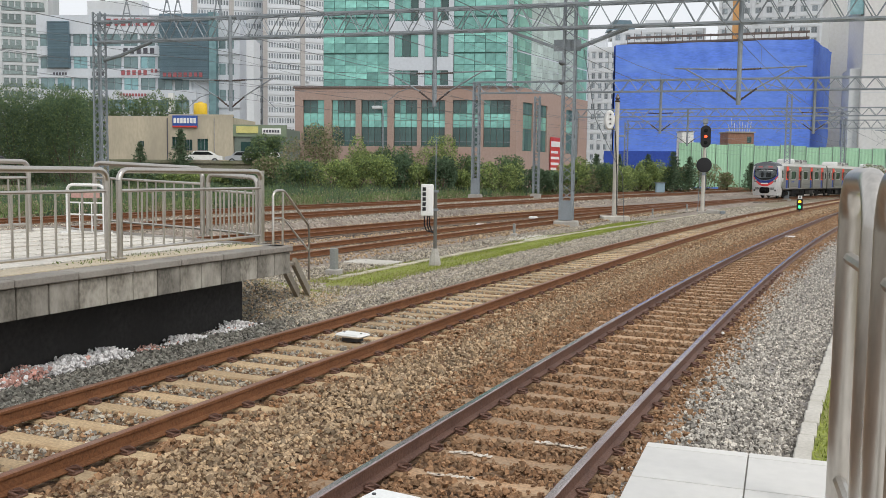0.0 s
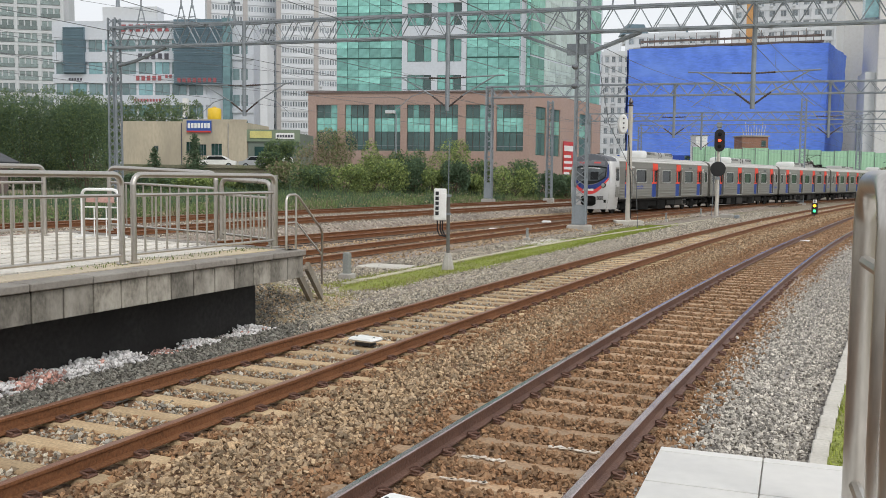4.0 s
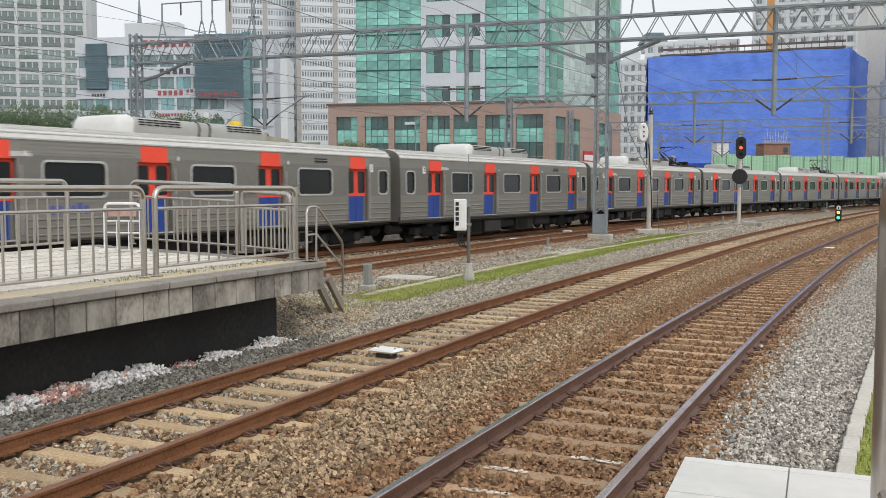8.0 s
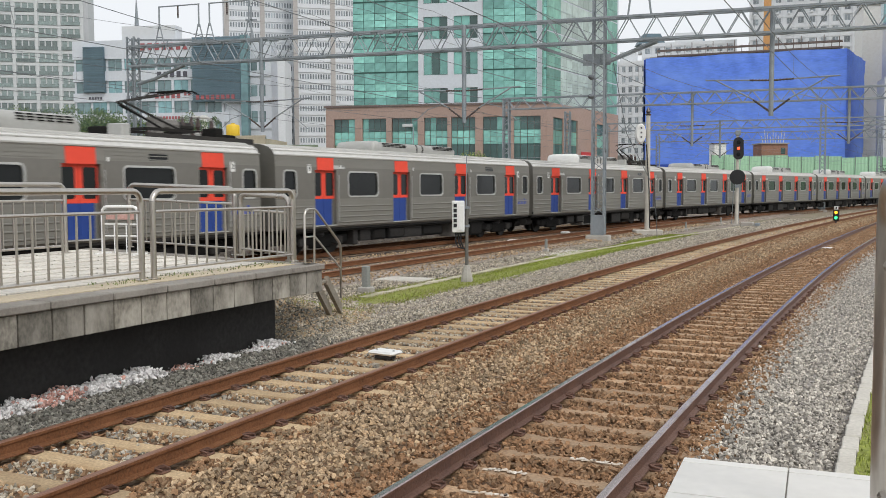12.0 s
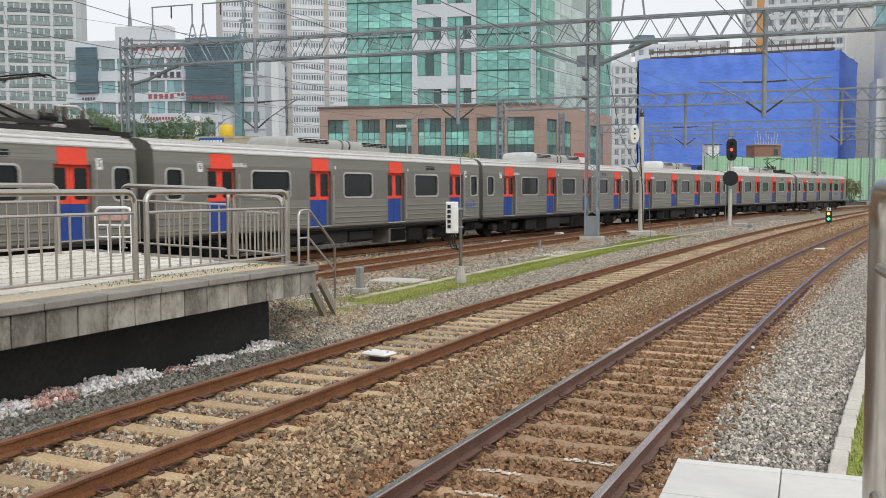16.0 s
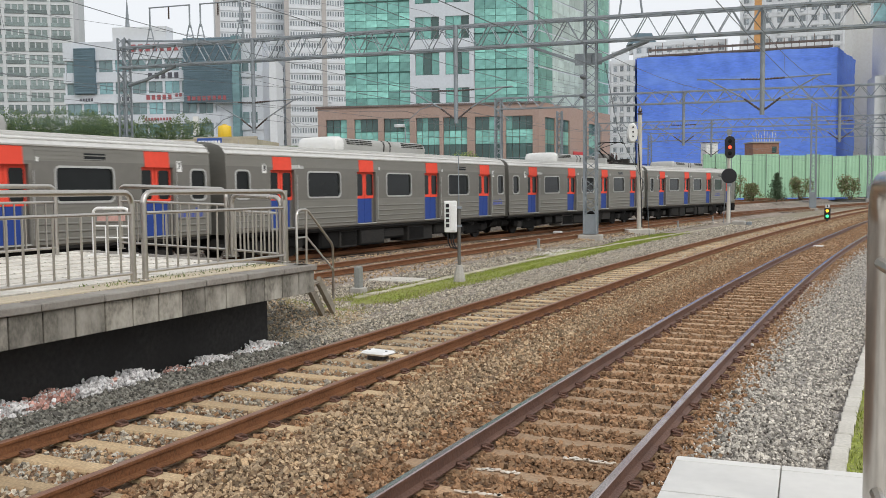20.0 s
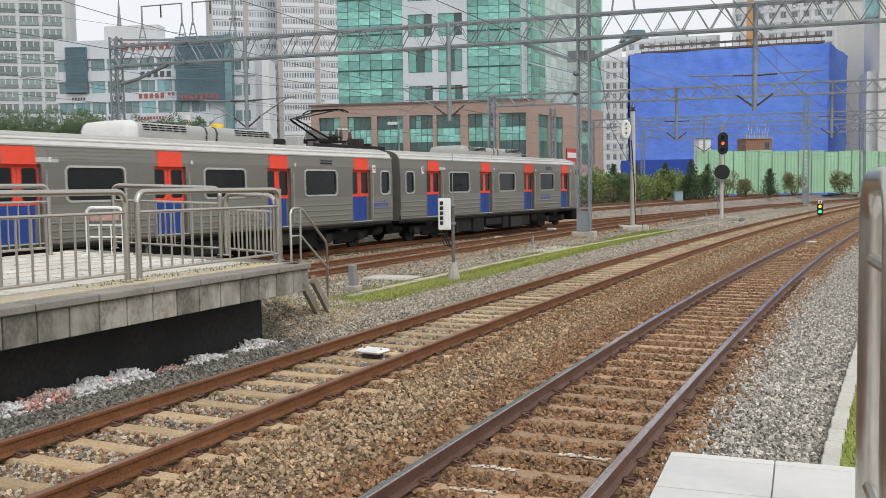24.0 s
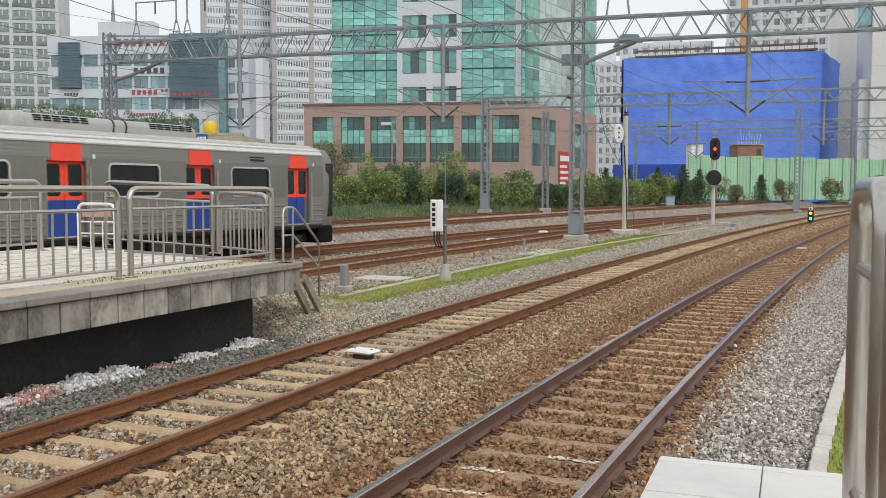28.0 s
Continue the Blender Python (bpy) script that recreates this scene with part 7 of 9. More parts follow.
SIDEGLASS = surf("pale_grey_green_glass", (0.44, 0.53, 0.5), 0.5, 0, 0.15, 0.15, 1.2, 0, each=0.2, spec=0.3)
SIDEDARK = surf("dull_dark_green_side_glass", (0.09, 0.17, 0.155), 0.45, 0, 0.2, 0.15, 1.2, 0, each=0.25, spec=0.3)
SIDEGREEN = surf("soft_green_side_glass", (0.2, 0.4, 0.33), 0.45, 0, 0.2, 0.15, 1.2, 0, each=0.25, spec=0.3)
GREYWALL = surf("pale_grey_render", (0.6, 0.615, 0.63), 0.85, 0, 0.06, 0.1, 2, 0.03, (0.43, 0.45, 0.47), 0.5)
BEIGEWALL = surf("cream_render", (0.5, 0.44, 0.33), 0.9, 0, 0.1, 0.3, 4, 0.08, (0.35, 0.31, 0.24), 0.75, stretch=(1, 1, 0.35))
APTWALL = surf("haze_cooled_apartment_wall", (0.54, 0.57, 0.58), 0.85, 0, 0.06, 0.1, 2, 0.03, (0.48, 0.5, 0.52), 0.5)
APTWHITE = surf("off_white_apartment_wall", (0.64, 0.665, 0.69), 0.85, 0, 0.05, 0.1, 2, 0.03, (0.56, 0.585, 0.61), 0.5)
APTGLASS = surf("apartment_window_glass", (0.25, 0.285, 0.31), 0.1, 0, 0.3, 0.3, 2, 0, island=0.4, each=0.25)
GREENISH = surf("greenish_apartment_glass", (0.19, 0.24, 0.235), 0.1, 0, 0.3, 0.3, 2, 0, island=0.3, each=0.3)
LOUVRE = surf("dark_teal_louvre", (0.14, 0.215, 0.26), 0.5, 0.2, 0.15, 0.5, 6, 0, each=0.15)
TEALGLASS = glass("teal_blue_glass", (0.2, 0.36, 0.38), 0.08, 0.3)
WINGLASS = glass("office_window_glass", (0.15, 0.23, 0.24), 0.08, 0.15)
NETBLUE = surf("blue_scaffold_sheet", (0.125, 0.255, 0.84), 0.75, 0, 0.14, 0.25, 3, 0.1, (0.19, 0.34, 0.88), 0.7, stretch=(0.4, 0.4, 1.6))
NETDARK = surf("dark_blue_scaffold_sheet", (0.03, 0.08, 0.42), 0.7, 0, 0.15, 0.3, 3, 0.1)
SCAFFOLD = surf("brown_grey_scaffold", (0.17, 0.13, 0.12), 0.8, 0.1, 0.25, 0.5, 5, 0.1)
FENCEG = surf("pale_green_fence_sheet", (0.36, 0.6, 0.4), 0.6, 0, 0.06, 0.3, 5, 0.05, (0.3, 0.52, 0.35), 0.5, each=0.05)
SIGNRED = surf("red_sign_letters", (0.36, 0.1, 0.11), 0.6, 0, 0.15, 1, 6, 0)
SIGNDARK = surf("dark_sign_letters", (0.08, 0.08, 0.1), 0.6, 0, 0.15, 1, 6, 0)
YELLOW = surf("yellow_plastic_tank", (0.75, 0.5, 0.03), 0.5, 0, 0.08, 1, 8, 0.02)


def facing(x0, y0, x1, y1, z=0.0):
    """A frame whose x runs along a wall from one corner to the other, with the street on its -y side."""
    return Matrix.Translation((x0, y0, z)) @ Matrix.Rotation(math.atan2(y1 - y0, x1 - x0), 4, "Z"), math.hypot(x1 - x0, y1 - y0)


def wall_with_holes(w, z0, z1, holes, thick=0.4):
    """A front wall from x 0 to w with through openings (x0, x1, z0, z1)."""
    xs = sorted({0.0, w, *[x for h in holes for x in h[:2]]})
    zs = sorted({z0, z1, *[z for h in holes for z in h[2:]]})
    me, ids = Mesh(), {}
    def vid(x, y, z):
        k = (round(x, 3), y, round(z, 3))
        if k not in ids:
            ids[k] = len(me.v)
            me.v.append((x, y, z))
        return ids[k]
    for i in range(len(xs) - 1):
        for j in range(len(zs) - 1):
            mx, mz = (xs[i] + xs[i + 1]) / 2, (zs[j] + zs[j + 1]) / 2
            if any(a < mx < b and c < mz < d for a, b, c, d in holes):
                continue
            me.f.append((vid(xs[i], 0.0, zs[j]), vid(xs[i + 1], 0.0, zs[j]), vid(xs[i + 1], 0.0, zs[j + 1]), vid(xs[i], 0.0, zs[j + 1])))
    for a, b, c, d in holes:
        for p, q in (((a, c), (b, c)), ((b, c), (b, d)), ((b, d), (a, d)), ((a, d), (a, c))):
            me.f.append((vid(p[0], 0.0, p[1]), vid(p[0], thick, p[1]), vid(q[0], thick, q[1]), vid(q[0], 0.0, q[1])))
    return me


PANES = {}


def pane(parent, name, x0, x1, z0, z1, y, material, t=0.05, label=""):
    """A flat pane; alike panes share a mesh."""
    k = (round(x1 - x0, 2), round(z1 - z0, 2), material.name, t)
    if k not in PANES:
        PANES[k] = Mesh().box(0, 0, 0, x1 - x0, t, z1 - z0).data(name, material)
    ob = part(name, PANES[k], material, parent, label)
    ob.location = (x0, y, z0)
    return ob


def green_office():
    m, w = facing(-15.1, 123.5, 13.35, 118.0)
    b = thing("office_block", "green glass office tower on a pinkish brown podium", "building", m)
    bays = [(1.1, 3.95), (4.95, 8.15), (8.9, 12.35), (13.2, 16.25), (16.75, 19.85), (20.85, 24.4), (24.8, 28.2)]
    holes = [(x0, x1, 5.6, 11.5) for x0, x1 in bays]
    part("podium_wall", wall_with_holes(w, 0, 13.2, holes, 0.5), BRICK, b)
    part("podium_core", Mesh().box(0.05, 0.51, 0, w - 0.05, 14, 13.0), BRICK, b)
    part("podium_cornice", Mesh().box(-0.2, -0.15, 13.0, w + 0.2, 14, 13.25), SCAFFOLD, b)
    for x0, x1 in bays:
        win = part("podium_window", Mesh().box(x0, 0.32, 5.55, x1, 0.46, 5.72), MULLION, b)
        n = max(3, round((x1 - x0) / 0.85))
        for i in range(n):
            a, c = x0 + (x1 - x0) * i / n + 0.03, x0 + (x1 - x0) * (i + 1) / n - 0.03
            pane(win, "dark_pane", a, c, 5.75, 8.0, 0.36, GREENDARK)
            pane(win, "top_pane", a, c, 9.86, 11.46, 0.36, GREENMID if (i * 7 + round(x0)) % 5 == 0 else GREENDARK)
            for z0, z1 in ((8.06, 8.9), (8.95, 9.8)):
                pane(win, "bright_pane", a, c, z0, z1, 0.36, GREENLIT)
        for z in (8.03, 9.83):
            part("transom", Mesh().box(x0, 0.3, z - 0.03, x1, 0.4, z + 0.03), MULLION, win)
        part("guard_rail", Mesh().box(x0, 0.28, 6.2, x1, 0.32, 6.26), STEEL, win)
    # tower on the podium
    t0, t1 = 3.6, w - 0.1
    part("tower_core", Mesh().box(t0 + 0.2, 1.0, 13.2, t1 - 0.2, 13, 47), GREYWALL, b)
    for x0, x1 in ((t0, 12.35), (20.75, t1)):
        cw = part("curtain_wall", Mesh().box(x0, 0.86, 13.2, x1, 0.98, 47), MULLION, b)
        n = round((x1 - x0) / 1.45)
        for fl in range(6):
            z = 12.9 + 4.55 * fl
            for r, (a, c, mat) in enumerate(((0.15, 1.3, GREENMID), (1.36, 2.2, GREENLIT), (2.26, 3.1, GREENLIT), (3.16, 4.5, GREENDARK if fl == 4 else GREENMID))):
                for i in range(n):
                    u0, u1 = x0 + (x1 - x0) * i / n + 0.035, x0 + (x1 - x0) * (i + 1) / n - 0.035
                    mm = GREENMID if (i * 5 + fl * 3 + r) % 7 == 0 else mat
                    pane(cw, "curtain_pane", u0, u1, z + a, z + c, 0.8, mm)
    holes = []
    for fl in range(7):
        z = 12.45 + 4.55 * fl
        for x0, x1 in ((13.05, 16.2), (17.0, 20.1)):
            holes.append((x0, x1, max(z, 13.4), z + 2.85))
    shifted = wall_with_holes(8.4, 13.2, 47, [(x0 - 12.35, x1 - 12.35, c, d) for x0, x1, c, d in holes], 0.35)
    part("centre_panel", Mesh().add([(x + 12.35, y + 0.62, z) for x, y, z in shifted.v], shifted.f), WHITECLAD, b, "white clad centre bay")
    for x0, x1, c, d in holes:
        win = part("centre_window", Mesh().box(x0, 0.78, c, x1, 0.9, c + 0.08), MULLION, b)
        for i in range(3):
            u0, u1 = x0 + (x1 - x0) * i / 3 + 0.03, x0 + (x1 - x0) * (i + 1) / 3 - 0.03
            pane(win, "window_pane", u0, u1, c + 0.1, d, 0.82, GREENMID if (i + round(c)) % 3 else GREENDARK)
    # side that turns away to the right, at a blunt corner
    q = Matrix.Translation((w, 0, 0)) @ Matrix.Rotation(radians(70), 4, "Z")
    def skew(me):
        me.v = [tuple(q @ Vector(v)) for v in me.v]
        return me
    length = 25.5
    part("podium_side", skew(wall_with_holes(length, 0, 13.2, [(2.0, 5.2, 5.2, 11.4), (6.6, 10.0, 5.2, 11.4), (17, 22, 5.2, 11.4)], 0.3)), BRICK, b)
    for x0, x1 in ((2.0, 5.2), (6.6, 10.0), (17, 22)):
        win = part("side_window", skew(Mesh().box(x0, 0.2, 5.15, x1, 0.3, 5.3)), MULLION, b)
        for i in range(3):
            for z0, z1, mat in ((5.3, 8.0, SIDEDARK), (8.08, 9.8, SIDEGREEN), (9.88, 11.4, SIDEDARK)):
                part("side_window_pane", skew(Mesh().box(x0 + (x1 - x0) * i / 3 + 0.03, 0.18, z0, x0 + (x1 - x0) * (i + 1) / 3 - 0.03, 0.24, z1)), mat, win)
    part("podium_side_body", skew(Mesh().box(0.2, 0.32, 0, length, 6, 13.0)), BRICK, b)
    part("tower_side", skew(Mesh().box(0.3, 0.9, 13.2, length + 2, 5, 47)), WHITECLAD, b)
    sd = part("side_curtain_wall", skew(Mesh().box(0.2, 0.8, 13.2, length + 2, 0.9, 47)), WHITECLAD, b)
    for fl in range(6):
        z = 13.3 + 4.55 * fl
        for j in range(14):
            x0 = 0.3 + j * 1.9
            green = j < 3 or j > 10
            for a, c in ((0.1, 1.5), (1.56, 3.0), (3.06, 4.45)):
                mat = SIDEGREEN if green else SIDEGLASS
                part("side_pane", skew(Mesh().box(x0, 0.74, z + a, x0 + 1.84, 0.8, z + c)), mat, sd)
    lamp = thing("street_lamp", "grey street lamp with a flat box head before the podium", "street lamp", m @ Matrix.Translation((12.05, -1.2, 0)))
    part("pole", Mesh().tube([(0, 0, 0), (0, 0, 10.2), (-0.2, 0, 10.4)], [0.13, 0.09, 0.07], 8), STEEL, lamp)
    part("lamp_head", Mesh().box(-1.4, -0.3, 10.25, -0.1, 0.3, 10.65, c=0.06), GREYWALL, lamp)
    part("diffuser", Mesh().box(-1.25, -0.22, 10.22, -0.3, 0.22, 10.252), LAMPGLASS, lamp)
    s = part("banner", skew(Mesh().box(11.0, -0.16, 2.8, 14.7, -0.1, 7.3)), RED, b, "red banner with white lettering")
    for k, (zz, f) in enumerate(((7.1, 1.0), (6.2, 0.75), (5.4, 0.9), (4.6, 0.85), (3.9, 0.6))):
        part("white_lettering_bar", skew(Mesh().box(11.2, -0.19, zz - 1.1, 11.2 + 3.3 * f, -0.16, zz - 1.1 + (0.75 if k == 0 else 0.35))), WHITE, s)


green_office()


def apartments(name, label, m, width, depth, floors, bays, wall, glassm, pitch=2.85, z0=0.0, ribs=True, balcony=False, win=0.62, tall=0.52, cols=2, pier=0.22, single=False, pier_wall=None):
    """A slab of flats: floor bands, upright piers and a window in each bay of each floor."""
    b = thing(name, label, "apartment building", m, "apartment buildings")
    h = floors * pitch
    part("wall", Mesh().box(0, 0.25, z0, width, depth, z0 + h), wall, b)
    part("roof_parapet", Mesh().box(-0.2, 0.0, z0 + h, width + 0.2, depth + 0.2, z0 + h + 1.0), wall, b)
    step = width / bays
    if ribs:
        for i in range(bays + 1):
            part("pier", Mesh().box(i * step - pier, -0.05, z0, i * step + pier, 0.3, z0 + h), pier_wall or wall, b)
    for f in range(floors + 1):
        part("floor_band", Mesh().box(0, 0.08, z0 + f * pitch - 0.3, width, 0.3, z0 + f * pitch + 0.35), wall, b)
    glassw, rails, sillw = Mesh(), Mesh(), Mesh()
    window_data = None
    rng = random.Random(len(label) + floors)
    count = 0
    for f in range(floors):
        for i in range(bays):
            x0, x1 = (i + 0.5 - win / 2) * step, (i + 0.5 + win / 2) * step
            a = z0 + f * pitch + pitch * 0.3
            c = a + pitch * tall
            one = Mesh() if single else glassw
            for k in range(cols):
                gap = 0.03 if cols == 2 else 0.16
                u0, u1 = x0 + (x1 - x0) * k / cols + gap, x0 + (x1 - x0) * (k + 1) / cols - gap
                if single:
                    one.box(u0 - x0, 0, 0, u1 - x0, 0.06, c - a)
                else:
                    one.box(u0, 0.18, a, u1, 0.24, c)
            if single:
                if window_data is None:
                    window_data = one.data("window", glassm)
                part("window", window_data, glassm, b).location = (x0, 0.18, a)
                if balcony:
                    part("balcony_panel", Mesh().box(x0 - 0.2, -0.02, a - 0.35, x1 + 0.2, 0.04, a + 0.45), GREENISH, b)
                    continue
            if balcony:
                rails.box(x0 - 0.2, -0.02, a - 0.35, x1 + 0.2, 0.04, a + 0.45)
            if rng.random() < 0.12:
                sillw.box(x0 + 0.2, -0.35, a - 0.3, x0 + 0.9, 0.2, a + 0.2)
    if glassw.f:
        part("far_glazing", glassw, glassm, b)["kind"] = "stuff"
    if rails.f:
        part("balcony_glazing", rails, GREENISH, b)["kind"] = "stuff"
    if sillw.f:
        part("wall_equipment", sillw, APTWHITE, b)["kind"] = "stuff"
    part("side_strip", Mesh().box(width - 0.02, 2, z0, width + 0.05, depth * 0.5, z0 + h), GREYWALL, b)
    part("lift_housing", Mesh().box(width * 0.35, 3, z0 + h + 1, width * 0.65, depth * 0.7, z0 + h + 4), wall, b)
    return b


m, w = facing(-112, 213, -82.8, 218.4)
apartments("apartment_tower", "beige and grey apartment tower with green balcony glass", m, w, 16, 18, 6, APTWALL, GREENISH, 2.85, balcony=True, win=0.84, tall=0.62, cols=3, pier=0.35, single=True)
PIERWALL = surf("taupe_pier_render", (0.42, 0.4, 0.385), 0.85, 0, 0.06, 0.1, 2, 0.03, (0.36, 0.34, 0.33), 0.5)
m, w = facing(-56.5, 250, -38.6, 255.5)
apartments("apartment_slab", "tall pale grey apartment slab with taupe piers and narrow windows", m, w, 14, 23, 2, APTWHITE, APTGLASS, 2.8, win=0.84, tall=0.44, cols=11, pier=0.6, single=True, pier_wall=PIERWALL)
m, w = facing(-38, 248, -19.0, 252.8)
apartments("apartment_slab", "tall pale grey apartment slab beside its twin", m, w, 14, 23, 2, APTWHITE, APTGLASS, 2.8, win=0.84, tall=0.44, cols=12, pier=0.6, single=True, pier_wall=PIERWALL)
m, w = facing(44.5, 262, 58.5, 258)
apartments("apartment_tower", "distant off-white apartment tower with rows of small windows", m, w, 14, 13, 8, APTWHITE, APTGLASS, 2.8, win=0.5)
m, w = facing(59, 275, 84, 268)
apartments("apartment_tower", "distant white apartment block behind blue sheeting", m, w, 14, 15, 9, APTWHITE, APTGLASS, 2.9, win=0.5)
m, w = facing(86, 262, 119, 250)
apartments("apartment_tower", "distant tall white apartment block behind blue sheeting", m, w, 14, 21, 12, APTWHITE, APTGLASS, 2.9, win=0.5)
for x in (62, 74):
    r = thing("roof_pavilion", "grey pitched roof top on a distant apartment block", "roof", Matrix.Translation((x, 276, 44.5)), "roof pavilions")
    part("gable", Mesh().sweep([[(-4, 0, 0), (4, 0, 0), (2.4, 0, 3), (-2.4, 0, 3)], [(-4, 6, 0), (4, 6, 0), (2.4, 6, 3), (-2.4, 6, 3)]]), LOUVRE, r)
    part("base_block", Mesh().box(-3, 0.5, -2.5, 3, 5.5, 0), APTWHITE, r)


def plain_tower():
    b = thing("concrete_tower", "tall plain beige concrete tower", "building", Matrix.Translation((72.8, 150, 0)) @ Matrix.Rotation(radians(-16), 4, "Z"))
    part("wall", Mesh().box(0, 0, 0, 20, 14, 50, c=0.1), surf("beige_concrete_panels", (0.68, 0.67, 0.66), 0.85, 0, 0.06, 0.1, 2, 0.05, (0.6, 0.59, 0.58), 0.5), b)
    for z in range(4, 50, 6):
        part("panel_joint", Mesh().box(-0.02, -0.03, z, 20, 0.03, z + 0.12), GREYWALL, b)
    part("corner_post", Mesh().box(-1.6, 1, 0, -0.02, 8, 20), GREYWALL, b)
    g = part("blue_glass_bay", Mesh().box(-2.1, 0.5, 28.6, -0.05, 3, 32.2), TEALGLASS, b)


plain_tower()
b = thing("white_tower", "narrow white plastered tower behind the construction site", "building", Matrix.Translation((70.5, 178, 0)) @ Matrix.Rotation(radians(-16), 4, "Z"))
part("wall", Mesh().box(8.5, 0, 0, 16, 10, 36, c=0.1), WHITE, b)
part("parapet", Mesh().box(8.3, -0.2, 36, 16.2, 10.2, 36.6), GREYWALL, b)


def commercial():
    m, w = facing(-59, 151.5, -26.5, 147)
    b = thing("commercial_building", "white and teal commercial building with red shop lettering", "building", m)
    part("body", Mesh().box(0, 0.3, 0, w, 3.5, 26.0), WHITECLAD, b)
    bands = [(23.3, 26.2), (19.8, 21.4), (16.5, 17.9), (13.1, 14.6), (0.5, 11.2)]
    for z0, z1 in bands:
        part("wall_band", Mesh().box(-0.1, 0, z0, w * 0.79, 0.32, z1), WHITECLAD, b)
    for z0, z1 in ((21.4, 23.3), (17.9, 19.8), (14.6, 16.5), (11.2, 13.1)):
        for i in range(9):
            x0 = 0.4 + i * 2.75
            if i % 3 == 2:
                part("wall_pier", Mesh().box(x0 + 2.35, 0, z0, x0 + 2.75, 0.32, z1), WHITECLAD, b)
            for k in range(2):
                pane(b, "window_pane", x0 + k * 1.18, x0 + k * 1.18 + 1.1, z0 + 0.05, z1 - 0.05, 0.2, TEALGLASS if (i + round(z0)) % 4 == 0 else WINGLASS)
    for x0, x1, z0, z1, y in ((2.0, 5.4, 18.0, 25.2, -0.5), (20.4, 28.2, 16.2, 26.2, -0.9)):
        p = part("louvre_block", Mesh().box(x0, y, z0, x1, 0.3, z1), LOUVRE, b, "dark teal louvred block")
        z = z0 + 0.15
        while z < z1 - 0.2:
            part("slat", Mesh().box(x0 - 0.05, y - 0.12, z, x1 + 0.05, y, z + 0.14), LOUVRE, p)
            z += 0.36
    part("corner_glass", Mesh().box(28.25, -0.9, 8, 29.4, 0.5, 26.4), TEALGLASS, b)
    for z in (9, 13, 17, 21):
        for x in (w * 0.9, w * 0.94):
            pane(b, "side_window_pane", x, x + 1.0, z, z + 1.7, 0.25, WINGLASS)
    for z in (13.0, 17.2, 21.2):
        part("corner_band", Mesh().box(w * 0.88, 0.1, z - 1.1, w, 0.35, z - 0.3), WHITECLAD, b)
    # lettering that cannot be read: bars of its size and colour
    for x0, x1, z, h, mat in ((11.5, 19.8, 24.5, 1.1, SIGNRED), (14.2, 19.6, 20.2, 0.9, SIGNDARK), (13.8, 18.3, 16.9, 0.75, SIGNRED), (18.6, 19.9, 17.3, 0.5, SIGNRED), (21.0, 27.6, 16.5, 0.7, SIGNRED), (9.0, 11.2, 16.8, 0.6, SIGNDARK), (2.6, 5.0, 16.9, 0.4, SIGNDARK), (13.5, 18.0, 13.6, 0.45, SIGNRED)):
        n = max(2, int((x1 - x0) / (h * 1.05)))
        for i in range(n):
            a = x0 + (x1 - x0) * i / n
            part("lettering_bar", Mesh().box(a, -0.1 if x0 < 20 else -1.1, z, a + (x1 - x0) / n * 0.6, 0.0 if x0 < 20 else -1.0, z + h), mat, b)
    p = part("blade_sign", Mesh().box(22.0, -1.6, 7.5, 22.8, -1.0, 14), WHITE, b, "upright white blade sign")
    part("blade_sign_bar", Mesh().box(22.05, -1.66, 8.2, 22.75, -1.6, 11), BLUE, p)
    part("roof_block", Mesh().box(8, 0.8, 26.0, 17, 3.4, 28.5), APTWHITE, b)
    part("roof_mast", Mesh().tube([(10, 2, 27), (10, 2, 33)], [0.5, 0.06], 6), STEEL, b)


commercial()


def church():
    b = thing("church_tower", "distant slim roof cross on a white block", "tower", Matrix.Translation((-52, 230, 0)))
    part("block", Mesh().box(-9, 0, 0, 14, 10, 34), APTWHITE, b)
    part("cross_upright", Mesh().box(5.8, 0, 34, 6.2, 0.4, 47), STEEL, b)
    part("cross_arm", Mesh().box(4.6, 0, 43.5, 7.4, 0.4, 43.9), STEEL, b)


church()


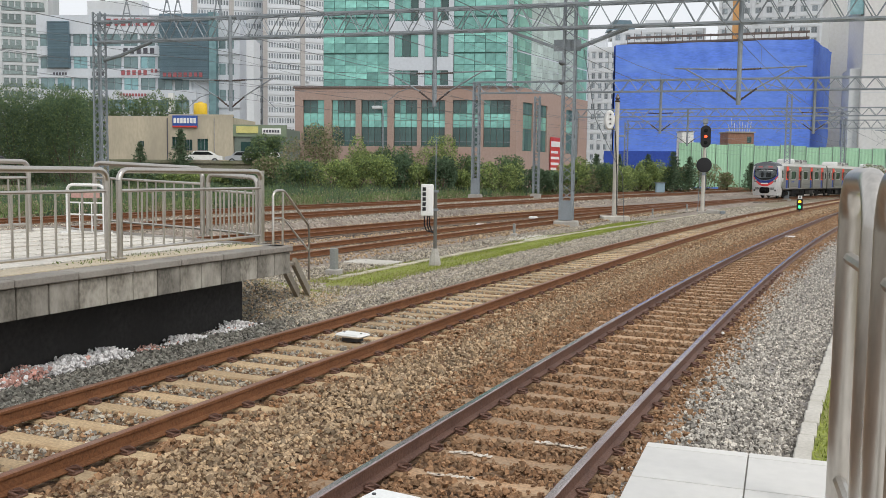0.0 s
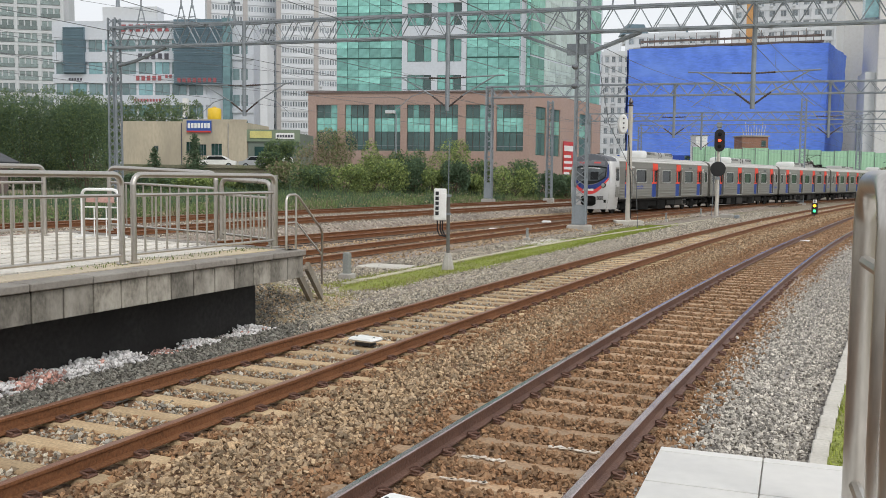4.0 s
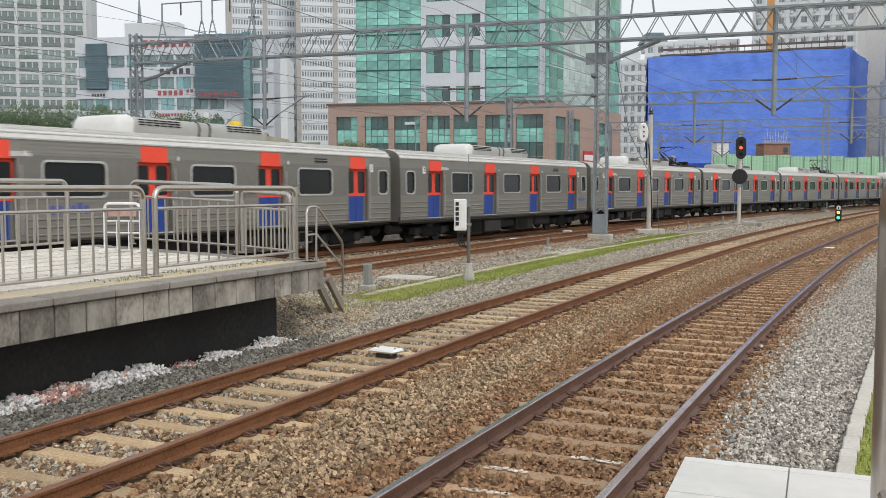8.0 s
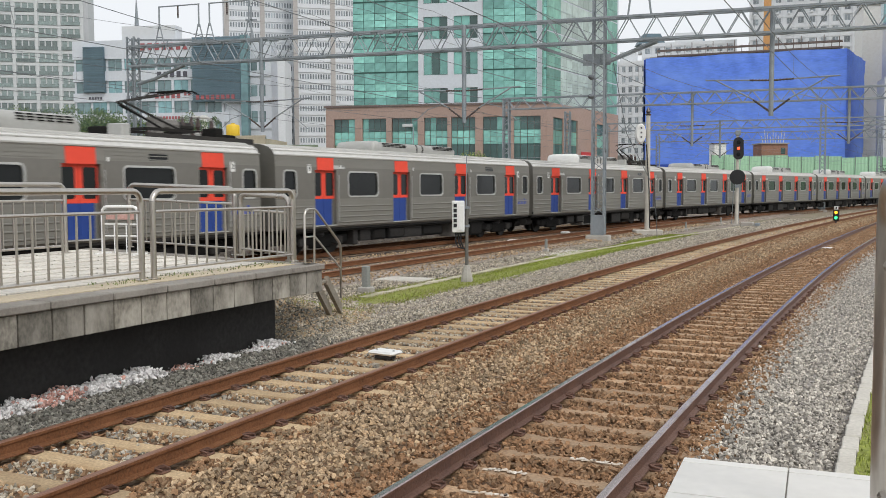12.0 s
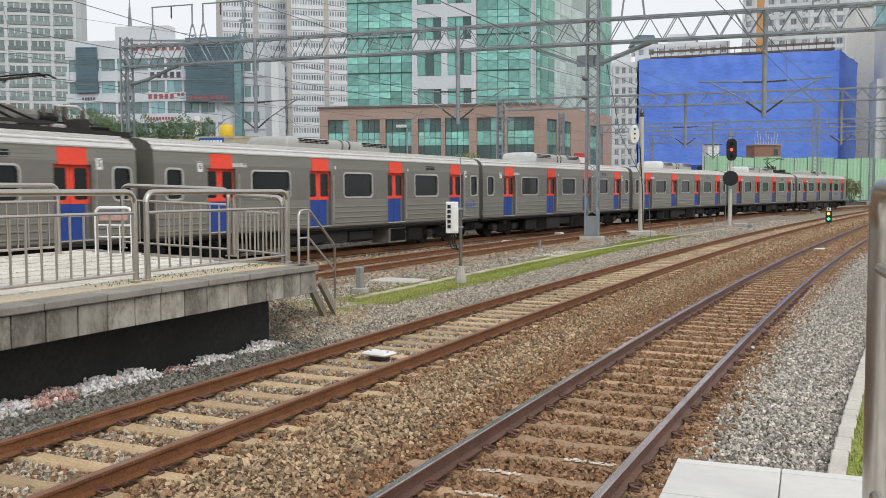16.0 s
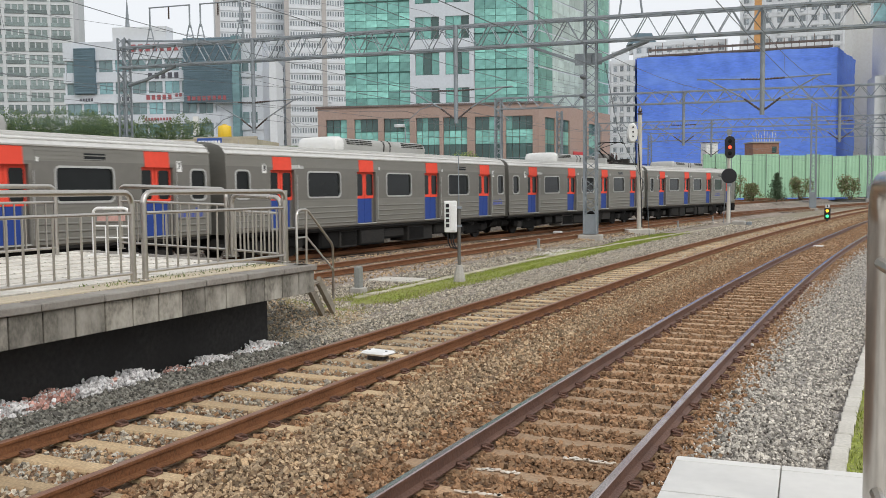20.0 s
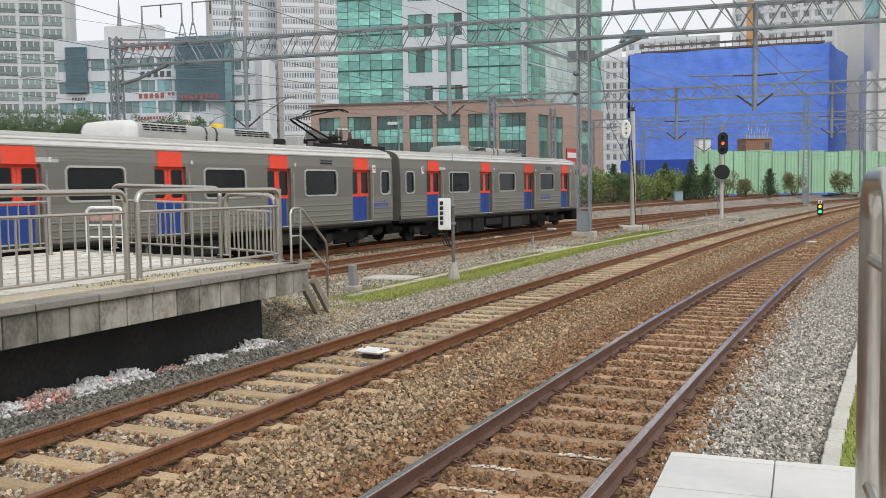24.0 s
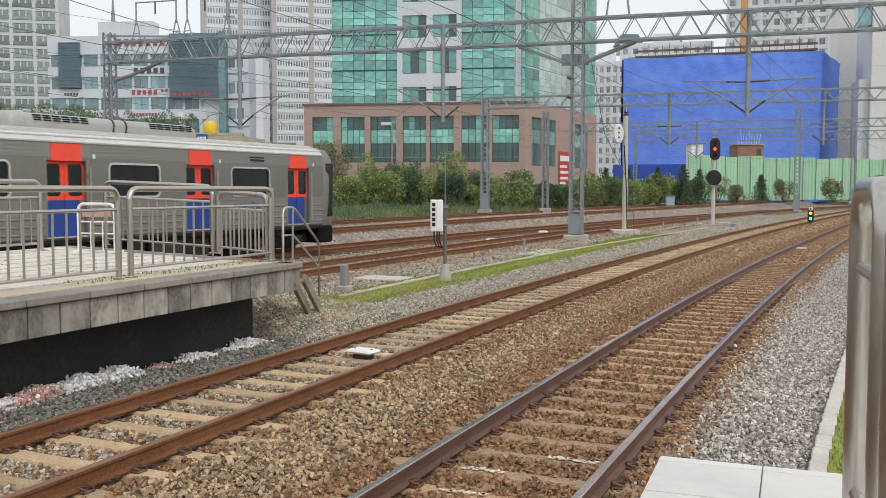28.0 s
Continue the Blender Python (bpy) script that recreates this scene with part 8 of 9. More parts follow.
def blue_site():
    m, w = facing(37.1, 170, 68.0, 158)
    b = thing("sheeted_building", "unfinished building wrapped in bright blue scaffold sheeting", "building", m)
    rng = np.random.RandomState(3)
    def sheet(x0, x1, n, top, f):
        me = Mesh()
        rows = 26
        for j in range(rows + 1):
            for i in range(n + 1):
                u = x0 + (x1 - x0) * i / n
                z = top * j / rows
                bulge = 0.14 * math.sin(u * 1.9 + 0.7 * math.sin(z)) * (0.5 + 0.5 * math.sin(z * 1.35)) + rng.normal(0, 0.05)
                me.v.append(f(u, bulge, z + (0.08 * math.sin(u * 0.55) if j == rows else 0)))
        me.f = [(j * (n + 1) + i, j * (n + 1) + i + 1, (j + 1) * (n + 1) + i + 1, (j + 1) * (n + 1) + i) for j in range(rows) for i in range(n)]
        return me
    part("front_sheet", sheet(0, w + 0.2, 60, 25.6, lambda u, q, z: (u, -0.3 + q, z)), NETBLUE, b, smooth=True)
    part("side_sheet", sheet(0, 19, 30, 25.6, lambda u, q, z: (w + 0.1 - q + u * 0.2, u * 0.98 - 0.3, z)), NETBLUE, b, smooth=True)
    part("left_sheet", sheet(0, 19, 20, 25.6, lambda u, q, z: (-0.3 + q, 19 - u, z)), NETDARK, b, smooth=True)
    part("concrete_core", Mesh().box(0.6, 0.6, 0, w - 0.6, 18, 26.0), CONCRETE, b)
    part("lower_sheet", Mesh().box(-1.6, -0.75, 0.5, w * 0.35, -0.6, 6.6), NETDARK, b)
    for z in (25.75, 26.75):
        part("guard_board", Mesh().box(2, 0.2, z, w - 0.5, 0.5, z + 0.35), SCAFFOLD, b)
    for i in range(26):
        x = 2 + (w - 3) * i / 25
        part("scaffold_pole", Mesh().tube([(x, 0.1, 25.4), (x, 0.1, 27.2 + 0.45 * ((i * 7) % 3))], 0.06, 5), SCAFFOLD, b)
    part("hoist_tower", Mesh().box(w * 0.6, 3, 26, w * 0.6 + 1.2, 4.2, 44), surf("orange_hoist_paint", (0.6, 0.32, 0.12), 0.6, 0, 0.1, 1, 5, 0), b)


blue_site()


def green_fence():
    f = thing("site_fence", "tall pale green corrugated site fence", "fence", kind="structure")
    pts = [(39.6, 137), (48, 140), (60, 140), (80, 139), (104, 136)]
    heights = [6.5, 6.5, 6.3, 5.9, 5.6]
    n = 0
    for (a, b), (h0, h1) in zip(zip(pts, pts[1:]), zip(heights, heights[1:])):
        m, w = facing(*a, *b, 0.6)
        k = max(1, round(w / 2.0))
        for i in range(k):
            x0, x1 = w * i / k, w * (i + 1) / k
            h = h0 + (h1 - h0) * (i + 0.5) / k + 0.12 * math.sin(n * 1.7)
            rings = []
            for z in (0, h):
                rings.append([(x0 + (x1 - x0) * q / 8 , 0.06 if q % 2 else 0.0, z) for q in range(9)])
            p = part("fence_sheet", Mesh().sweep(rings, False), FENCEG, f)
            p.matrix_basis = m
            q = part("fence_post", Mesh().tube([(x0, -0.05, 0), (x0, -0.05, h + 0.1)], 0.05, 6), surf("fence_post_steel", (0.2, 0.26, 0.22), 0.6) if n == 0 else bpy.data.materials["fence_post_steel"], f)
            q.matrix_basis = m
            n += 1


green_fence()
h = thing("brick_hut", "small red-brown brick roof hut with pale sacks on top", "hut", Matrix.Translation((53.5, 150, 0)))
part("wall", Mesh().box(-2.1, 0, 0, 2.1, 4, 9.3), surf("red_brown_brick", (0.3, 0.16, 0.11), 0.9, 0, 0.2, 0.8, 6, 0.1), h)
part("window", Mesh().box(1.0, -0.05, 7.7, 1.7, 0, 8.7), GREENDARK, h)
part("roof_slab", Mesh().box(-2.3, -0.2, 9.3, 2.3, 4.2, 9.5), CONCRETE, h)
for i in range(9):
    part("pale_rod", Mesh().tube([(-1.7 + 0.4 * i, 0.5, 9.45), (-2.0 + 0.47 * i, 0.5, 10.6 + 0.5 * ((i * 5) % 3))], 0.055, 5), GREYWALL, h)
h = thing("site_cabin", "plain white site cabin behind the fence", "cabin", Matrix.Translation((44.8, 150, 0)))
part("body", Mesh().box(-0.95, 0, 0, 0.95, 3, 9.3, c=0.05), WHITE, h)
part("roof", Mesh().box(-1.05, -0.1, 9.3, 1.05, 3.1, 9.45), GREYWALL, h)


def workshop():
    m, w = facing(-36.2, 113, -20.8, 111)
    b = thing("workshop", "cream rendered workshop with blue sign board", "building", m)
    holes = [(8.1, 9.4, 4.7, 6.1), (11.2, 12.5, 4.5, 5.9), (9.6, 10.6, 4.5, 5.8), (4.1, 4.7, 4.9, 5.6)]
    part("front_wall", wall_with_holes(w, 0, 8.5, holes, 0.3), BEIGEWALL, b)
    part("body", Mesh().box(0.02, 0.31, 0, w, 9, 8.4), BEIGEWALL, b)
    part("parapet", Mesh().box(w * 0.5, -0.05, 8.5, w, 0.3, 8.75), BEIGEWALL, b)
    for x0, x1, z0, z1 in holes:
        win = part("window", Mesh().box(x0, 0.1, z0, x1, 0.16, z0 + 0.08), SIGNDARK, b)
        pane(win, "window_pane", x0, x1, z0, z1, 0.2, GREENDARK)
        for i in range(4):
            part("window_bar", Mesh().box(x0 + (x1 - x0) * i / 3 - 0.02, 0.02, z0, x0 + (x1 - x0) * i / 3 + 0.02, 0.06, z1), STEEL, win)
    part("downpipe", Mesh().tube([(7.6, -0.08, 0), (7.6, -0.08, 8.3)], 0.06, 6), SIGNDARK, b)
    part("second_downpipe", Mesh().tube([(12.1 + 1.2, -0.08, 0), (13.3, -0.08, 8.3)], 0.06, 6), CONCRETE, b)
    s = part("sign_board", Mesh().box(8.3, -0.25, 7.2, 11.3, -0.12, 8.6), BLUE, b, "blue sign board with white lettering and red edge")
    for i in range(7):
        part("lettering_bar", Mesh().box(8.45 + i * 0.4, -0.29, 7.7, 8.75 + i * 0.4, -0.25, 8.3), WHITE, s)
    part("red_strip", Mesh().box(8.3, -0.29, 7.2, 11.3, -0.25, 7.4), RED, s)
    part("air_unit", Mesh().box(10.4, -0.5, 2.6, 11.2, 0, 3.2), WHITE, b)
    t = thing("water_tank", "yellow round plastic water tank on the workshop roof", "water tank", m @ Matrix.Translation((10.9, 2, 8.42)))
    part("tank", Mesh().lathe([(0.75, 0.25), (0.82, 0.4), (0.8, 1.6), (0.7, 1.75), (0.25, 1.85), (0.25, 1.95)], 20), YELLOW, t, smooth=True)
    part("blue_cradle", Mesh().box(-0.9, -0.9, 0, 0.9, 0.9, 0.28), BLUE, t)
    m2, w2 = facing(-20.7, 111, -14.6, 110.4)
    c = thing("low_shop", "low shop with green fascia and yellow sign", "building", m2)
    part("body", Mesh().box(0, 0.2, 0, w2, 8, 7.2), surf("dark_green_grey_wall", (0.17, 0.2, 0.17), 0.8, 0, 0.1, 0.5, 4, 0.05), c)
    part("fascia", Mesh().box(-0.1, 0, 6.2, w2 + 0.1, 0.3, 7.6), surf("olive_green_fascia", (0.2, 0.25, 0.17), 0.7), c)
    part("yellow_sign", Mesh().box(0.3, -0.1, 6.6, 2.9, 0.0, 7.4), surf("pale_yellow_sign", (0.6, 0.55, 0.2), 0.6), c)
    part("white_sign", Mesh().box(3.4, -0.1, 6.5, 5.6, 0.0, 7.2), WHITE, c)
    for i in range(6):
        part("lettering_bar", Mesh().box(3.55 + i * 0.33, -0.14, 6.7, 3.78 + i * 0.33, -0.1, 7.0), SIGNDARK, c)
    part("shop_window", Mesh().box(0.8, 0.1, 2.8, 5.2, 0.2, 5.6), GREENDARK, c)


workshop()


def parked_car(x, y, z, turn, paint, label):
    t = thing("parked_car", label, "car", Matrix.Translation((x, y, z)) @ Matrix.Rotation(turn, 4, "Z"), "parked cars")
    side = [(-2.15, 0.45), (-2.2, 0.8), (-1.5, 0.95), (-0.9, 1.42), (0.7, 1.45), (1.5, 0.98), (2.15, 0.85), (2.2, 0.45)]
    part("body", Mesh().sweep([[(a, s, b) for a, b in side] for s in (-0.85, 0.85)]), paint, t)
    part("side_glass", Mesh().sweep([[(a, s, b) for a, b in ((-1.2, 0.98), (-0.8, 1.34), (0.6, 1.36), (1.2, 1.0))] for s in (-0.86, 0.86)]), CARGLASS, t)
    for a in (-1.35, 1.35):
        for s in (-0.8, 0.8):
            wh = part("wheel", Mesh().lathe([(0.12, -0.1), (0.32, -0.1), (0.33, 0.1), (0.12, 0.1)], 14, Matrix.Translation((a, s, 0.33)) @ Matrix.Rotation(math.pi / 2, 4, "X")), BLACK, t)
            part("rim", Mesh().lathe([(0.2, -0.11), (0.2, 0.11)], 10, Matrix.Translation((a, s, 0.33)) @ Matrix.Rotation(math.pi / 2, 4, "X")), STEEL, wh)
    part("headlight", Mesh().box(-2.22, -0.8, 0.62, -2.1, -0.45, 0.78), LAMPGLASS, t)


SILVER = surf("silver_car_paint", (0.45, 0.46, 0.48), 0.3, 0.5, 0.05, 1, 5, 0)
parked_car(-23.4, 107, 2.95, 0.1, WHITE, "white saloon car parked by the workshop")
parked_car(-18.8, 107.5, 2.95, 0.05, SILVER, "silver car parked by the low shop")
parked_car(-16.2, 107.6, 2.95, 1.3, WHITE, "white car parked end-on by the low shop")


MOSSY = surf("overgrown_concrete", (0.2, 0.19, 0.14), 0.95, 0, 0.3, 0.4, 6, 0.2, (0.13, 0.15, 0.07), 0.7)


def parking_deck():
    p = thing("retaining_wall", "grey concrete retaining wall with a raised parking yard", "wall", kind="structure")
    part("yard", Mesh().box(-42, 104, -0.2, -13.6, 110.2, 2.95, c=0.03), MOSSY, p)
    part("parapet", Mesh().box(-42, 103.8, 2.95, -13.6, 104, 3.3, c=0.02), MOSSY, p)


parking_deck()

# ---- trees and shrubs ----
BARK = surf("grey_brown_bark", (0.12, 0.09, 0.065), 0.95, 0, 0.3, 3, 20, 0.3)
LEAF = {
    "dark": surf("dark_green_leaf", (0.125, 0.185, 0.11), 0.8, 0, 0.2, 0.5, 6, 0, island=0.3),
    "mid": surf("mid_green_leaf", (0.2, 0.265, 0.115), 0.8, 0, 0.2, 0.5, 6, 0, island=0.3),
    "light": surf("yellow_green_leaf", (0.36, 0.43, 0.16), 0.8, 0, 0.2, 0.5, 6, 0, island=0.3),
    "brown": surf("brownish_leaf", (0.35, 0.3, 0.2), 0.85, 0, 0.2, 0.5, 6, 0, island=0.35),
    "pine": surf("pine_needle", (0.12, 0.175, 0.105), 0.85, 0, 0.3, 0.5, 6, 0, island=0.45),
}
for leaf in LEAF.values():
    # thin leaves let light through
    ln, ll = leaf.node_tree.nodes, leaf.node_tree.links
    bs = ln["Principled BSDF"]
    bs.inputs["Specular IOR Level"].default_value = 0.15
    through_light, both = ln.new("ShaderNodeBsdfTranslucent"), ln.new("ShaderNodeMixShader")
    ll.new(bs.inputs["Base Color"].links[0].from_socket, through_light.inputs["Color"])
    both.inputs[0].default_value = 0.42
    ll.new(bs.outputs[0], both.inputs[1])
    ll.new(through_light.outputs[0], both.inputs[2])
    ll.new(both.outputs[0], ln["Material Output"].inputs["Surface"])
grow = np.random.RandomState(21)


def leaves(name, centres, size, material, parent):
    """Leaf clumps: bent four-cornered leaves turned every way, one mesh."""
    n = len(centres)
    base = np.array([(-1, 0, 0), (0, -0.55, 0.18), (1, 0, 0), (0, 0.55, 0.18)])
    k = base[None] * (size * grow.uniform(0.6, 1.3, (n, 1, 1)))
    v = np.einsum("nij,nvj->nvi", turns(grow, n), k) + centres[:, None]
    f = np.arange(4 * n).reshape(-1, 4)
    me = bpy.data.meshes.new(name)
    me.from_pydata(v.reshape(-1, 3).tolist(), [], f.tolist())
    me.materials.append(material)
    ob = new(name, me)
    ob.parent = parent
    return ob


def blob_points(n, lumps, inner=0.45):
    """Points near the skin of several overlapping lumps, with gaps."""
    which = grow.randint(0, len(lumps), n)
    c = np.array([l[:3] for l in lumps])[which]
    r = np.array([l[3:6] for l in lumps])[which]
    d = grow.normal(size=(n, 3))
    d /= np.linalg.norm(d, axis=1)[:, None]
    return c + d * r * (grow.uniform(inner, 1.06, (n, 1)) ** 0.6)


def shrub(x, y, z, w, h, kinds, label, n=900, size=0.13, group="shrubs", inner=0.45):
    t = thing("shrub", label, "shrub", Matrix.Translation((x, y, z)), group)
    lumps = []
    for i in range(7):
        a = grow.rand() * 6.283
        d = w * 0.42 * grow.rand() ** 0.5
        top = h * grow.uniform(0.45, 0.85)
        p = (math.cos(a) * d, math.sin(a) * d * 0.7, top)
        part("stem", Mesh().tube([(p[0] * 0.15, p[1] * 0.15, -0.1), (p[0] * 0.6, p[1] * 0.6, top * 0.5), p], [0.06, 0.04, 0.015], 5), BARK, t)
        r = w * grow.uniform(0.17, 0.3)
        lumps.append((*p, r, r * 0.9, min(h - top, r) + 0.12 * h))
    lumps.append((0, 0, h * 0.32, w * 0.45, w * 0.35, h * 0.34))
    if inner > 0.6:
        lumps += [(0, 0, h * 0.5, w * 0.47, w * 0.4, h * 0.48)] * 5
    for k, kind in enumerate(kinds):
        leaves("crown", blob_points(n // len(kinds), lumps, inner), size, LEAF[kind], t)
    return t


def conifer(x, y, z, h, w, label):
    t = thing("conifer", label, "tree", Matrix.Translation((x, y, z)), "conifers")
    part("trunk", Mesh().tube([(0, 0, -0.2), (0.05, 0, h * 0.5), (0, 0, h)], [h * 0.022, h * 0.014, 0.01], 7), BARK, t)
    tiers = int(h / 0.42)
    pts = []
    for i in range(tiers):
        f = (i + 1.2) / (tiers + 1)
        r = w / 2 * (1 - f) ** 0.8 * grow.uniform(0.8, 1.15)
        for b in range(6):
            a = 6.283 * b / 6 + grow.rand() * 0.8
            tip = (math.cos(a) * r, math.sin(a) * r, h * f - r * 0.15)
            if i % 3 == 0 and b % 2 == 0:
                part("limb", Mesh().tube([(0, 0, h * f), tip], [0.025, 0.006], 4), BARK, t)
            m = int(12 + 26 * r)
            q = grow.rand(m, 1)
            pts.append(np.array([[0, 0, h * f]]) + q * (np.array([tip]) - np.array([[0, 0, h * f]])) + grow.normal(0, 0.09 + 0.05 * r, (m, 3)))
    leaves("crown", np.concatenate(pts), 0.12, LEAF["pine"], t)
    return t


def tree(x, y, z, h, w, kinds, label, n=2600, size=0.24):
    t = thing("tree", label, "tree", Matrix.Translation((x, y, z)), "trees")
    part("trunk", Mesh().tube([(0, 0, -0.3), (0.08, 0.04, h * 0.25), (0, 0, h * 0.5), (-0.1, 0, h * 0.8)], [h * 0.03, h * 0.024, h * 0.016, 0.03], 8), BARK, t)
    lumps = []
    for i in range(12):
        a = 6.283 * i / 12 + grow.rand()
        b = h * grow.uniform(0.25, 0.6)
        r = w * 0.36 * grow.uniform(0.5, 1)
        p = (math.cos(a) * r, math.sin(a) * r, b + h * grow.uniform(0.12, 0.3))
        part("limb", Mesh().tube([(0, 0, b), (p[0] * 0.5, p[1] * 0.5, b + 0.6 * (p[2] - b)), p], [0.07, 0.05, 0.02], 5), BARK, t)
        q = w * grow.uniform(0.13, 0.22)
        lumps.append((*p, q, q, q * 0.85))
    lumps.append((0, 0, h * 0.82, w * 0.25, w * 0.25, h * 0.16))
    lumps.append((0, 0, h * 0.5, w * 0.34, w * 0.34, h * 0.3))
    for kind in kinds:
        leaves("crown", blob_points(n // len(kinds), lumps), size, LEAF[kind], t)
    return t


# tall hedge of trees beyond the platform
for i in range(12):
    x = -47 + 1.55 * i
    shrub(x, 85 + 1.2 * math.sin(i * 2.1), 0.3, 6.6, 8.9 + 0.3 * math.sin(i * 1.7) - 0.05 * i, ("dark", "mid", "dark"), "dense dark green hedge tree", 13000, 0.085, "hedge trees", 0.8)
for i in range(8):
    shrub(-46.5 + 2.1 * i, 125 + math.sin(i * 1.9), 1.0, 4.4, 10.9 + 0.4 * math.sin(i * 2.3), ("mid", "dark"), "olive green clipped hedge tree behind the workshop", 5000, 0.13, "olive hedge trees", 0.75)


def weed_field():
    """Knee-high wild grass and weeds on the waste ground beyond the far tracks."""
    n = 60000
    s, o = -5 + 95 * grow.rand(n), -28 - 22 * grow.rand(n) ** 1.2
    patch = 0.5 + 0.5 * np.sin(s * 0.55 + 1.3 * np.sin(o * 0.7)) * np.sin(o * 0.45 + 0.6)
    z = np.interp(o, [-60, -38, -27], [0.7, 0.25, 0.0])
    c = along(s, o, z)
    h = (0.3 + 0.75 * patch) * grow.uniform(0.4, 1.2, n)
    a = grow.rand(n) * 6.283
    w = grow.uniform(0.02, 0.05, n)
    d = np.stack([np.cos(a) * w, np.sin(a) * w, 0 * a], 1)
    tip = c + np.stack([grow.normal(0, 0.3, n) * h, grow.normal(0, 0.3, n) * h, h], 1)
    v = np.stack([c - d, c + d, tip], 1)
    for flag, kind, what in ((patch > 0.6, "dark", "tall dark green weeds beyond the far tracks"), ((patch <= 0.6) & (patch > 0.3), "mid", "wild green grass beyond the far tracks"), (patch <= 0.3, "brown", "dry wild grass beyond the far tracks")):
        bulk("wild_grass", v[flag].reshape(-1, 3), np.arange(3 * flag.sum()).reshape(-1, 3), LEAF[kind], what, "grass")


weed_field()
h = thing("shed", "low dark shed with a weathered gable roof", "shed", Matrix.Translation((-30.5, 62, 0.4)) @ Matrix.Rotation(radians(-20), 4, "Z"))
part("wall", Mesh().box(-2.4, -1.8, -0.4, 2.4, 1.8, 2.5), SCAFFOLD, h)
for d in (-1, 1):
    part("roof_sheet", Mesh().sweep([[(0, y, 3.75), (d * 3.0, y, 2.55), (d * 3.0, y, 2.45), (0, y, 3.62)] for y in (-2.2, 2.2)]), DARKSTEEL, h)
part("eave_board", Mesh().bar((0, -2.24, 3.66), (3.0, -2.24, 2.46), 0.05, 0.16), CONCRETE, h)
# scrub between the far tracks and the buildings
def scrub():
    rng = random.Random(17)
    x = -26.0
    while x < 36:
        y = 88 + 0.28 * (x + 10) + rng.uniform(-2, 3)
        o, s = side_of(np.array([x]), np.array([y]))
        if o[0] > -29.5:
            y += (o[0] + 29.5) * 1.15 + 0.5
        h = rng.uniform(2.0, 3.6) if x > -13 else rng.uniform(1.2, 1.9)
        kinds = rng.choice((("mid", "dark"), ("mid", "light"), ("dark", "dark"), ("brown", "mid"), ("light", "mid")))
        shrub(x, y, 0.3, rng.uniform(3.0, 5.0), h, kinds, {"mid": "leafy green shrub beside the far tracks", "dark": "dark green shrub beside the far tracks", "brown": "brownish thin shrub beside the far tracks", "light": "yellow-green shrub beside the far tracks"}[kinds[0]], 2600)
        x += rng.uniform(1.5, 2.4)


scrub()
shrub(-9.5, 92, 0.3, 5.5, 6.0, ("brown", "brown", "mid"), "tall brownish shrub in front of the brick podium", 5200, 0.11)
shrub(-5.5, 91, 0.3, 4.0, 5.0, ("light", "mid"), "tall yellow-green shrub in front of the brick podium", 3600, 0.11)
shrub(2.4, 92, 0.3, 4.6, 5.2, ("light", "mid"), "feathery light green shrub beside the lattice mast", 4600, 0.1)
shrub(-1.5, 93, 0.3, 5.0, 4.2, ("dark", "mid"), "dark green bushy shrub by the podium", 4200, 0.12)
for x, y, h, w in ((-24.6, 101.5, 6.3, 4.2), (-28.8, 101, 4.8, 3.4), (30, 117, 4.6, 4.2), (33.5, 118, 5.0, 4.4), (25.5, 114, 4.6, 4.0), (36.5, 121, 4.4, 4.0), (46.5, 126, 3.8, 3.4), (22, 110, 4.4, 3.6)):
    conifer(x, y, 0.4, h, w, "young dark green pine beyond the tracks")
tree(-15.5, 100, 0.3, 6.0, 5.0, ("mid", "dark"), "broad green tree in front of the low shop", 4600, 0.13)
for x, y in ((43, 125), (50.5, 128), (57, 127), (64, 126), (67, 127), (39.5, 123), (72, 126)):
    shrub(x, y, 0.5, 3.2, 2.7 + 0.8 * math.sin(x), ("brown", "mid"), "sparse brownish shrub by the green fence", 1600, 0.13)
# low clipped growth along the far bed
def verge_growth():
    n = 26000
    s = -30 + 150 * grow.rand(n)
    o = -27.5 - 4.5 * grow.rand(n)
    h = 0.25 + 0.7 * np.clip((-27.8 - o) / 3, 0, 1) * grow.rand(n)
    c = along(s, o, 0.05 + h * grow.rand(n))
    t = thing("low_growth", "low green undergrowth along the far stone bed", "undergrowth", kind="stuff")
    leaves("leaf_layer", c[:13000], 0.08, LEAF["mid"], t)
    leaves("dry_leaf_layer", c[13000:], 0.08, LEAF["brown"], t)


verge_growth()


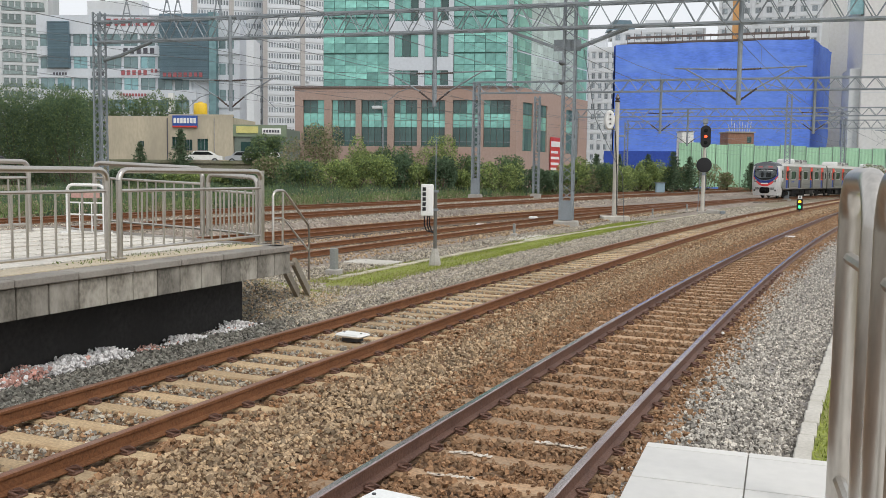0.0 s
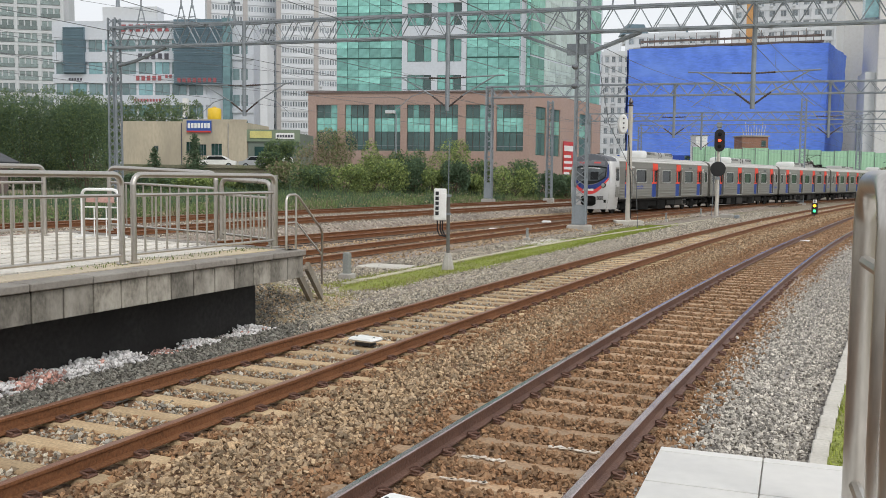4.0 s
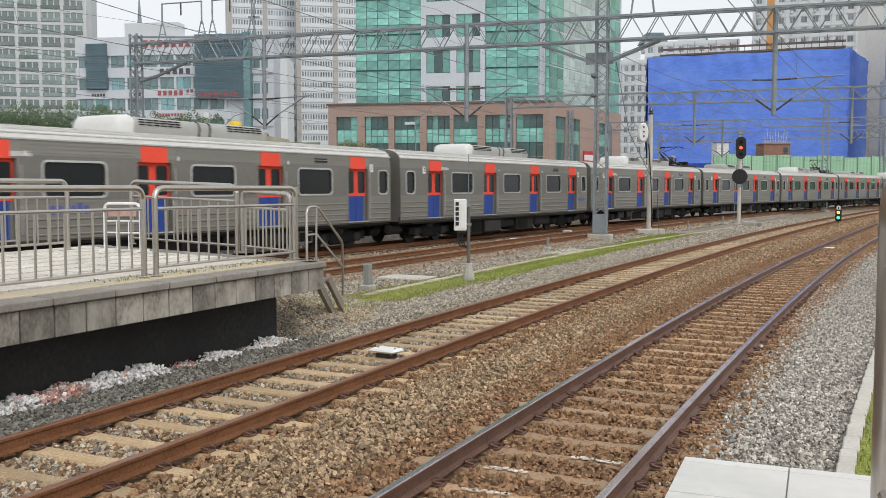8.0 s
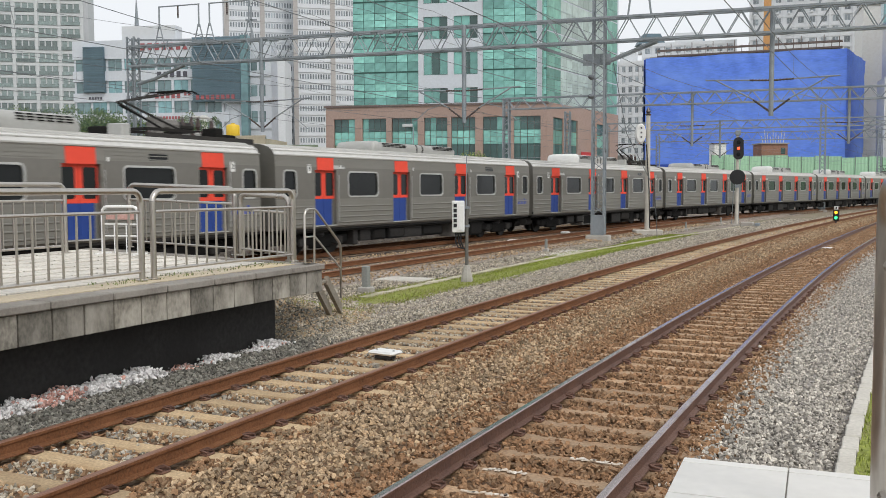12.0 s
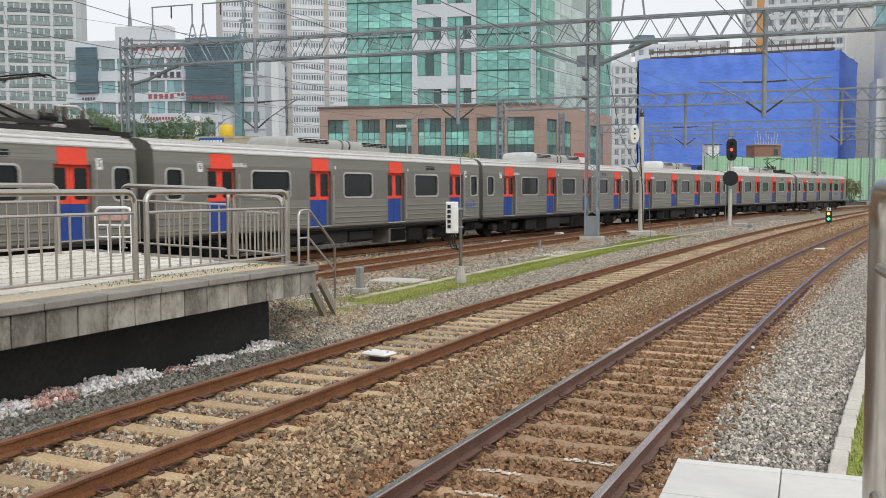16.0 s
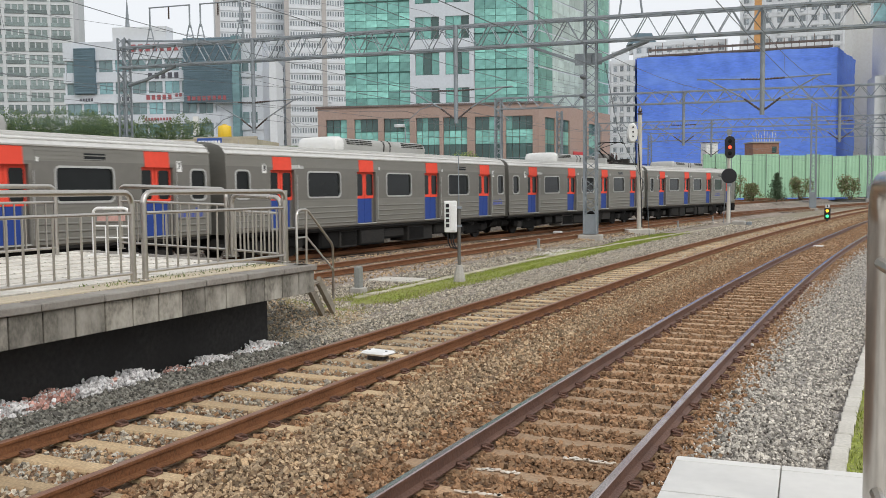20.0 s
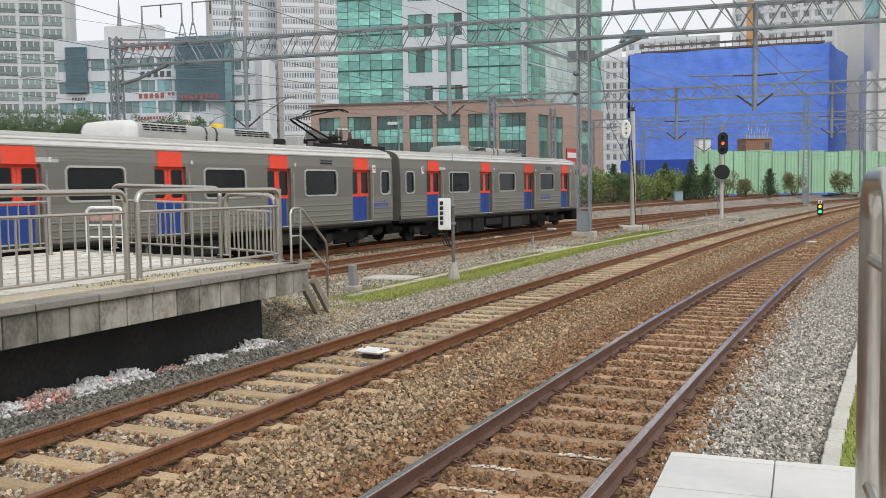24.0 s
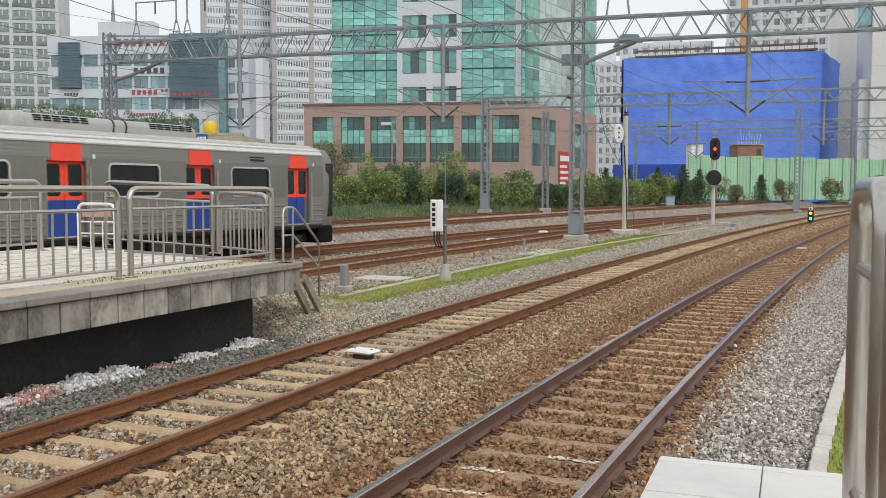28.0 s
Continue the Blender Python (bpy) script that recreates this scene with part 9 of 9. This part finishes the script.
# ---- what moves ----
# second, arc on its line where the train's front is: it comes nearer at about 43 km/h and slows down
FRONT = [(0, 79.92), (1, 68.57), (2, 57.26), (3, 45.9), (4, 34.45), (5, 22.88), (6, 11.19), (7, -0.46), (9, -24.06), (11, -47.94), (12, -59.56), (15, -93.85), (16, -104.46), (18, -124.29), (19, -133.41), (20, -141.6), (21, -149.6), (24, -171.3), (25, -177.58), (26, -183.47), (27, -189.18), (28, -194.67)]


def front_at(t):
    """The front's arc at a time, on a smooth curve through FRONT."""
    n = len(FRONT) - 1
    i = max(k for k in range(n) if FRONT[k][0] <= max(t, 0))
    def slope(k):
        a, b = FRONT[max(k - 1, 0)], FRONT[min(k + 1, n)]
        return (b[1] - a[1]) / (b[0] - a[0])
    (t0, p0), (t1, p1) = FRONT[i], FRONT[i + 1]
    h = t1 - t0
    u = (t - t0) / h
    return (2 * u ** 3 - 3 * u ** 2 + 1) * p0 + (u ** 3 - 2 * u ** 2 + u) * h * slope(i) + (3 * u ** 2 - 2 * u ** 3) * p1 + (u ** 3 - u ** 2) * h * slope(i + 1)


def car_pose(k, t):
    """Pose of car k: it stands on its two bogies, 13.8 m apart."""
    mid = front_at(t) + 20.04 * k + 10
    ax, ay, _ = TRAINLINE.at(mid - 6.9)
    bx, by, _ = TRAINLINE.at(mid + 6.9)
    d = Vector((ax - bx, ay - by, 0))
    return Matrix.Translation(((ax + bx) / 2, (ay + by) / 2, 0)) @ Matrix.Rotation(math.atan2(d.y, d.x), 4, "Z")


def motions():
    times = [0.5 * i for i in range(57)]
    for k, car in enumerate(cars):
        walk(car, [(t, car_pose(k, t)) for t in times])
    # wheels roll: a row for each film frame, under a quarter turn
    spin = [i / 25 for i in range(701)]
    far = [front_at(t) for t in spin]
    for car in cars:
        for ws in [o for o in car.children if o.name.startswith("wheelset")]:
            at = ws.location.copy()
            walk(ws, [(t, Matrix.Translation(at) @ Matrix.Rotation((far[0] - d) / 0.435, 4, "Y")) for t, d in zip(spin, far)])


motions()
